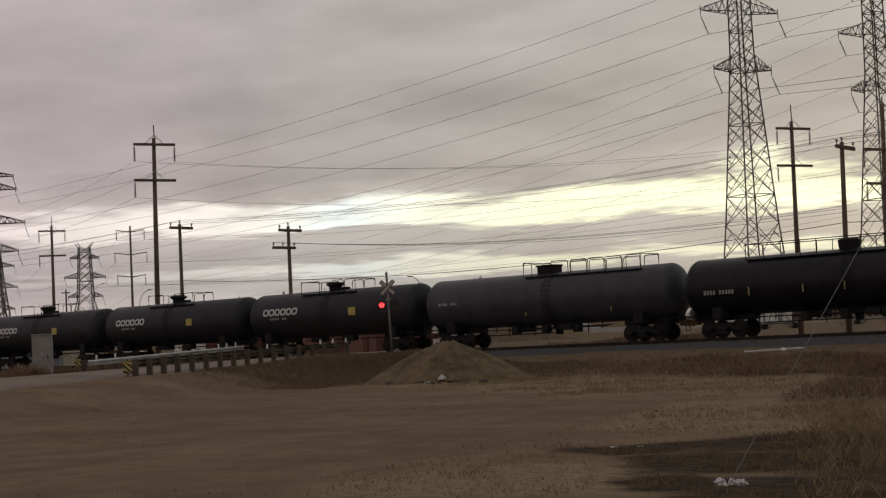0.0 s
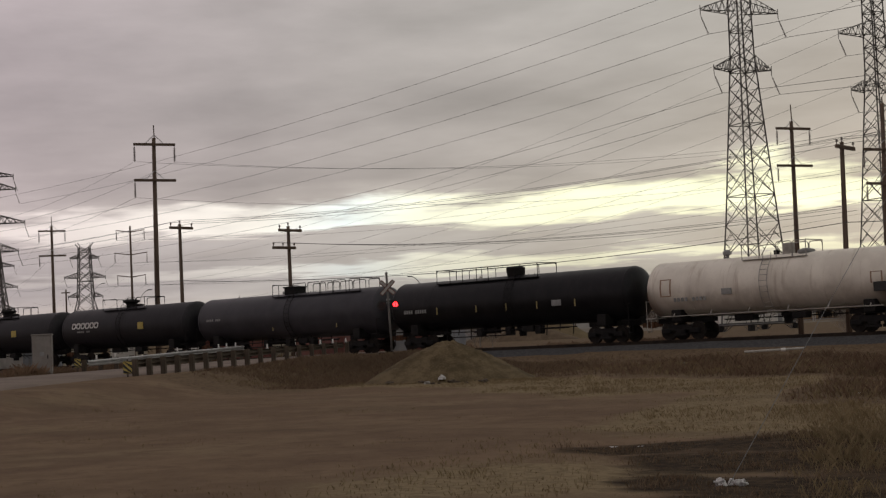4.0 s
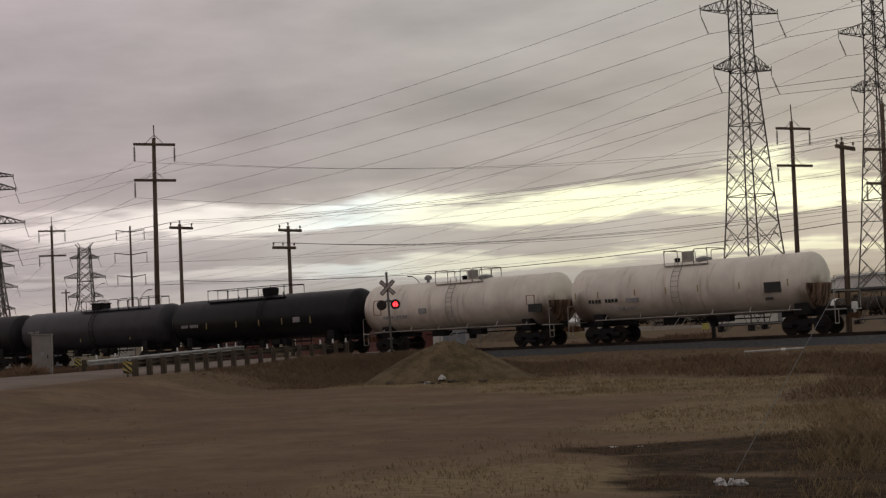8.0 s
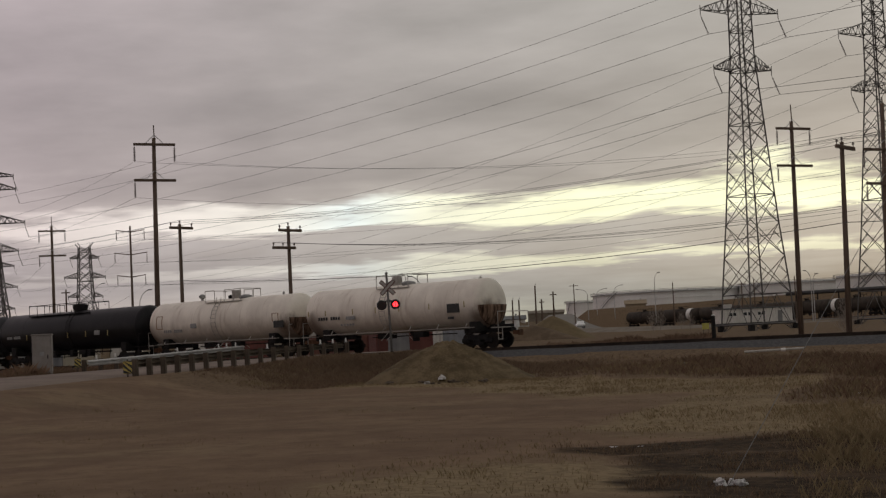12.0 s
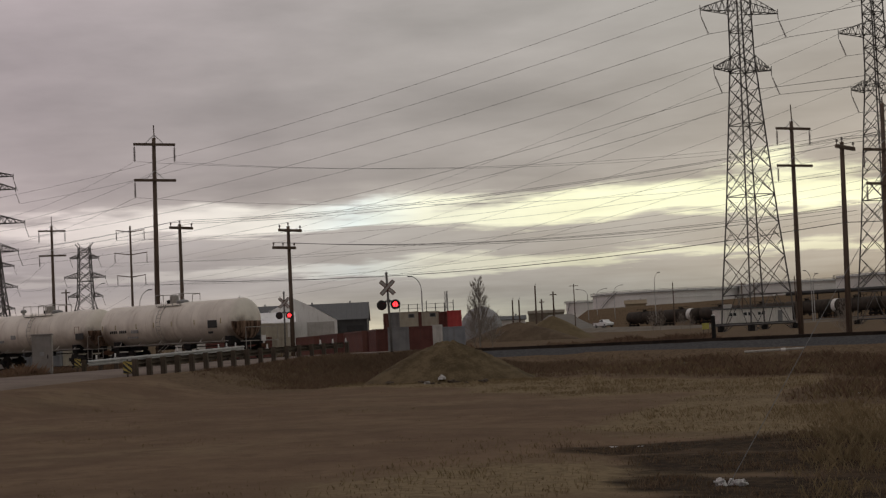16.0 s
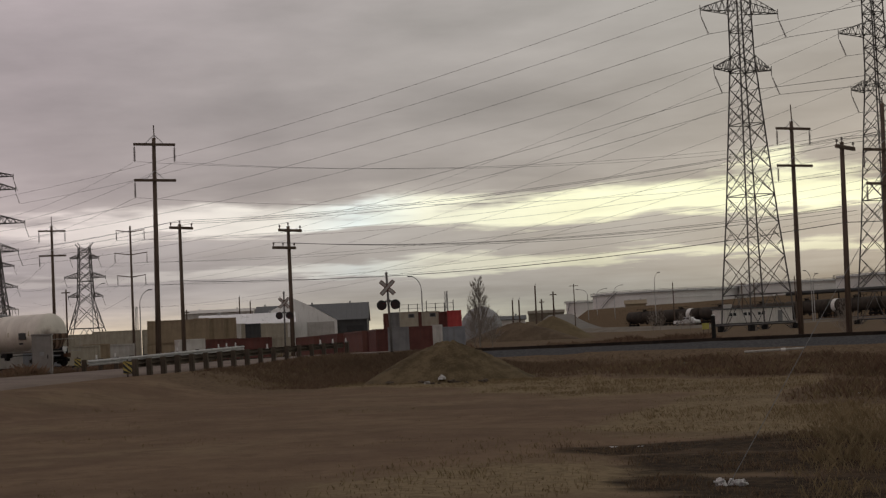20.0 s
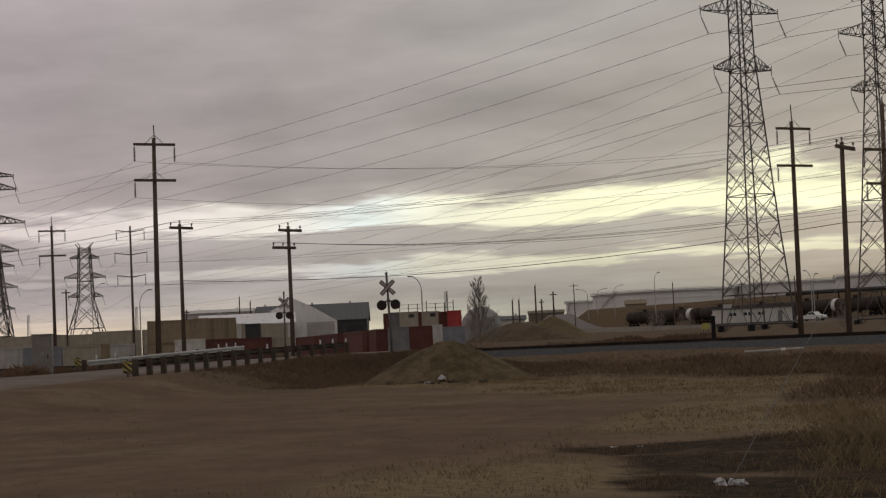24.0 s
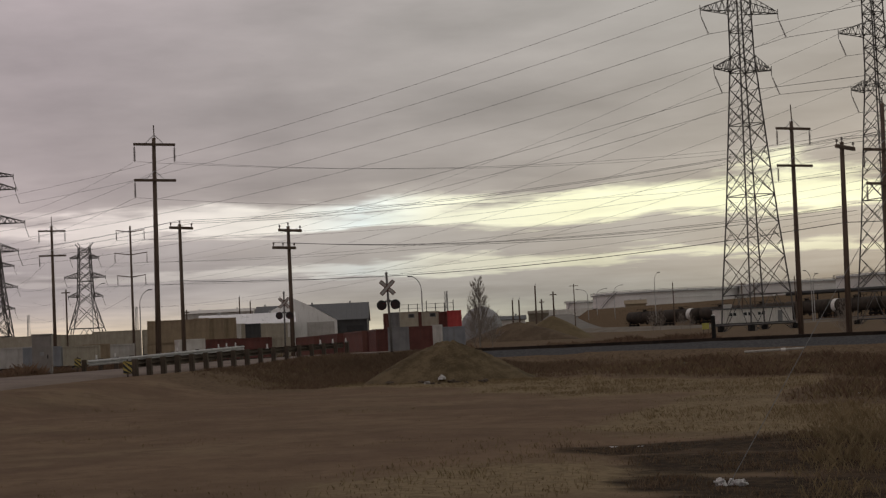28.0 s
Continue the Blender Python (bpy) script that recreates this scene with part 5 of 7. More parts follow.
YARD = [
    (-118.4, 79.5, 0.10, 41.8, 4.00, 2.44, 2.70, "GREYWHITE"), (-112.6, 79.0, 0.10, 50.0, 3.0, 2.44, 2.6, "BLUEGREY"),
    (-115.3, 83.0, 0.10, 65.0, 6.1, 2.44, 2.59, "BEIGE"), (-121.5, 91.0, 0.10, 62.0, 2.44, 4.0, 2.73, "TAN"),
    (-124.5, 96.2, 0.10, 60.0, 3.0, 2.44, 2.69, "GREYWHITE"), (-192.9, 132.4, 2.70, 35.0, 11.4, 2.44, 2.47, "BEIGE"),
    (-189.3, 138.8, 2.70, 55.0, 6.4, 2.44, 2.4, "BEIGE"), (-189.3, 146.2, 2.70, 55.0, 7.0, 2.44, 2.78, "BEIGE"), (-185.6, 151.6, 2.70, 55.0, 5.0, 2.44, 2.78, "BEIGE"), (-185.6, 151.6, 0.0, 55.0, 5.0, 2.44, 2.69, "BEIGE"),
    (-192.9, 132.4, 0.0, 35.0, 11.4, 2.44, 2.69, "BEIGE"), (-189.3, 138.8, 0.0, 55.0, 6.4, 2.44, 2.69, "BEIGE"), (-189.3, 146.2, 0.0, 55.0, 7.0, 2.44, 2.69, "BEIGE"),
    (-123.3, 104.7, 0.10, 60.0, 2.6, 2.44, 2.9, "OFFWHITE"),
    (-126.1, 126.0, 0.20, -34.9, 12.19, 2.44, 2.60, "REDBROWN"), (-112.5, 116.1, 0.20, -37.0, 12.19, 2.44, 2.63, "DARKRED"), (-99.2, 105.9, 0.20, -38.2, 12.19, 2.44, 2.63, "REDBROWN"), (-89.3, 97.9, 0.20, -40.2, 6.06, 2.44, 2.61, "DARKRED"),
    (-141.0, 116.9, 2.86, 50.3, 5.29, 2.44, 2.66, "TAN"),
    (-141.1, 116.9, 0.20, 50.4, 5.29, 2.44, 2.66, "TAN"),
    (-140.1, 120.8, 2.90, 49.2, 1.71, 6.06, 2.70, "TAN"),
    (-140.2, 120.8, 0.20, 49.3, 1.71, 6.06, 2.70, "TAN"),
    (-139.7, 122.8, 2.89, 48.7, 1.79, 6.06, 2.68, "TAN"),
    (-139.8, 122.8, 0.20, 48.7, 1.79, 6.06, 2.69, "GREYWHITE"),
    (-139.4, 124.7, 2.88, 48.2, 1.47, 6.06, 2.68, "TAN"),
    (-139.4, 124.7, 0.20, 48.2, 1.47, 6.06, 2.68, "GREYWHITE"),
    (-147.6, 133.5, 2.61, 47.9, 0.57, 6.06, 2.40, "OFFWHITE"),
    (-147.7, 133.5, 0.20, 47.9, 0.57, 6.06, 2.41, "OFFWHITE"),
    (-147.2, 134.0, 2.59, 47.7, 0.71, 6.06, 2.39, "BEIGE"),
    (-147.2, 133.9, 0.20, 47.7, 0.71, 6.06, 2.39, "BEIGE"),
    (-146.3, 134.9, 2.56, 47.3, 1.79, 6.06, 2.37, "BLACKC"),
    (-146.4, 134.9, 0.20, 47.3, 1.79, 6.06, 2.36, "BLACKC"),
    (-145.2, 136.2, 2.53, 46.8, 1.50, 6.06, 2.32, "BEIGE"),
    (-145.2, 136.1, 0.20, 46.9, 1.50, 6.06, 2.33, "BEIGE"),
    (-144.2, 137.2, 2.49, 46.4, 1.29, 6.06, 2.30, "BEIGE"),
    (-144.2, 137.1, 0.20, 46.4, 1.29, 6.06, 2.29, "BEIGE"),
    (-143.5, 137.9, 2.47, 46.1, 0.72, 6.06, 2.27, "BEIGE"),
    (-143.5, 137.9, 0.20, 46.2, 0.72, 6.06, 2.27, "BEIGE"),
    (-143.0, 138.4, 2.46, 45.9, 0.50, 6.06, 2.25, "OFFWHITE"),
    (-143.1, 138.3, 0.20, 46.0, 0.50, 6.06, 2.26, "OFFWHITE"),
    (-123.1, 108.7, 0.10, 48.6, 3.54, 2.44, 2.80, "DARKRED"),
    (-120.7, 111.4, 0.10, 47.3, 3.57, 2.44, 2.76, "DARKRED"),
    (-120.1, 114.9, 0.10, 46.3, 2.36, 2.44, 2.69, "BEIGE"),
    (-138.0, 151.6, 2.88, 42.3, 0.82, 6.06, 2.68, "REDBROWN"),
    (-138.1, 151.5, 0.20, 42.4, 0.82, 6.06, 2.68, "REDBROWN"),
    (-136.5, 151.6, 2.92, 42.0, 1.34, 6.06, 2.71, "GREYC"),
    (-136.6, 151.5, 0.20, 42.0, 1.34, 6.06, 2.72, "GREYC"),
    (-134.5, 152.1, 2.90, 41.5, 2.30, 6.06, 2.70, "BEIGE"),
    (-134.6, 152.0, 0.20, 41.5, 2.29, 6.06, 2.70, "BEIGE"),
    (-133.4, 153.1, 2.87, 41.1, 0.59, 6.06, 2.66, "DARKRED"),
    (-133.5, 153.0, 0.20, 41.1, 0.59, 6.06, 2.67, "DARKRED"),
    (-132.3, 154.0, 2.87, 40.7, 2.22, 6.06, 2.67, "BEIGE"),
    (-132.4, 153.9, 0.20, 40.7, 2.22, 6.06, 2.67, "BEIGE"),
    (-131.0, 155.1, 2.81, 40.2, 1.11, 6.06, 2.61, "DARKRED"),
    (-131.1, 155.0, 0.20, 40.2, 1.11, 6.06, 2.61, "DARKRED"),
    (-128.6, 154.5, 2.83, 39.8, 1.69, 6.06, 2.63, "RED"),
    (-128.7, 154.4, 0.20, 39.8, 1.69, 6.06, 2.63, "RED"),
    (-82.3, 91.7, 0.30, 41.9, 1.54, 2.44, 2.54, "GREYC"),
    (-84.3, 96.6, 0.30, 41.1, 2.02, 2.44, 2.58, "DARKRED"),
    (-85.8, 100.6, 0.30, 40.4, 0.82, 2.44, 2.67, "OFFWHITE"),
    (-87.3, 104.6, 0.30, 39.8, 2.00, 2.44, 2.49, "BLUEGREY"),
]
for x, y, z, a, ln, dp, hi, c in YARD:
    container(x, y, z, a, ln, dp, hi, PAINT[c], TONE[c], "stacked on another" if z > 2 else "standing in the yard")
# safety railing along the top of the stacks
ob = thing("safety_railing", "thin galvanised safety railing on the container stacks", "railing", pose(-133.3, 154.4, 5.53, rz=41))
for k in range(7):
    part("post", tubes([((-3.6 + 1.2 * k, 0, 0), (-3.6 + 1.2 * k, 0, 1.15 if k % 3 else 1.5))], 0.05, 6), STEEL_DARK, ob)
for z in (0.55, 1.1):
    part("rail", tubes([((-3.6, 0, z), (3.6, 0, z))], 0.03, 5), GALV, ob)
for x, y in ((-130.6, 148.2), (-128.5, 150.0)):
    ob = thing("air_conditioner", "grey air conditioner on a container wall", "air conditioner", pose(x, y, 4.75, rz=41))
    part("case", boxes(((-0.4, -0.35, 0), (0.4, 0.2, 0.5)), bevel=0.02), GREYC, ob)
    part("grille", boxes(((-0.3, -0.37, 0.06), (0.3, -0.35, 0.44))), BLACK_PAINT, ob)

# white fabric storage tent
TENT = surface("tent_fabric", (0.72, 0.71, 0.685), (0.8, 0.79, 0.765), 0.4, 6, 0.8, bump=0.1, dirt=((0.4, 0.37, 0.33), 0.4))


def storage_tent():
    ob = thing("storage_tent", "white peaked fabric storage tent in the yard", "tent", pose(-168.4, 163.9, 0.2, rz=45))
    w, eave, ridge, depth = 6.5, 5.4, 8.95, 24.0
    for k in range(6):
        y0, y1 = depth * k / 6, depth * (k + 1) / 6
        for s in (-1, 1):
            bm = bmesh.new()
            rows = []
            for j in range(7):
                u = j / 6
                x, z = s * w * (1 - u), eave + (ridge - eave) * (u ** 0.86)
                rows.append([bm.verts.new((x, y0, z)), bm.verts.new((x, (y0 + y1) / 2, z - 0.1)), bm.verts.new((x, y1, z))])
            for a, b in zip(rows, rows[1:]):
                for q in range(2):
                    bm.faces.new((a[q], a[q + 1], b[q + 1], b[q]))
            part("roof_panel", bm, TENT, ob, smooth=True)
            part("side_wall", boxes(((s * w - 0.05, y0, 0), (s * w + 0.05, y1, eave))), TENT, ob)
    for y in (-0.02, depth + 0.02):
        bm = bmesh.new()
        vs = [bm.verts.new((x, y + o, z)) for o in (-0.04, 0.04) for x, z in ((-w, 0), (w, 0), (w, eave), (w * 0.5, eave + 1.95), (0, ridge), (-w * 0.5, eave + 1.95), (-w, eave))]
        bm.faces.new(vs[:7])
        bm.faces.new(vs[7:][::-1])
        for k in range(7):
            bm.faces.new((vs[k], vs[k + 7], vs[(k + 1) % 7 + 7], vs[(k + 1) % 7]))
        bmesh.ops.recalc_face_normals(bm, faces=bm.faces)
        part("gable", bm, TENT, ob)
    part("door_flap", boxes(((1.9, -0.12, 0), (6.1, -0.07, 5.2))), GREYWHITE, ob)


storage_tent()
ROOF_DARK = surface("dark_metal_roof", (0.07, 0.075, 0.078), (0.10, 0.105, 0.105), 0.6, 10, 0.6, bump=0.1, stretch=(4, 1, 1))


def shed(name, label, m, w, depth, eave, ridge, wall_mat, roof_mat, ribs=14, doors=0):
    ob = thing(name, label, "building", m)
    part("wall", boxes(((-w / 2, 0, 0), (w / 2, 0.2, eave))), wall_mat, ob)
    part("wall", boxes(((-w / 2, depth - 0.2, 0), (w / 2, depth, eave))), wall_mat, ob)
    for s in (-1, 1):
        bm = bmesh.new()
        x = s * w / 2
        vs = [bm.verts.new((x + o, y, z)) for o in (-0.1 * s, -0.3 * s) for y, z in ((0.2, 0), (depth - 0.2, 0), (depth - 0.2, eave), (depth / 2, ridge - 0.1), (0.2, eave))]
        bm.faces.new(vs[:5])
        bm.faces.new(vs[5:][::-1])
        for k in range(5):
            bm.faces.new((vs[k], vs[k + 5], vs[(k + 1) % 5 + 5], vs[(k + 1) % 5]))
        bmesh.ops.recalc_face_normals(bm, faces=bm.faces)
        part("gable_wall", bm, wall_mat, ob)
    for y0, y1 in ((-0.4, depth / 2), (depth + 0.4, depth / 2)):
        bm = bmesh.new()
        lo, up = eave - 0.12, ridge
        a = [bm.verts.new(v) for v in ((-w / 2 - 0.3, y0, lo), (w / 2 + 0.3, y0, lo), (w / 2 + 0.3, y1, up), (-w / 2 - 0.3, y1, up))]
        b = [bm.verts.new(v.co + Vector((0, 0, 0.12))) for v in a]
        bm.faces.new(a[::-1])
        bm.faces.new(b)
        for k in range(4):
            bm.faces.new((a[k], a[(k + 1) % 4], b[(k + 1) % 4], b[k]))
        bmesh.ops.recalc_face_normals(bm, faces=bm.faces)
        roof = part("roof", bm, roof_mat, ob)
        for k in range(ribs + 1):
            x = -w / 2 + w * k / ribs
            part("roof_rib", tubes([((x, y0, lo + 0.14), (x, y1, up + 0.14))], 0.05, 4), roof_mat, roof)
    for k in range(doors):
        x = -w / 2 + w * (k + 0.5) / doors
        part("door", boxes(((x - 1.6, -0.06, 0), (x + 1.6, -0.01, eave * 0.8))), BLACK_PAINT, ob)
    for x in (-w * 0.3, w * 0.25):
        part("roof_vent", revolve([(0, -0.1), (0.16, -0.1), (0.16, 0.3), (0.24, 0.33), (0.16, 0.46), (0, 0.5)], 10), GALV, ob, m=pose(x, depth / 2, ridge))
    return ob


ROOF_WHITE = surface("white_metal_roof", (0.78, 0.78, 0.77), (0.85, 0.85, 0.84), 0.6, 10, 0.3, bump=0.05)
shed("warehouse", "dark metal-roofed warehouse behind the tent", pose(-197.3, 201.5, 0.4, rz=42), 13.2, 20.0, 6.0, 9.2, BLACKC, ROOF_DARK, 14, 3)
shed("warehouse", "dark-roofed warehouse behind the white hall", pose(-219.5, 207.5, 0.4, rz=40), 7.0, 14.0, 7.6, 9.7, BLACKC, ROOF_DARK, 8, 1)
shed("storage_hall", "long low hall with a bright white roof", pose(-163.8, 149.8, 0.3, rz=46), 13.6, 12.0, 5.05, 6.55, GREYWHITE, ROOF_WHITE, 16, 4)
shed("office_trailer", "small white building beyond the brown hill", pose(-180.0, 232.0, 2.6, rz=38), 7.0, 5.0, 2.5, 3.1, OFFWHITE, ROOF_DARK, 6, 0)
shed("warehouse", "long pale building far behind the yard", pose(-318.5, 281.0, 0.5, rz=41), 19.0, 8.0, 11.9, 12.7, GREYWHITE, OFFWHITE, 20, 0)


# ---- open land behind the track ----
def office_cabin():
    ob = thing("site_office", "long white portable site office with a row of small windows", "portable building", pose(-136.5, 249.0, 1.75, rz=53.0))
    L, D, H0, H1 = 14.2, 3.4, 0.5, 3.0
    wall = part("wall", boxes(((-L / 2, -D / 2, H0), (L / 2, D / 2, H1)), bevel=0.03), OFFWHITE, ob)
    for k in range(24):
        x = -L / 2 + L * (k + 0.5) / 24
        part("siding_seam", boxes(((x - 0.02, -D / 2 - 0.02, H0 + 0.02), (x + 0.02, -D / 2 + 0.01, H1 - 0.02))), GREYWHITE, wall)
    part("roof", boxes(((-L / 2 - 0.2, -D / 2 - 0.2, H1), (L / 2 + 0.2, D / 2 + 0.2, H1 + 0.22)), bevel=0.04), ROOF_DARK, ob)
    part("skirting", boxes(((-L / 2 + 0.1, -D / 2 + 0.08, -0.4), (L / 2 - 0.1, D / 2 - 0.08, H0))), BLACKC, ob)
    for x in (-5.0, -4.2, -2.1, -1.3, 0.6, 1.4):
        w = part("window", boxes(((x - 0.34, -D / 2 - 0.05, 1.75), (x + 0.34, -D / 2 - 0.01, 2.45))), WHITE_PAINT, ob)
        part("pane", boxes(((x - 0.28, -D / 2 - 0.065, 1.81), (x + 0.28, -D / 2 - 0.052, 2.39))), GLASS, w)
    part("door", boxes(((4.2, -D / 2 - 0.05, 0.5), (5.1, -D / 2 - 0.01, 2.5))), GREYC, ob)
    part("roof_unit", boxes(((-5.6, -0.8, H1 + 0.22), (-4.2, 0.6, H1 + 0.95)), bevel=0.05), GREYWHITE, ob)


office_cabin()


def storage_tank(label, x, y, z, r, h):
    ob = thing("storage_tank", label, "storage tank", pose(x, y, z), "oil storage tanks")
    part("shell", revolve([(0, 0), (r, 0), (r, h), (r - 0.2, h), (r - 0.2, h - 0.8), (0, h - 0.5)], 72), TANK_PAINT, ob, smooth=False)
    for k in (0.3, 0.55, 0.8):
        part("wind_girder", revolve([(r, h * k), (r + 0.25, h * k), (r + 0.25, h * k + 0.15), (r, h * k + 0.15)], 72), TANK_PAINT, ob)
    part("rim_walkway", revolve([(r, h - 0.9), (r + 0.9, h - 0.9), (r + 0.9, h - 0.75), (r, h - 0.75)], 72), GREYC, ob)
    bm = bmesh.new()
    n = 60
    for k in range(n):
        a, b = math.tau * k / n, math.tau * (k + 1) / n
        pa, pb = Vector(((r + 0.85) * math.cos(a), (r + 0.85) * math.sin(a), 0)), Vector(((r + 0.85) * math.cos(b), (r + 0.85) * math.sin(b), 0))
        tube(bm, pa + Vector((0, 0, h - 0.8)), pa + Vector((0, 0, h + 0.3)), 0.05, n=4)
        tube(bm, pa + Vector((0, 0, h + 0.3)), pb + Vector((0, 0, h + 0.3)), 0.06, n=4)
    part("railing", bm, GREYC, ob)
    bm = bmesh.new()
    for k in range(24):
        a = radians(-150 + k * 2.2)
        b = radians(-150 + (k + 1) * 2.2)
        z0, z1 = h * k / 24, h * (k + 1) / 24
        p, q = Vector(((r + 0.6) * math.cos(a), (r + 0.6) * math.sin(a), z0)), Vector(((r + 0.6) * math.cos(b), (r + 0.6) * math.sin(b), z1))
        tube(bm, p, q, 0.18, n=4)
        tube(bm, p + Vector((0, 0, 1.1)), q + Vector((0, 0, 1.1)), 0.05, n=4)
    part("stair", bm, GREYC, ob)


# tank paint made paler to carry the aerial haze in its base colour
TANK_PAINT = surface("tank_farm_paint", (0.66, 0.65, 0.63), (0.76, 0.75, 0.73), 0.12, 2, 0.6, bump=0.05, dirt=((0.55, 0.52, 0.48), 0.4))
storage_tank("huge pale oil storage tank behind the dyke", -330.5, 532.0, 0.5, 29.5, 17.0)
storage_tank("pale oil storage tank far behind the dyke", -414.0, 592.0, 0.5, 7.5, 16.6)
storage_tank("huge pale oil storage tank with a rim walkway", -283.0, 565.0, 0.5, 31.0, 17.9)
storage_tank("pale oil storage tank with a rim walkway", -203.0, 480.0, 0.5, 25.0, 16.2)

# parked string of tank cars on the far siding
SIDING = Vector((83, -32, 0)).normalized()


def parked_cars():
    turn = math.degrees(math.atan2(SIDING.y, SIDING.x))
    src = CARS[0][1]
    # black lifted towards brown, so distance haze is painted into the shells
    hazed = surface("dusty_black_paint", (0.035, 0.029, 0.024), (0.06, 0.048, 0.038), 1.0, 20, 0.8, bump=0.1, dirt=((0.09, 0.07, 0.05), 0.5), gloss=0.2)
    shells = {}
    start = Vector((-238.0, 358.5, 2.75))
    s = 12.2
    for k in range(9):
        p = start + SIDING * s
        c = copy_thing(src, pose(p.x, p.y, p.z, rz=turn))
        tagged(c, "black tank car parked on the far siding", "tank car", "cars on the siding")
        for o in list(c.children):
            kind = o.name.split(".")[0]
            if kind in ("tank", "head_seam", "seam", "manway"):
                if o.data.name not in shells:
                    shells[o.data.name] = o.data.copy()
                    shells[o.data.name].materials[0] = hazed
                o.data = shells[o.data.name]
            if kind in ("lettering_bar", "emblem", "placard"):
                bpy.data.objects.remove(o)
        if k in (1, 5):
            part("white_band" if k == 1 else "white_head", revolve([(1.55, 0), (1.56, 0), (1.56, 1.6), (1.55, 1.6)] if k == 1 else [(0, 0.0), (0.9, 0.08), (1.4, 0.4), (1.56, 0.8), (1.56, 2.0), (1.5, 2.0)], 28, "X"), WHITE_PAINT, c, "white-painted section of the tank", m=pose(3.4 if k == 1 else -7.74, 0, 2.72))
        s += 16.1
    a, b = start - SIDING * 12, start + SIDING * (s + 6)
    tr = thing("siding_track", "far railway siding with dark rails", "railway track", kind="structure")
    nrm = Vector((-SIDING.y, SIDING.x, 0))
    for o in (-0.75, 0.75):
        part("rail", tubes([(a + nrm * o - Vector((0, 0, 0.07)), b + nrm * o - Vector((0, 0, 0.07)))], 0.07, 4), RUST, tr)
    bm = bmesh.new()
    prof = [(-3.2, -0.9), (-1.7, -0.14), (1.7, -0.14), (3.2, -0.9)]
    rows = [[bm.verts.new(p + nrm * u + Vector((0, 0, w))) for u, w in prof] for p in (a, b)]
    for k in range(3):
        bm.faces.new((rows[0][k], rows[1][k], rows[1][k + 1], rows[0][k + 1]))
    part("ballast_bed", bm, surface("siding_gravel", (0.13, 0.12, 0.11), (0.2, 0.19, 0.17), 2, 20, 0.95, bump=0.5), tr)


parked_cars()

# far road on its embankment, with a lorry on it
FAR_MID, FAR_WAY, FAR_Z = Vector((-321.2, 434.1, 0)), Vector((0.804, 0.595, 0)), 7.05
bm = bmesh.new()
prev = None
for k in range(31):
    c = FAR_MID + FAR_WAY * (-60 + 3.2 * k)
    across = Vector((-FAR_WAY.y, FAR_WAY.x, 0))
    row = [bm.verts.new(c + across * u + Vector((0, 0, w + 0.15 * noise.noise((k * 0.7, u, 4))))) for u, w in ((-17, 0.0), (-9, 3.6), (-4.2, FAR_Z - 0.2), (4.2, FAR_Z - 0.2), (17, 0.0))]
    if prev:
        for i in range(4):
            bm.faces.new((prev[i], row[i], row[i + 1], prev[i + 1]))
    prev = row
bmesh.ops.recalc_face_normals(bm, faces=bm.faces)
tagged(part("road_embankment", bm, surface("grassy_bank", (0.11, 0.085, 0.058), (0.17, 0.132, 0.09), 0.3, 6, 0.95, bump=0.4)), "brown grassy embankment carrying the far road", "embankment", kind="structure")


def lorry():
    """White box semi-trailer behind a dark tractor, facing +x, origin under the trailer's middle."""
    ob = thing("semi_truck", "white box semi-trailer truck driving on the far road", "truck")
    part("trailer_box", boxes(((-7.6, -1.28, 1.15), (7.6, 1.28, 3.85)), bevel=0.04), OFFWHITE, ob)
    part("trailer_frame", boxes(((-7.4, -0.5, 0.9), (7.3, 0.5, 1.14)), bevel=0.02), STEEL_DARK, ob)
    part("underrun_bar", boxes(((-7.62, -1.1, 0.5), (-7.5, 1.1, 0.65))), GALV, ob)
    side = [(7.9, 0.7), (7.9, 3.5), (9.6, 3.6), (10.3, 2.3), (12.0, 2.0), (12.3, 1.2), (12.3, 0.6)]
    bm = bmesh.new()
    l, r = [bm.verts.new((x, -1.15, z)) for x, z in side], [bm.verts.new((x, 1.15, z)) for x, z in side]
    bm.faces.new(l)
    bm.faces.new(r[::-1])
    for k in range(len(side)):
        bm.faces.new((l[k], r[k], r[(k + 1) % len(side)], l[(k + 1) % len(side)]))
    bmesh.ops.recalc_face_normals(bm, faces=bm.faces)
    bmesh.ops.bevel(bm, geom=list(bm.edges), offset=0.06, segments=1, affect="EDGES")
    part("cab", bm, BLACKC, ob, "dark tractor cab")
    for sy in (-1, 1):
        part("side_window", boxes(((8.9, sy * 1.16 - 0.01, 2.4), (9.7, sy * 1.16 + 0.01, 3.1))), GLASS, ob)
        part("exhaust_stack", tubes([((7.85, sy * 1.0, 1.0), (7.85, sy * 1.0, 4.0))], 0.07, 8), GALV, ob)
        for x in (-6.4, -5.2, 7.2, 8.4, 11.4):
            part("wheel", revolve([(0, -0.14), (0.42, -0.14), (0.5, -0.09), (0.5, 0.09), (0.42, 0.14), (0, 0.14)], 18, "Y"), BLACK_PAINT, ob, m=pose(x, sy * 1.05, 0.5))
    return ob


LORRY = lorry()

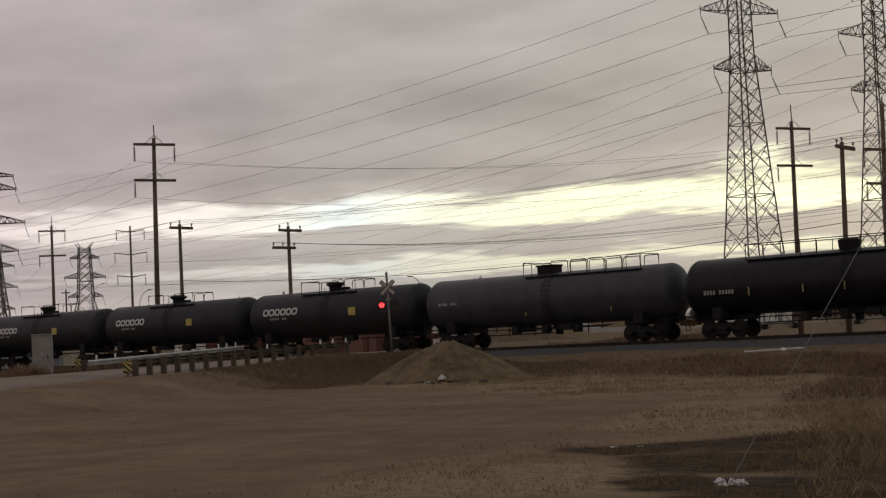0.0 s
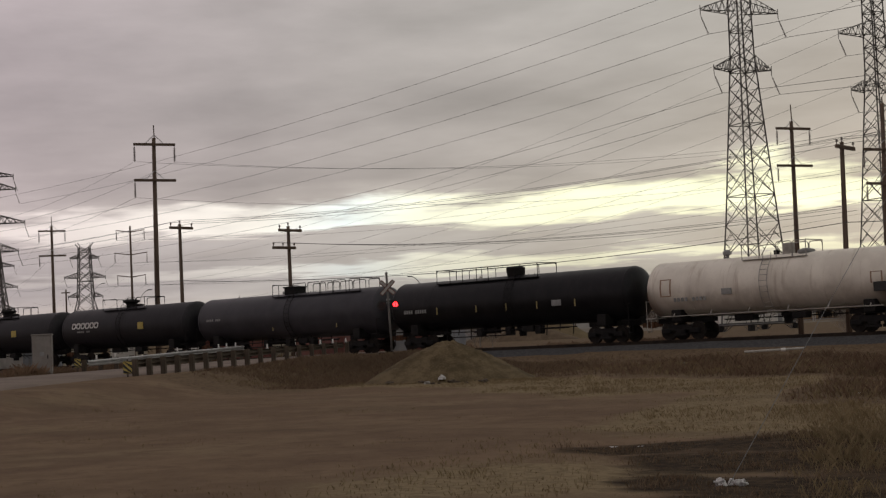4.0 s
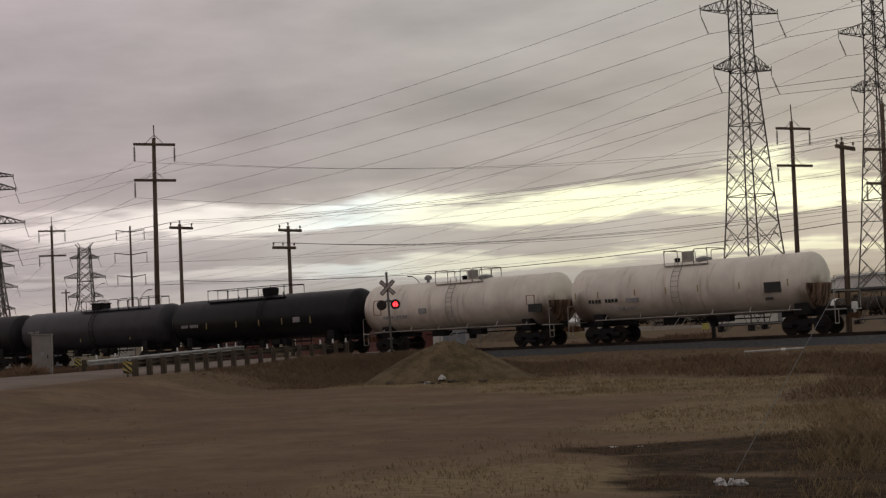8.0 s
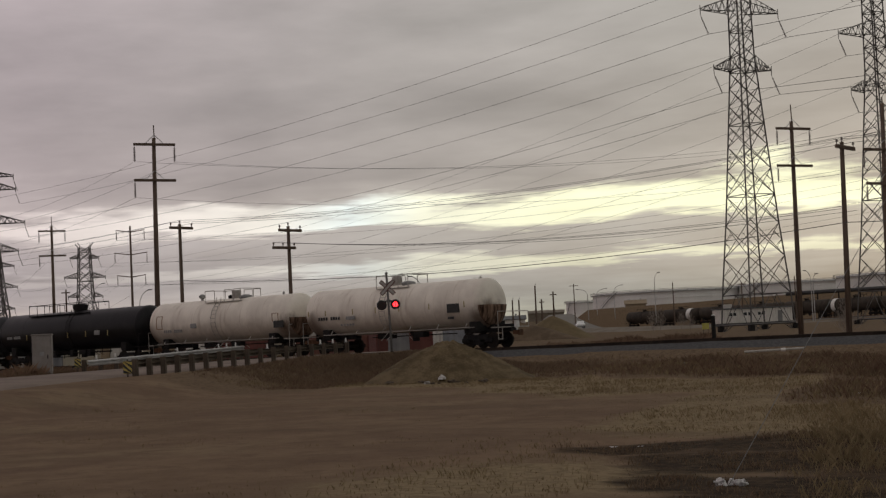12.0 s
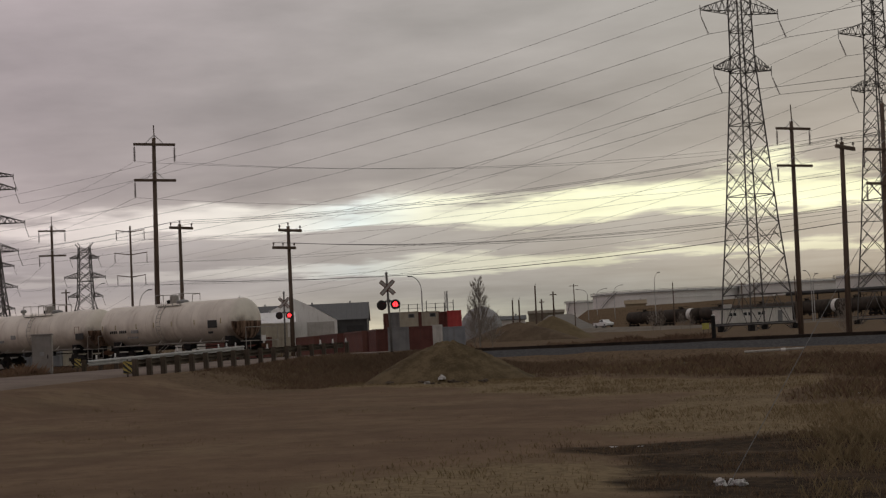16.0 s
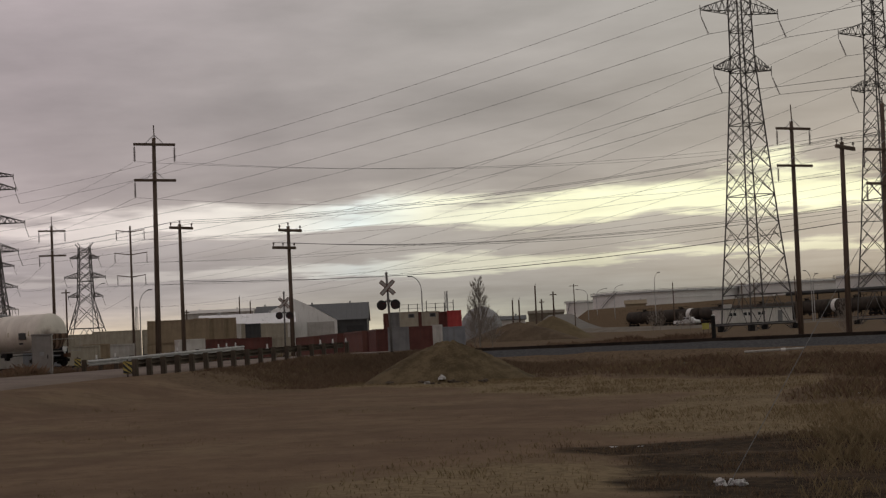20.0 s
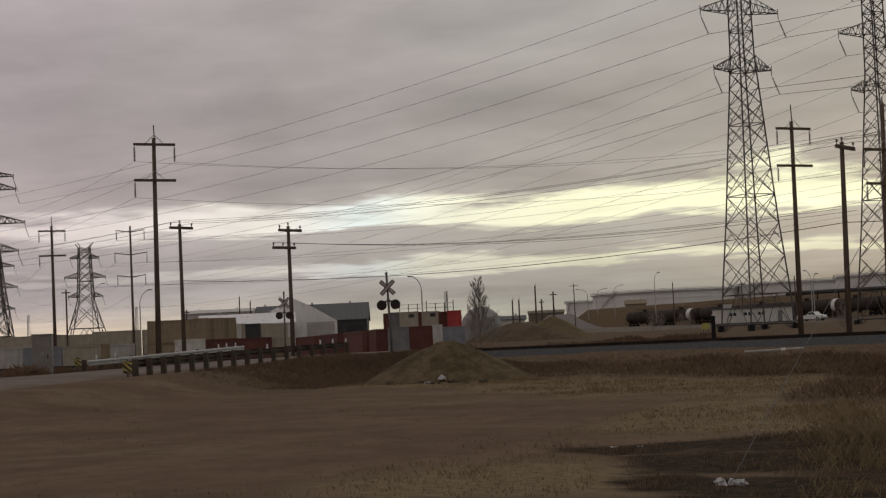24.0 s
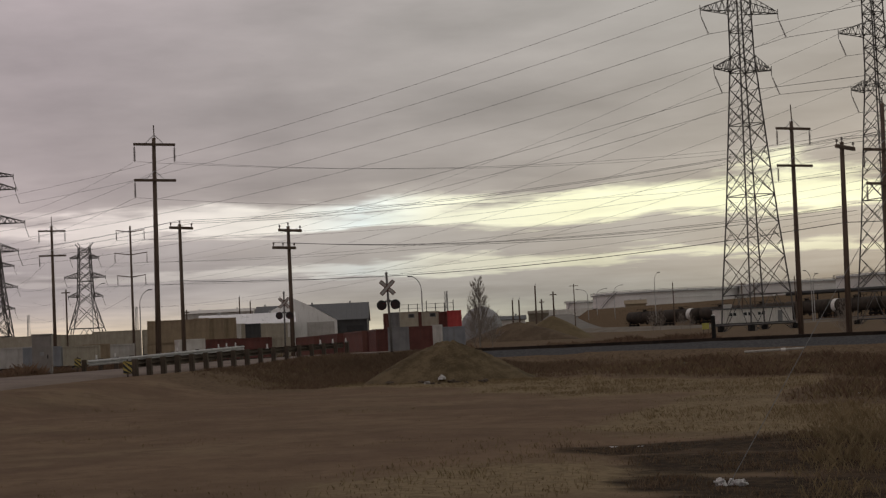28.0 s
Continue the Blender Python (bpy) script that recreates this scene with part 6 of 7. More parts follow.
# black pipeline on stands behind the parked cars
PIPE_A, PIPE_B = Vector((-180.0, 346.0, 9.2)), Vector((-143.0, 363.5, 9.6))
ob = thing("pipeline", "long black pipeline on steel stands behind the parked cars", "pipeline")
part("pipe", tubes([(PIPE_A, PIPE_B)], 0.5, 12), BLACKC, ob, smooth=True)
for k in range(8):
    p = PIPE_A.lerp(PIPE_B, (k + 0.5) / 8)
    part("stand", boxes(((p.x - 0.12, p.y - 0.12, ground_z(p.x, p.y) - 0.2), (p.x + 0.12, p.y + 0.12, p.z - 0.4))), STEEL_DARK, ob)

# service road in front of the siding
GRAVEL = surface("pale_gravel", (0.16, 0.138, 0.112), (0.22, 0.192, 0.158), 0.4, 8, 0.95, bump=0.4)


def service_z(s):
    return 2.9 - 0.9 * smooth(0, 60, s)


ROAD_A, ROAD_B = Vector((-201, 281, 0)), Vector((-60, 260, 0))
RAMP = [Vector((-190.1, 279.5, 2.72)), Vector((-224.7, 318.7, 3.15)), Vector((-274.9, 381.2, 8.0))]


def on_ramp(f):
    """Point on the way from the foot (0) over the bend (1) to the head (2)."""
    k = min(1, int(f))
    return RAMP[k].lerp(RAMP[k + 1], f - k)


def service_road():
    bm = bmesh.new()
    d = ROAD_B - ROAD_A
    n = 40
    prev = None
    nrm = Vector((-d.y, d.x, 0)).normalized()
    for i in range(0, n + 1):
        p = ROAD_A + d * (i / n)
        z = service_z(d.length * i / n)
        row = [bm.verts.new(p + nrm * u + Vector((0, 0, z - (1.1 if abs(u) > 4 else 0)))) for u in (-9, -3.6, 3.6, 6)]
        if prev:
            for k in range(3):
                bm.faces.new((prev[k], row[k], row[k + 1], prev[k + 1]))
        prev = row
    bmesh.ops.recalc_face_normals(bm, faces=bm.faces)
    tagged(part("service_road", bm, GRAVEL), "pale gravel service road in front of the siding", "road", kind="structure")


service_road()


def pickup():
    """White pickup facing +x, origin on the ground under its middle."""
    ob = thing("pickup_truck", "white pickup truck driving along the service road", "pickup truck")
    side = [(-2.85, 0.55), (-2.85, 1.12), (-0.55, 1.14), (-0.42, 1.22), (-0.1, 1.78), (1.0, 1.8), (1.62, 1.2), (2.7, 1.08), (2.88, 0.95), (2.9, 0.5), (2.2, 0.42), (-2.4, 0.42)]
    bm = bmesh.new()
    l = [bm.verts.new((x, -0.95 + (0.14 if z > 1.3 else 0), z)) for x, z in side]
    r = [bm.verts.new((x, 0.95 - (0.14 if z > 1.3 else 0), z)) for x, z in side]
    bm.faces.new(l)
    bm.faces.new(r[::-1])
    for k in range(len(side)):
        bm.faces.new((l[k], r[k], r[(k + 1) % len(side)], l[(k + 1) % len(side)]))
    bmesh.ops.recalc_face_normals(bm, faces=bm.faces)
    bmesh.ops.bevel(bm, geom=list(bm.edges), offset=0.035, segments=1, affect="EDGES")
    part("body", bm, CAR_WHITE, ob)
    part("bed", boxes(((-2.7, -0.75, 1.09), (-0.7, 0.75, 1.16))), BLACK_PAINT, ob)
    for s in (-1, 1):
        bm = bmesh.new()
        for q in ([(-0.3, 1.28), (-0.02, 1.7), (0.42, 1.72), (0.42, 1.28)], [(0.5, 1.28), (0.5, 1.72), (0.98, 1.72), (1.38, 1.28)]):
            bm.faces.new([bm.verts.new((x, s * (0.955 - (z - 1.2) * 0.24), z)) for x, z in (q if s < 0 else q[::-1])])
        part("side_window", bm, GLASS, ob)
        part("wing_mirror", boxes(((1.25, s * 0.95, 1.22), (1.38, s * 1.16, 1.4)), bevel=0.02), BLACK_PAINT, ob)
    part("bumper", boxes(((2.86, -0.9, 0.5), (2.98, 0.9, 0.72)), bevel=0.03), GALV, ob)
    part("bumper", boxes(((-2.98, -0.9, 0.5), (-2.86, 0.9, 0.7)), bevel=0.03), GALV, ob)
    for s in (-1, 1):
        part("headlight", boxes(((2.86, s * 0.6 - 0.2, 0.8), (2.93, s * 0.6 + 0.2, 0.98)), bevel=0.02), LETTER, ob)
    for x in (-1.85, 1.9):
        for s in (-1, 1):
            w = part("wheel", revolve([(0, -0.12), (0.22, -0.12), (0.24, -0.08), (0.36, -0.13), (0.4, -0.1), (0.4, 0.1), (0.36, 0.13), (0.24, 0.1), (0, 0.1)], 18, "Y"), BLACK_PAINT, ob, m=pose(x, s * 0.86, 0.4))
            part("rim", revolve([(0, -0.13), (0.2, -0.125), (0.2, 0.125), (0, 0.13)], 12, "Y"), GALV, w)
    return ob


CAR_WHITE = surface("white_car_paint", (0.7, 0.7, 0.69), (0.76, 0.76, 0.75), 1, 10, 0.3, bump=0)
PICKUP = pickup()


def street_lamp(x, y, z, h, turn, reach, label="tall galvanised street lamp with a curved arm", both=False):
    ob = thing("street_lamp", label, "street lamp", pose(x, y, z, rz=turn), "street lamps")
    part("pole", tubes([((0, 0, -0.5), (0, 0, h * 0.8))], 0.09, 8), GALV, ob)
    for s in ((1, -1) if both else (1,)):
        pts = [(s * reach * (1 - math.cos(a)), 0, h * 0.8 + (h * 0.2) * math.sin(a)) for a in (0, 0.3, 0.6, 0.9, 1.2, 1.5)]
        part("arm", path_tube(bmesh.new(), pts, 0.06, 6), GALV, ob)
        e = pts[-1]
        part("lamp_head", boxes(((e[0] - 0.35, -0.16, e[2] - 0.1), (e[0] + 0.4, 0.16, e[2] + 0.06)), bevel=0.04), GREYC, ob)


street_lamp(-141.0, 162.4, 0.4, 10.5, 222, 1.6)
street_lamp(-202.8, 321.5, 4.0, 12.0, 30, 1.2, both=False)
street_lamp(-233.4, 349.2, 6.0, 8.6, 32, 2.4)
street_lamp(-240.0, 346.0, 6.0, 8.0, 212, 3.0)
street_lamp(-248.0, 362.0, 6.0, 8.4, 32, 3.0)
street_lamp(-203.3, 162.1, 0.2, 12.3, 38, 1.9)
street_lamp(-264.3, 198.2, 0.2, 17.0, 38, 2.6)
street_lamp(-143.0, 286.0, 2.0, 10.4, 210, 1.2)
street_lamp(-147.0, 295.0, 2.0, 10.0, 30, 0.8)


def plain_pole(x, y, z, h, label="weathered wooden pole standing in the yard", arm=0.0, turn=40):
    ob = thing("wooden_pole", label, "pole", pose(x, y, z, rz=turn), "plain poles")
    bm = bmesh.new()
    tube(bm, (0, 0, -0.5), (0, 0, h), 0.15, 0.11, 8)
    part("shaft", bm, POLE_WOOD, ob)
    if arm:
        part("crossarm", boxes(((-arm, -0.2, h - 0.55), (arm, -0.1, h - 0.4))), POLE_WOOD, ob)
    else:
        part("top_bracket", tubes([((0, 0, h - 0.1), (0.15, 0, h + 0.35))], 0.05, 5), GALV, ob)
    return ob


for x, y, z, h, arm in [(-152.4, 198.1, 2.0, 5.7, 0), (-151.6, 198.8, 2.0, 5.7, 0), (-143.4, 192.4, 2.0, 7.5, 0), (-142.7, 193.0, 2.0, 5.4, 0.4), (-135.3, 186.0, 1.4, 6.8, 0.5), (-230.8, 326.6, 4.0, 10.8, 1.2), (-199.0, 323.8, 3.0, 10.2, 0), (-145.7, 262.2, 1.9, 8.3, 0.8), (-178.1, 129.1, 0.1, 11.2, 0.6), (-150.0, 275.0, 2.0, 9.0, 0), (-146.0, 284.8, 2.0, 9.3, 0), (-222.0, 188.0, 0.2, 9.5, 0.6), (-226.0, 205.0, 0.2, 12.0, 0), (-224.5, 206.5, 0.2, 11.0, 0)]:
    plain_pole(x, y, z, h, arm=arm)
part("crossbeam", tubes([((-152.4, 198.1, 7.0), (-151.6, 198.8, 7.0)), ((-152.4, 198.1, 6.2), (-151.6, 198.8, 6.2))], 0.06, 5), POLE_WOOD, bpy.data.objects["wooden_pole"])

# slender lattice masts on the skyline
for x, y, h, w in ((-411.6, 283.9, 15.8, 0.9), (-180.1, 214.4, 10.4, 0.6), (-330.0, 262.0, 14.5, 0.8)):
    ob = thing("radio_mast", "slender lattice radio mast on the skyline", "mast", pose(x, y, 0.3), "radio masts")
    for sx, sy in ((-1, -1), (1, -1), (0, 1)):
        part("leg", tubes([((sx * w / 2, sy * w / 2, -0.3), (sx * w / 3, sy * w / 3, h))], 0.08, 4), GALV, ob)
    bm = bmesh.new()
    k, z = 0, 0.0
    while z < h - 1:
        tube(bm, (-w / 2, -w / 2, z), (w / 2, -w / 2, z + 1), 0.05, n=4)
        tube(bm, (w / 2, -w / 2, z), (-w / 2, -w / 2, z + 1), 0.05, n=4)
        z += 1
    part("bracing", bm, GALV, ob)

# domed shelter behind the bare tree
DOME = surface("grey_shelter_fabric", (0.3, 0.3, 0.3), (0.38, 0.38, 0.38), 0.5, 8, 0.8, bump=0.1)
ob = thing("domed_shelter", "grey domed storage shelter behind the bare tree", "shelter", pose(-153.0, 190.5, 1.3, rz=39))
part("cover", revolve([(3.3, 0), (3.3, 2.6), (2.9, 3.8), (2.0, 4.8), (0.9, 5.4), (0, 5.6)], 10), DOME, ob)
part("base_ring", revolve([(3.35, -0.4), (3.45, -0.4), (3.45, 0.4), (3.35, 0.4)], 10), CONCRETE, ob)
BROWNC = surface("weathered_brown_cladding", (0.13, 0.11, 0.082), (0.19, 0.16, 0.12), 1, 20, 0.8, bump=0.2)
shed("warehouse", "low brown building standing beyond the far road", pose(-355.5, 483.5, 0.4, rz=36.5), 14.0, 9.0, 10.3, 11.3, BROWNC, BROWNC, 12, 0)
shed("hut", "small brown hut on the dyke", pose(-242.3, 373.4, ground_z(-242.3, 373.4) - 0.4, rz=33), 6.0, 4.0, 1.2, 2.2, TAN, TAN, 5, 0)


# ---- bare trees ----
BARK = surface("bare_bark", (0.22, 0.19, 0.162), (0.32, 0.28, 0.24), 2, 20, 0.9, bump=0.4)


def bare_tree(x, y, z, h, seed, label, upright=0.6, limbs_n=46, spread=1.0):
    rnd = random.Random(seed)
    ob = thing("bare_tree", label, "tree", pose(x, y, z), "bare trees")
    trunk, crown = bmesh.new(), bmesh.new()
    limbs = twigs = crown
    tube(trunk, (0, 0, -0.3), (0, 0, h * 0.5), h * 0.012, h * 0.008, 7)
    tube(trunk, (0, 0, h * 0.5), (0.02 * h, 0, h * 0.97), h * 0.008, h * 0.002, 6)
    for k in range(limbs_n):
        f = 0.1 + 0.82 * k / limbs_n
        a = k * 2.4 + rnd.uniform(-0.4, 0.4)
        p = Vector((0.0, 0, h * f))
        ln = (h * 0.36 * (1.08 - f) * rnd.uniform(0.7, 1.2) + 0.07 * h) * spread
        d = Vector((math.cos(a), math.sin(a), upright + rnd.uniform(0, 0.9))).normalized()
        q = p + d * ln
        tube(limbs, p, q, h * 0.0024, h * 0.0009, 4)
        for j in range(10):
            s = p.lerp(q, rnd.uniform(0.2, 1))
            e = (d + Vector((rnd.uniform(-0.6, 0.6), rnd.uniform(-0.6, 0.6), rnd.uniform(0, 1.0)))).normalized()
            t = s + e * ln * rnd.uniform(0.25, 0.5)
            tube(twigs, s, t, h * 0.0014, h * 0.0008, 3, False)
            for i in range(5):
                u = s.lerp(t, rnd.uniform(0.3, 1))
                g = (e + Vector((rnd.uniform(-0.7, 0.7), rnd.uniform(-0.7, 0.7), rnd.uniform(0, 0.9)))).normalized()
                tube(twigs, u, u + g * ln * rnd.uniform(0.12, 0.28), h * 0.001, h * 0.0006, 3, False)
    part("trunk", trunk, BARK, ob)
    part("crown", crown, BARK, ob)


bare_tree(-87.8, 109.0, 0.6, 6.6, 3, "slender leafless tree beside the yard", 1.05, 64, 0.72)
bare_tree(-89.4, 110.2, 0.6, 3.6, 4, "low leafless bush beside the tree", 0.4)
bare_tree(-86.2, 108.8, 0.6, 3.0, 5, "low leafless bush beside the tree", 0.4)
for k, (x, y, h) in enumerate([(-130.0, 205.0, 3.2), (-133.0, 212.0, 3.6), (-126.0, 207.0, 2.8), (-122.0, 203.0, 2.6), (-58.0, 122.0, 3.4)]):
    bare_tree(x, y, ground_z(x, y), h, 20 + k, "leafless shrub in the dry grass", 0.5)

# ---- dry grass ----
STRAW = {}
for nm, a, b in (("dark_dry_grass", (0.115, 0.08, 0.054), (0.215, 0.155, 0.102)), ("straw_grass", (0.165, 0.124, 0.07), (0.28, 0.215, 0.125)), ("verge_grass", (0.16, 0.1, 0.068), (0.27, 0.18, 0.12)), ("red_grass", (0.112, 0.072, 0.05), (0.22, 0.15, 0.1))):
    mat, nt, p = nodes_of(nm)
    geo = nt.nodes.new("ShaderNodeNewGeometry")
    nt.links.new(mixrgb(nt, geo.outputs["Random Per Island"], a, b), p.inputs["Base Color"])
    p.inputs["Roughness"].default_value, p.inputs["Specular IOR Level"].default_value = 0.95, 0.05
    STRAW[nm] = mat


def grass(name, label, count, inside, mat, tall, wide, seed, bounds, grow=None):
    rng = np.random.default_rng(seed)
    verts, faces = [], []
    x0, x1, y0, y1 = bounds
    made = 0
    while made < count:
        x, y = rng.uniform(x0, x1), rng.uniform(y0, y1)
        k = inside(x, y)
        if rng.random() > k:
            continue
        z = ground_z(x, y)
        made += 1
        high = tall * (grow(x, y) if grow else 1.0)
        for j in range(5):
            a, ln = rng.uniform(0, math.tau), high * rng.uniform(0.3, 1.2) * (0.35 + 0.85 * min(1.0, k))
            bx, by = x + rng.normal(0, 0.09), y + rng.normal(0, 0.09)
            tilt = rng.uniform(0.1, 1.0)
            dx, dy = math.cos(a) * tilt * ln, math.sin(a) * tilt * ln
            ww = wide * rng.uniform(0.5, 1.6)
            wx, wy = -math.sin(a + 0.7) * ww, math.cos(a + 0.7) * ww
            i = len(verts)
            verts += [(bx - wx, by - wy, z - 0.03), (bx + wx, by + wy, z - 0.03), (bx + dx * 0.45 + wx * 0.7, by + dy * 0.45 + wy * 0.7, z + ln * 0.6), (bx + dx, by + dy, z + ln)]
            faces += [(i, i + 1, i + 2), (i, i + 2, i + 3)]
    me = bpy.data.meshes.new(name)
    me.from_pydata(verts, [], faces)
    me.materials.append(mat)
    tagged(new(name, me), label, "grass", kind="stuff")


def patchy(x, y, s=0.12, o=0):
    return 0.5 + 0.9 * noise.noise((x * s, y * s * 1.6, 7 + o))


def ditch(x, y):
    e = edge_y(x)
    d, _ = road_at(x, y)
    if d < ROAD_HALF + 0.8 or y < e or y > 68.3:
        return 0.0
    m = math.hypot((x - MOUND[0]), (y - MOUND[1]))
    if m < 3.3:
        return 0.0
    return smooth(e, e + 2.5, y) * max(0.05, patchy(x, y)) * (1 - 0.4 * smooth(64, 68, y))


def ditch_straw(x, y):
    return ditch(x, y) * min(1.0, max(0.05, 1.1 - 1.3 * patchy(x, y, 0.3, 4)))


def ditch_dark(x, y):
    return ditch(x, y) * min(1.0, max(0.08, 1.5 * patchy(x, y, 0.3, 4) - 0.2))


def road_bank(x, y):
    d, al = road_at(x, y)
    return max(0.1, patchy(x, y)) if ROAD_HALF + 0.6 < d < ROAD_HALF + 8 and 39 < y < 68 and x > -75 else 0.0


def bank_rise(x, y):
    return 0.75 + 0.8 * smooth(44, 56, y)


def clumps(x, y):
    """Uneven growth: tall clumps between low stretches."""
    return max(0.35, 1.0 + 1.5 * noise.noise((x * 0.35, y * 0.35, 11)) + 0.6 * noise.noise((x * 1.3, y * 1.3, 12)))


def by_signal(x, y):
    d, al = road_at(x, y)
    return min(1.0, 1.6 * max(0.3, patchy(x, y)) * math.exp(-((x + 48.6) / 4.6) ** 2 - ((y - 57.2) / 4.6) ** 2)) if d > ROAD_HALF + 0.4 else 0.0


def near_corner(x, y):
    az = math.degrees(math.atan2(-x, y))
    return max(0.0, patchy(x, y, 0.5, 3)) * (1 - smooth(25.8, 28.2, az)) * (1 - 0.6 * smooth(19, 26, y))


def corner_mat(x, y):
    return soaked(x, y) * max(0.0, patchy(x, y, 0.7, 6))


def field(x, y):
    return max(0.0, 0.25 * patchy(x, y, 0.2, 9) - 0.06 + 0.9 * strawy(x, y)) * (1 - min(1.0, soaked(x, y))) * (0.0 if road_at(x, y)[0] < ROAD_HALF + 1 else 1.0)


def verge(x, y):
    d, al = road_at(x, y)
    far_side = (x + 55.5) * 0.8814 + (y - 42.0) * 0.4724 < 0
    return max(0.15, patchy(x, y)) if far_side and ROAD_HALF + 0.9 < d < ROAD_HALF + 16 and 30 < y < 67 else 0.0


def thicket(x, y):
    az, d = math.degrees(math.atan2(-x, y)), math.hypot(x, y)
    return max(0.0, patchy(x, y, 0.09, 2)) * smooth(29.8, 30.8, az) * (1 - smooth(33.6, 35.0, az)) if 125 < d < 165 else 0.0


def beyond(x, y):
    return max(0.05, patchy(x, y, 0.1, 5)) if road_at(x, y)[0] > ROAD_HALF + 1 and y > 77.5 else 0.0


grass("dry_weeds", "dark brown dry weeds in the ditch", 11000, ditch_dark, STRAW["dark_dry_grass"], 0.28, 0.008, 1, (-64, 4, 24, 69), clumps)
grass("dry_grass", "straw-coloured dry grass along the ditch", 7000, ditch_straw, STRAW["straw_grass"], 0.24, 0.008, 2, (-64, 4, 24, 69), clumps)
grass("dry_grass", "reddish dry grass along the ditch", 8000, ditch, STRAW["red_grass"], 0.27, 0.007, 12, (-64, 4, 24, 69), clumps)
grass("dry_weeds", "dark dry weeds on the road bank", 8000, road_bank, STRAW["dark_dry_grass"], 0.22, 0.01, 3, (-80, -30, 24, 70), bank_rise)
grass("dry_grass", "reddish dry grass on the road bank", 6000, road_bank, STRAW["red_grass"], 0.2, 0.01, 10, (-80, -30, 24, 70), bank_rise)
grass("dry_weeds", "tall dark weeds round the foot of the signal", 8000, by_signal, STRAW["dark_dry_grass"], 0.5, 0.006, 13, (-66, -38, 46, 69))
grass("dry_grass", "tall straw grass in the near corner", 4200, near_corner, STRAW["straw_grass"], 0.19, 0.0016, 4, (-13, -1, 11, 27), clumps)
grass("dry_weeds", "dark matted weeds in the near corner", 2600, corner_mat, STRAW["dark_dry_grass"], 0.07, 0.003, 5, (-13, 1, 10.5, 21), clumps)
grass("dry_grass", "thin dry grass scattered over the field", 12000, field, STRAW["straw_grass"], 0.05, 0.003, 6, (-58, 0, 10, 47), clumps)
grass("dry_grass", "straw-coloured grass behind the railway track", 5000, beyond, STRAW["straw_grass"], 0.35, 0.012, 7, (-110, -25, 77, 135))
grass("dry_weeds", "brown weeds behind the railway track", 7000, beyond, STRAW["red_grass"], 0.35, 0.012, 14, (-110, -25, 77, 135), clumps)
grass("dry_grass", "reddish dry grass on the verge across the road", 20000, verge, STRAW["verge_grass"], 0.36, 0.008, 8, (-110, -55, 30, 67), clumps)
grass("dry_weeds", "dark leafless scrub behind the railway track", 9000, thicket, STRAW["red_grass"], 0.55, 0.012, 9, (-100, -62, 100, 145), clumps)

# gravel road coming down off the dyke
bm = bmesh.new()
prev = None
side = Vector((0.785, 0.62, 0))
for k in range(25):
    f = k / 24
    c = on_ramp(2 * f)
    row = []
    for u in (-8.5, -3.6, -1.2, 1.2, 3.6, 8.5):
        p = c + side * u
        p.z += 0.06 * noise.noise((p.x * 0.3, p.y * 0.3, 1)) if abs(u) < 6 else -3.0 * max(0.0, 2 * f - 1) - 0.6
        row.append(bm.verts.new(p))
    if prev:
        for i in range(5):
            bm.faces.new((prev[i], prev[i + 1], row[i + 1], row[i]))
    prev = row
bmesh.ops.recalc_face_normals(bm, faces=bm.faces)
tagged(part("gravel_ramp", bm, surface("grey_ramp_gravel", (0.17, 0.158, 0.142), (0.22, 0.205, 0.185), 0.5, 8, 0.95, bump=0.4)), "grey gravel road coming down off the dyke", "ramp", kind="structure")



def heap(name, x0, y0, rx, ry, high, mat, label):
    bm = bmesh.new()
    n, m = 40, 12
    rows = []
    for j in range(m + 1):
        q = j / m
        row = []
        for k in range(n if j else 1):
            a = math.tau * k / n
            x, y = x0 + q * rx * math.cos(a) * (1 + 0.12 * noise.noise((math.cos(a), math.sin(a), 8))), y0 + q * ry * math.sin(a)
            row.append(bm.verts.new((x, y, ground_z(x, y) - 0.1 + high * (1 - q ** 1.15) + 0.25 * noise.noise((x * 0.4, y * 0.4, 3)) * (1 - q))))
        rows.append(row)
    for a, b in zip(rows, rows[1:]):
        for k in range(n):
            bm.faces.new(list(dict.fromkeys((a[k % len(a)], a[(k + 1) % len(a)], b[(k + 1) % n], b[k]))))
    bmesh.ops.recalc_face_normals(bm, faces=bm.faces)
    tagged(part(name, bm, mat, smooth=True), label, "heap")


heap("earth_bank", -134.8, 176.4, 11.0, 4.0, 4.0 - ground_z(-134.8, 176.4), surface("brown_bank_earth", (0.1, 0.074, 0.05), (0.16, 0.12, 0.08), 0.6, 9, 0.95, bump=0.5), "low bank of brown earth beyond the railway track")
heap("soil_mound", -132.6, 181.8, 7.6, 4.6, 4.6 - ground_z(-132.6, 181.8), surface("yellow_sand", (0.13, 0.1, 0.058), (0.18, 0.14, 0.082), 0.5, 8, 0.95, bump=0.5), "yellowish pile of sand beyond the railway track")

# ---- litter and small things ----
PLASTIC = surface("white_plastic", (0.42, 0.41, 0.4), (0.6, 0.59, 0.58), 8, 60, 0.5, bump=0.2)


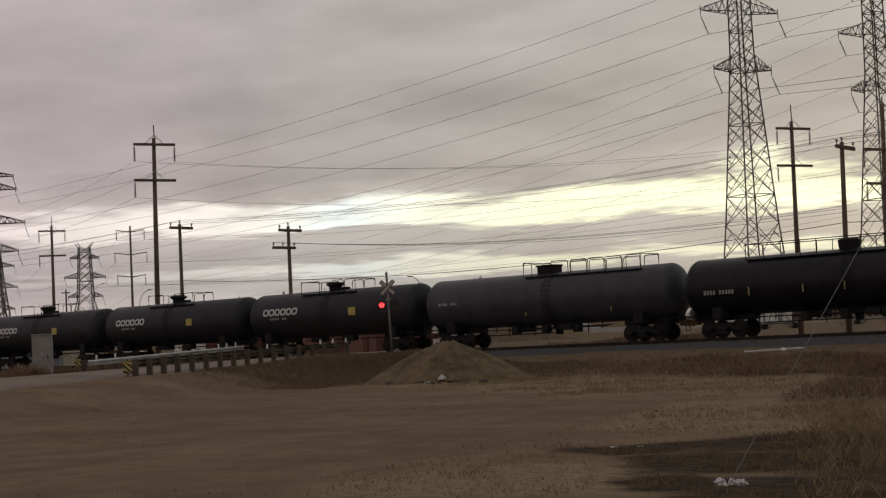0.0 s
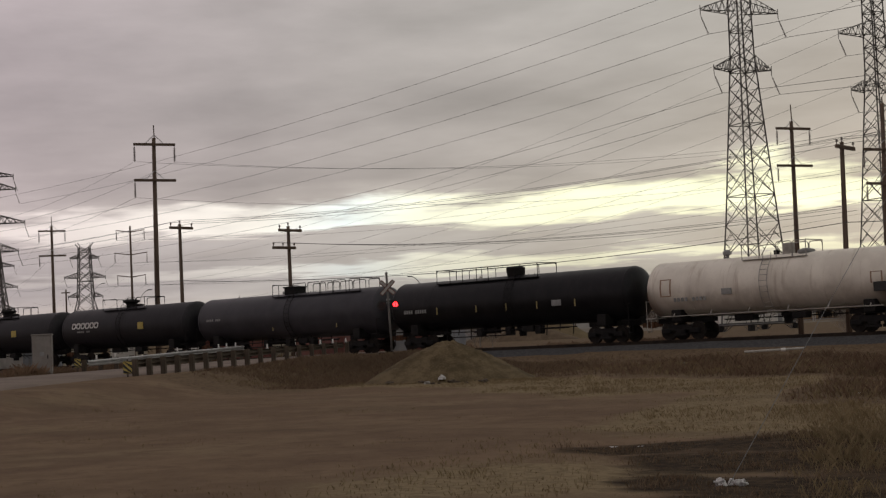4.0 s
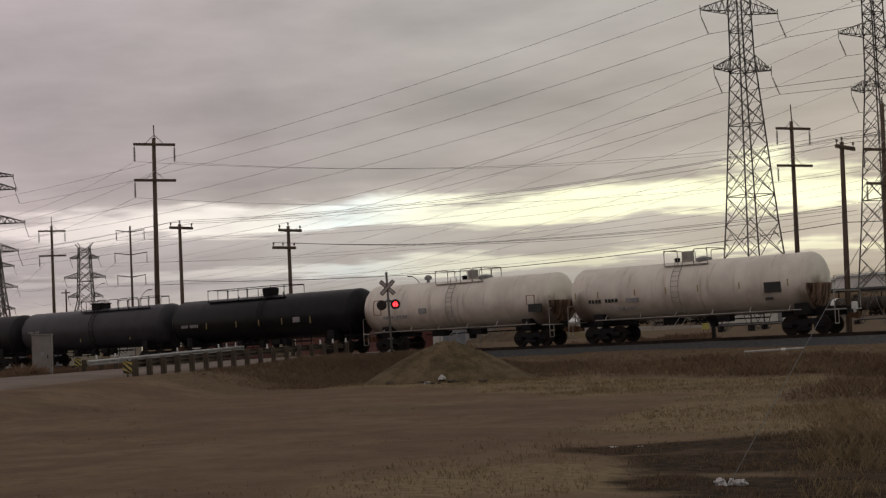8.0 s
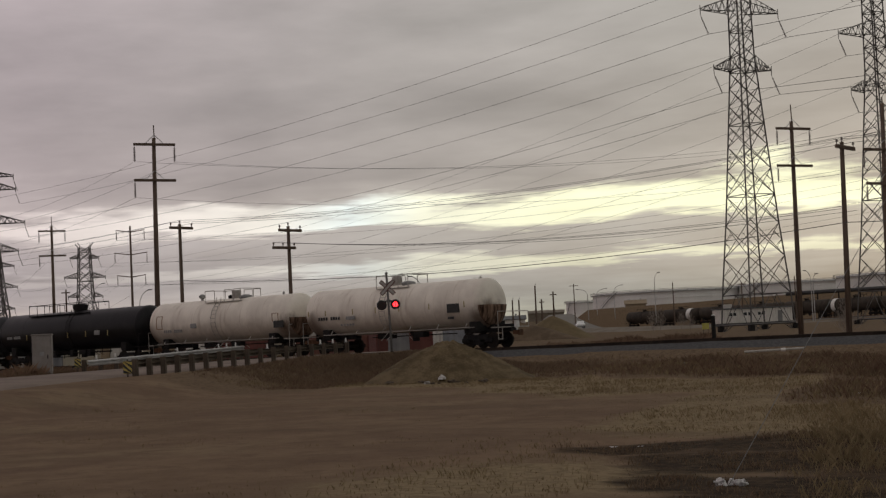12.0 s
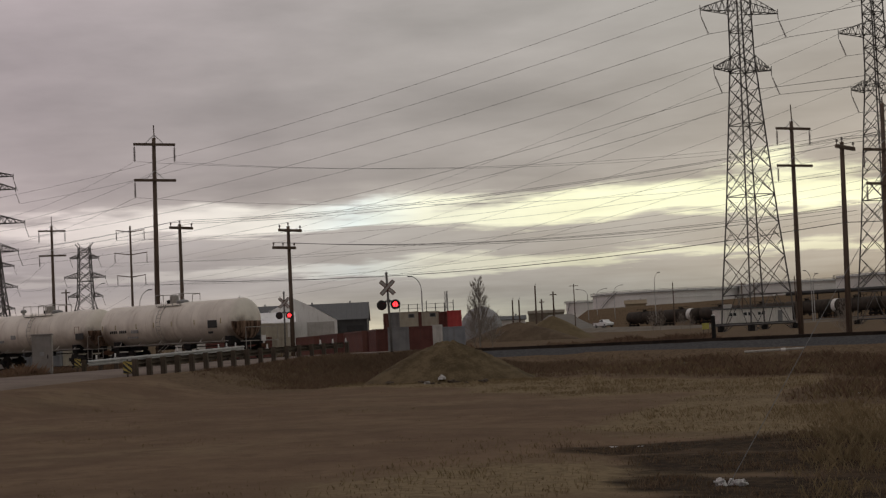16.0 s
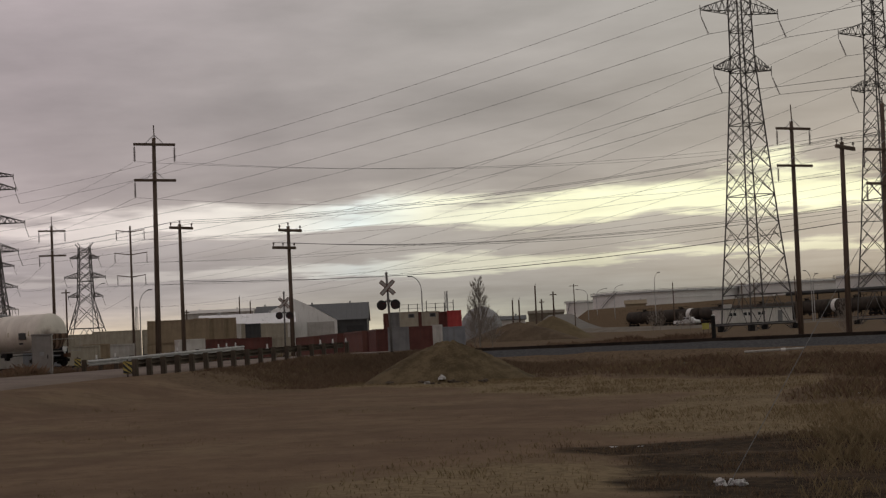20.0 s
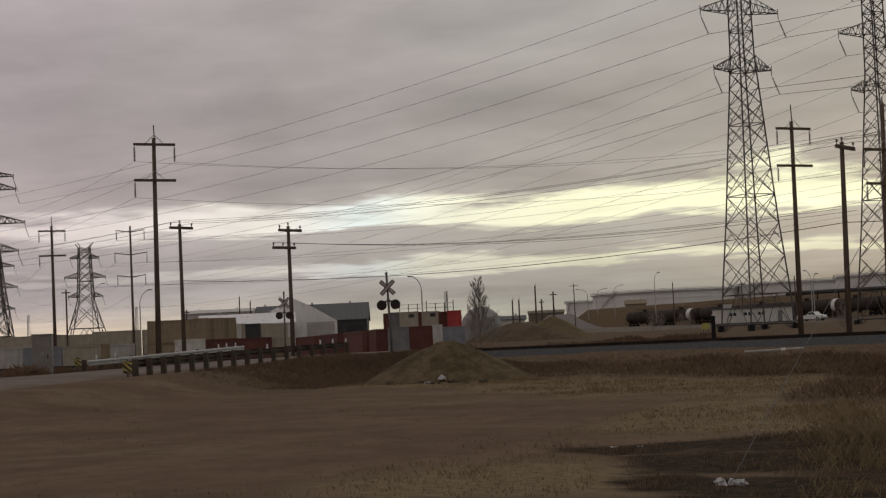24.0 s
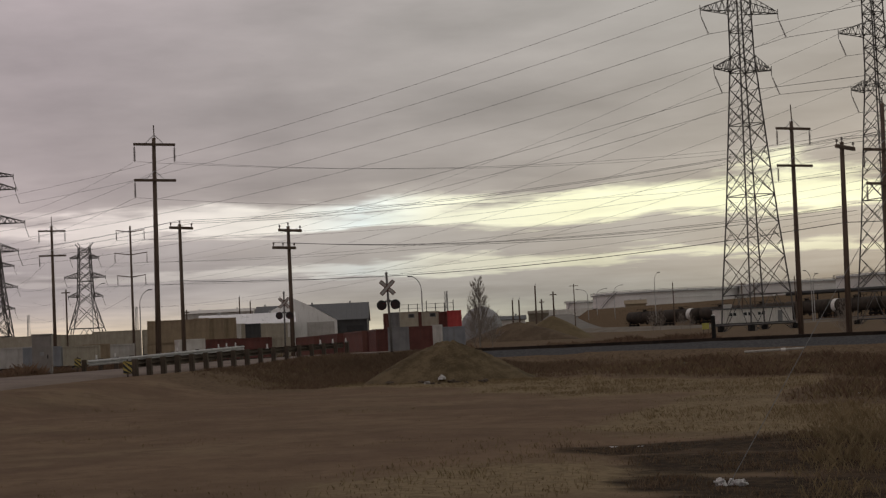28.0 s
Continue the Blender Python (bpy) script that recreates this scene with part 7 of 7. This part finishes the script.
def crumpled(name, label, x, y, size, seed, flat=0.5, z=0.0, mat=None):
    rnd = random.Random(seed)
    bm = bmesh.new()
    bmesh.ops.create_icosphere(bm, subdivisions=3, radius=1)
    for v in bm.verts:
        n = noise.noise(v.co * 1.6 + Vector((seed, 0, 0))) * 0.7 + noise.noise(v.co * 4 + Vector((0, seed, 0))) * 0.35
        v.co *= size * (1 + n)
        v.co.z = max(-0.02, v.co.z * flat + size * flat * 0.5)
    part_ob = part(name, bm, mat or PLASTIC)
    part_ob.matrix_basis = pose(x, y, ground_z(x, y) + z, rz=rnd.uniform(0, 360))
    return tagged(part_ob, label, "litter", "litter")


crumpled("plastic_bag", "crumpled white plastic bag lying in the grass", -8.08, 13.86, 0.062, 3, 0.75)
crumpled("plastic_bag", "crumpled white plastic bag lying in the grass", -7.9, 13.95, 0.066, 5, 0.65)
crumpled("plastic_bag", "small scrap of white plastic in the grass", -8.0, 13.95, 0.035, 8, 1.2)
crumpled("plastic_bucket", "white scrap at the foot of the soil heap", -36.2, 42.6, 0.12, 11, 0.8, 0.12)
crumpled("plastic_scrap", "flat white scrap lying on the dirt", -12.1, 17.9, 0.07, 13, 0.15)
crumpled("plastic_scrap", "flat white scrap lying on the dirt", -11.8, 18.1, 0.04, 15, 0.15)
crumpled("plastic_scrap", "small white scrap in the weeds", -13.7, 29.3, 0.05, 17, 0.8, 0.02)
crumpled("plastic_scrap", "small white scrap by the signal", -51.5, 57.6, 0.09, 19, 0.9, 0.1)
rnd = random.Random(5)
for k in range(10):
    x, y = MOUND[0] + 1.3 + rnd.uniform(-1.8, 2.8), MOUND[1] - 2.9 + rnd.uniform(-0.5, 0.6)
    crumpled("rubble_piece", "broken rubble piece at the foot of the heap", x, y, rnd.uniform(0.06, 0.16), 30 + k, 0.5, 0.0, CONCRETE if k == 4 else POST_WOOD)
ob = thing("pipe_section", "long white pipe lying in the weeds", "pipe", pose(-32.4, 61.3, 0.42, rz=30))
part("tube", tubes([((-1.5, 0, 0), (1.1, 0.1, 0.05))], 0.05, 10), GREYWHITE, ob)
part("collar", tubes([((0.1, 0, 0.025), (0.3, 0, 0.03))], 0.075, 10), WHITE_PAINT, ob)
for k in range(5):
    x = -40 + k * 1.05
    crumpled("concrete_rubble", "pale broken concrete in the weeds", x, 62.0 + 0.3 * (k % 2), 0.28, 60 + k, 0.5, 0.05, CONCRETE)
# yellow board beside the site cabin
ob = thing("notice_board", "plain yellow notice board on two posts", "sign", pose(-96.3, 163.8, ground_z(-96.3, 163.8), rz=30))
part("board", boxes(((-0.42, -0.03, 0.75), (0.42, 0.03, 1.5)), bevel=0.01), surface("notice_yellow", (0.35, 0.33, 0.07), (0.45, 0.42, 0.1), 3, 30, 0.6, bump=0.05), ob)
for s in (-0.3, 0.3):
    part("post", boxes(((s - 0.04, 0.032, -0.3), (s + 0.04, 0.09, 1.45))), POST_WOOD, ob)
# short dark posts by the track
for x, y, z, h, r in [(-53.3, 91.7, 0.5, 1.9, 0.16)]:
    ob = thing("marker_post", "short dark wooden post beside the track", "post", pose(x, y, z), "marker posts")
    bm = bmesh.new()
    tube(bm, (0, 0, -0.5), (0, 0, h), r, r * 0.9, 8)
    part("shaft", bm, STEEL_DARK, ob)
    part("cap", revolve([(0, h), (r * 0.95, h), (r * 0.6, h + 0.05), (0, h + 0.06)], 8), GALV, ob)


# ---- what moves ----
def motions():
    for x, car in CARS:
        walk(car, [(t, pose(x + train_shift(t), TRACK_Y, RAIL_Z)) for t in range(0, 29)])
        for ob in car.children:
            if ob.name.split(".")[0] == "wheelset":
                c = ob.location.copy()
                walk(ob, [(k / 10, pose(c.x, c.y, c.z, ry=math.degrees(train_shift(k / 10) / 0.47) % 360.0)) for k in range(0, 281)])
    # the cloud drifts
    walk(CLOUDS, [(0, pose(-20, 5, 0)), (28, pose(-20 + 26 * 0.765 - 30 * 0.644, 5 + 26 * 0.644 + 30 * 0.765, 0))])
    # lamps flash by turns until the train has cleared the crossing
    for sh, side, x, z in SHUTTERS:
        rows, k, t = [], 0, 0.45
        lit = side == 0
        shut, up = pose(x, -0.29, z), pose(x, -0.29, z, rz=86)
        rows.append((0.0, up if lit else shut))
        while t < 19.3:
            rows.append((t - 0.035, up if lit else shut))
            lit = not lit
            rows.append((t, up if lit else shut))
            t += 0.515
        rows += [(19.33, up if lit else shut), (19.367, shut), (28.0, shut)]
        walk(sh, rows)
    # the pickup on the service road
    d = (ROAD_B - ROAD_A)
    turn = math.degrees(math.atan2(d.y, d.x))
    rows = []
    for t, f in ((0, 1.95), (7, 1.3), (10, 1.05), (11.5, 0.93), (12.5, 0.82), (14.5, 0.5), (15.5, 0.18)):
        p, q = on_ramp(f), on_ramp(max(0, f - 0.1))
        rows.append((t, pose(p.x, p.y, p.z + 0.02, rz=math.degrees(math.atan2(q.y - p.y, q.x - p.x)))))
    for t, s in ((16.4, 13.2), (17, 16.6), (18, 21.8), (20, 34.8), (23.5, 62.2), (24.5, 70.0), (25, 75.0), (25.5, 79.5), (28, 102.0)):
        p = ROAD_A + d.normalized() * s
        rows.append((t, pose(p.x, p.y, service_z(s), rz=turn)))
    walk(PICKUP, rows)
    # the lorry sets off from behind the container stacks
    turn = math.degrees(math.atan2(FAR_WAY.y, FAR_WAY.x))
    rows = []
    for t, u in ((0, -43.5), (23.6, -43.5), (24.4, -40.0), (25.2, -29.8), (26.0, -19.5), (27.2, -1.7), (28.0, 10.2)):
        p = FAR_MID + FAR_WAY * u
        rows.append((t, pose(p.x, p.y, FAR_Z - 0.2, rz=turn)))
    walk(LORRY, rows)


motions()
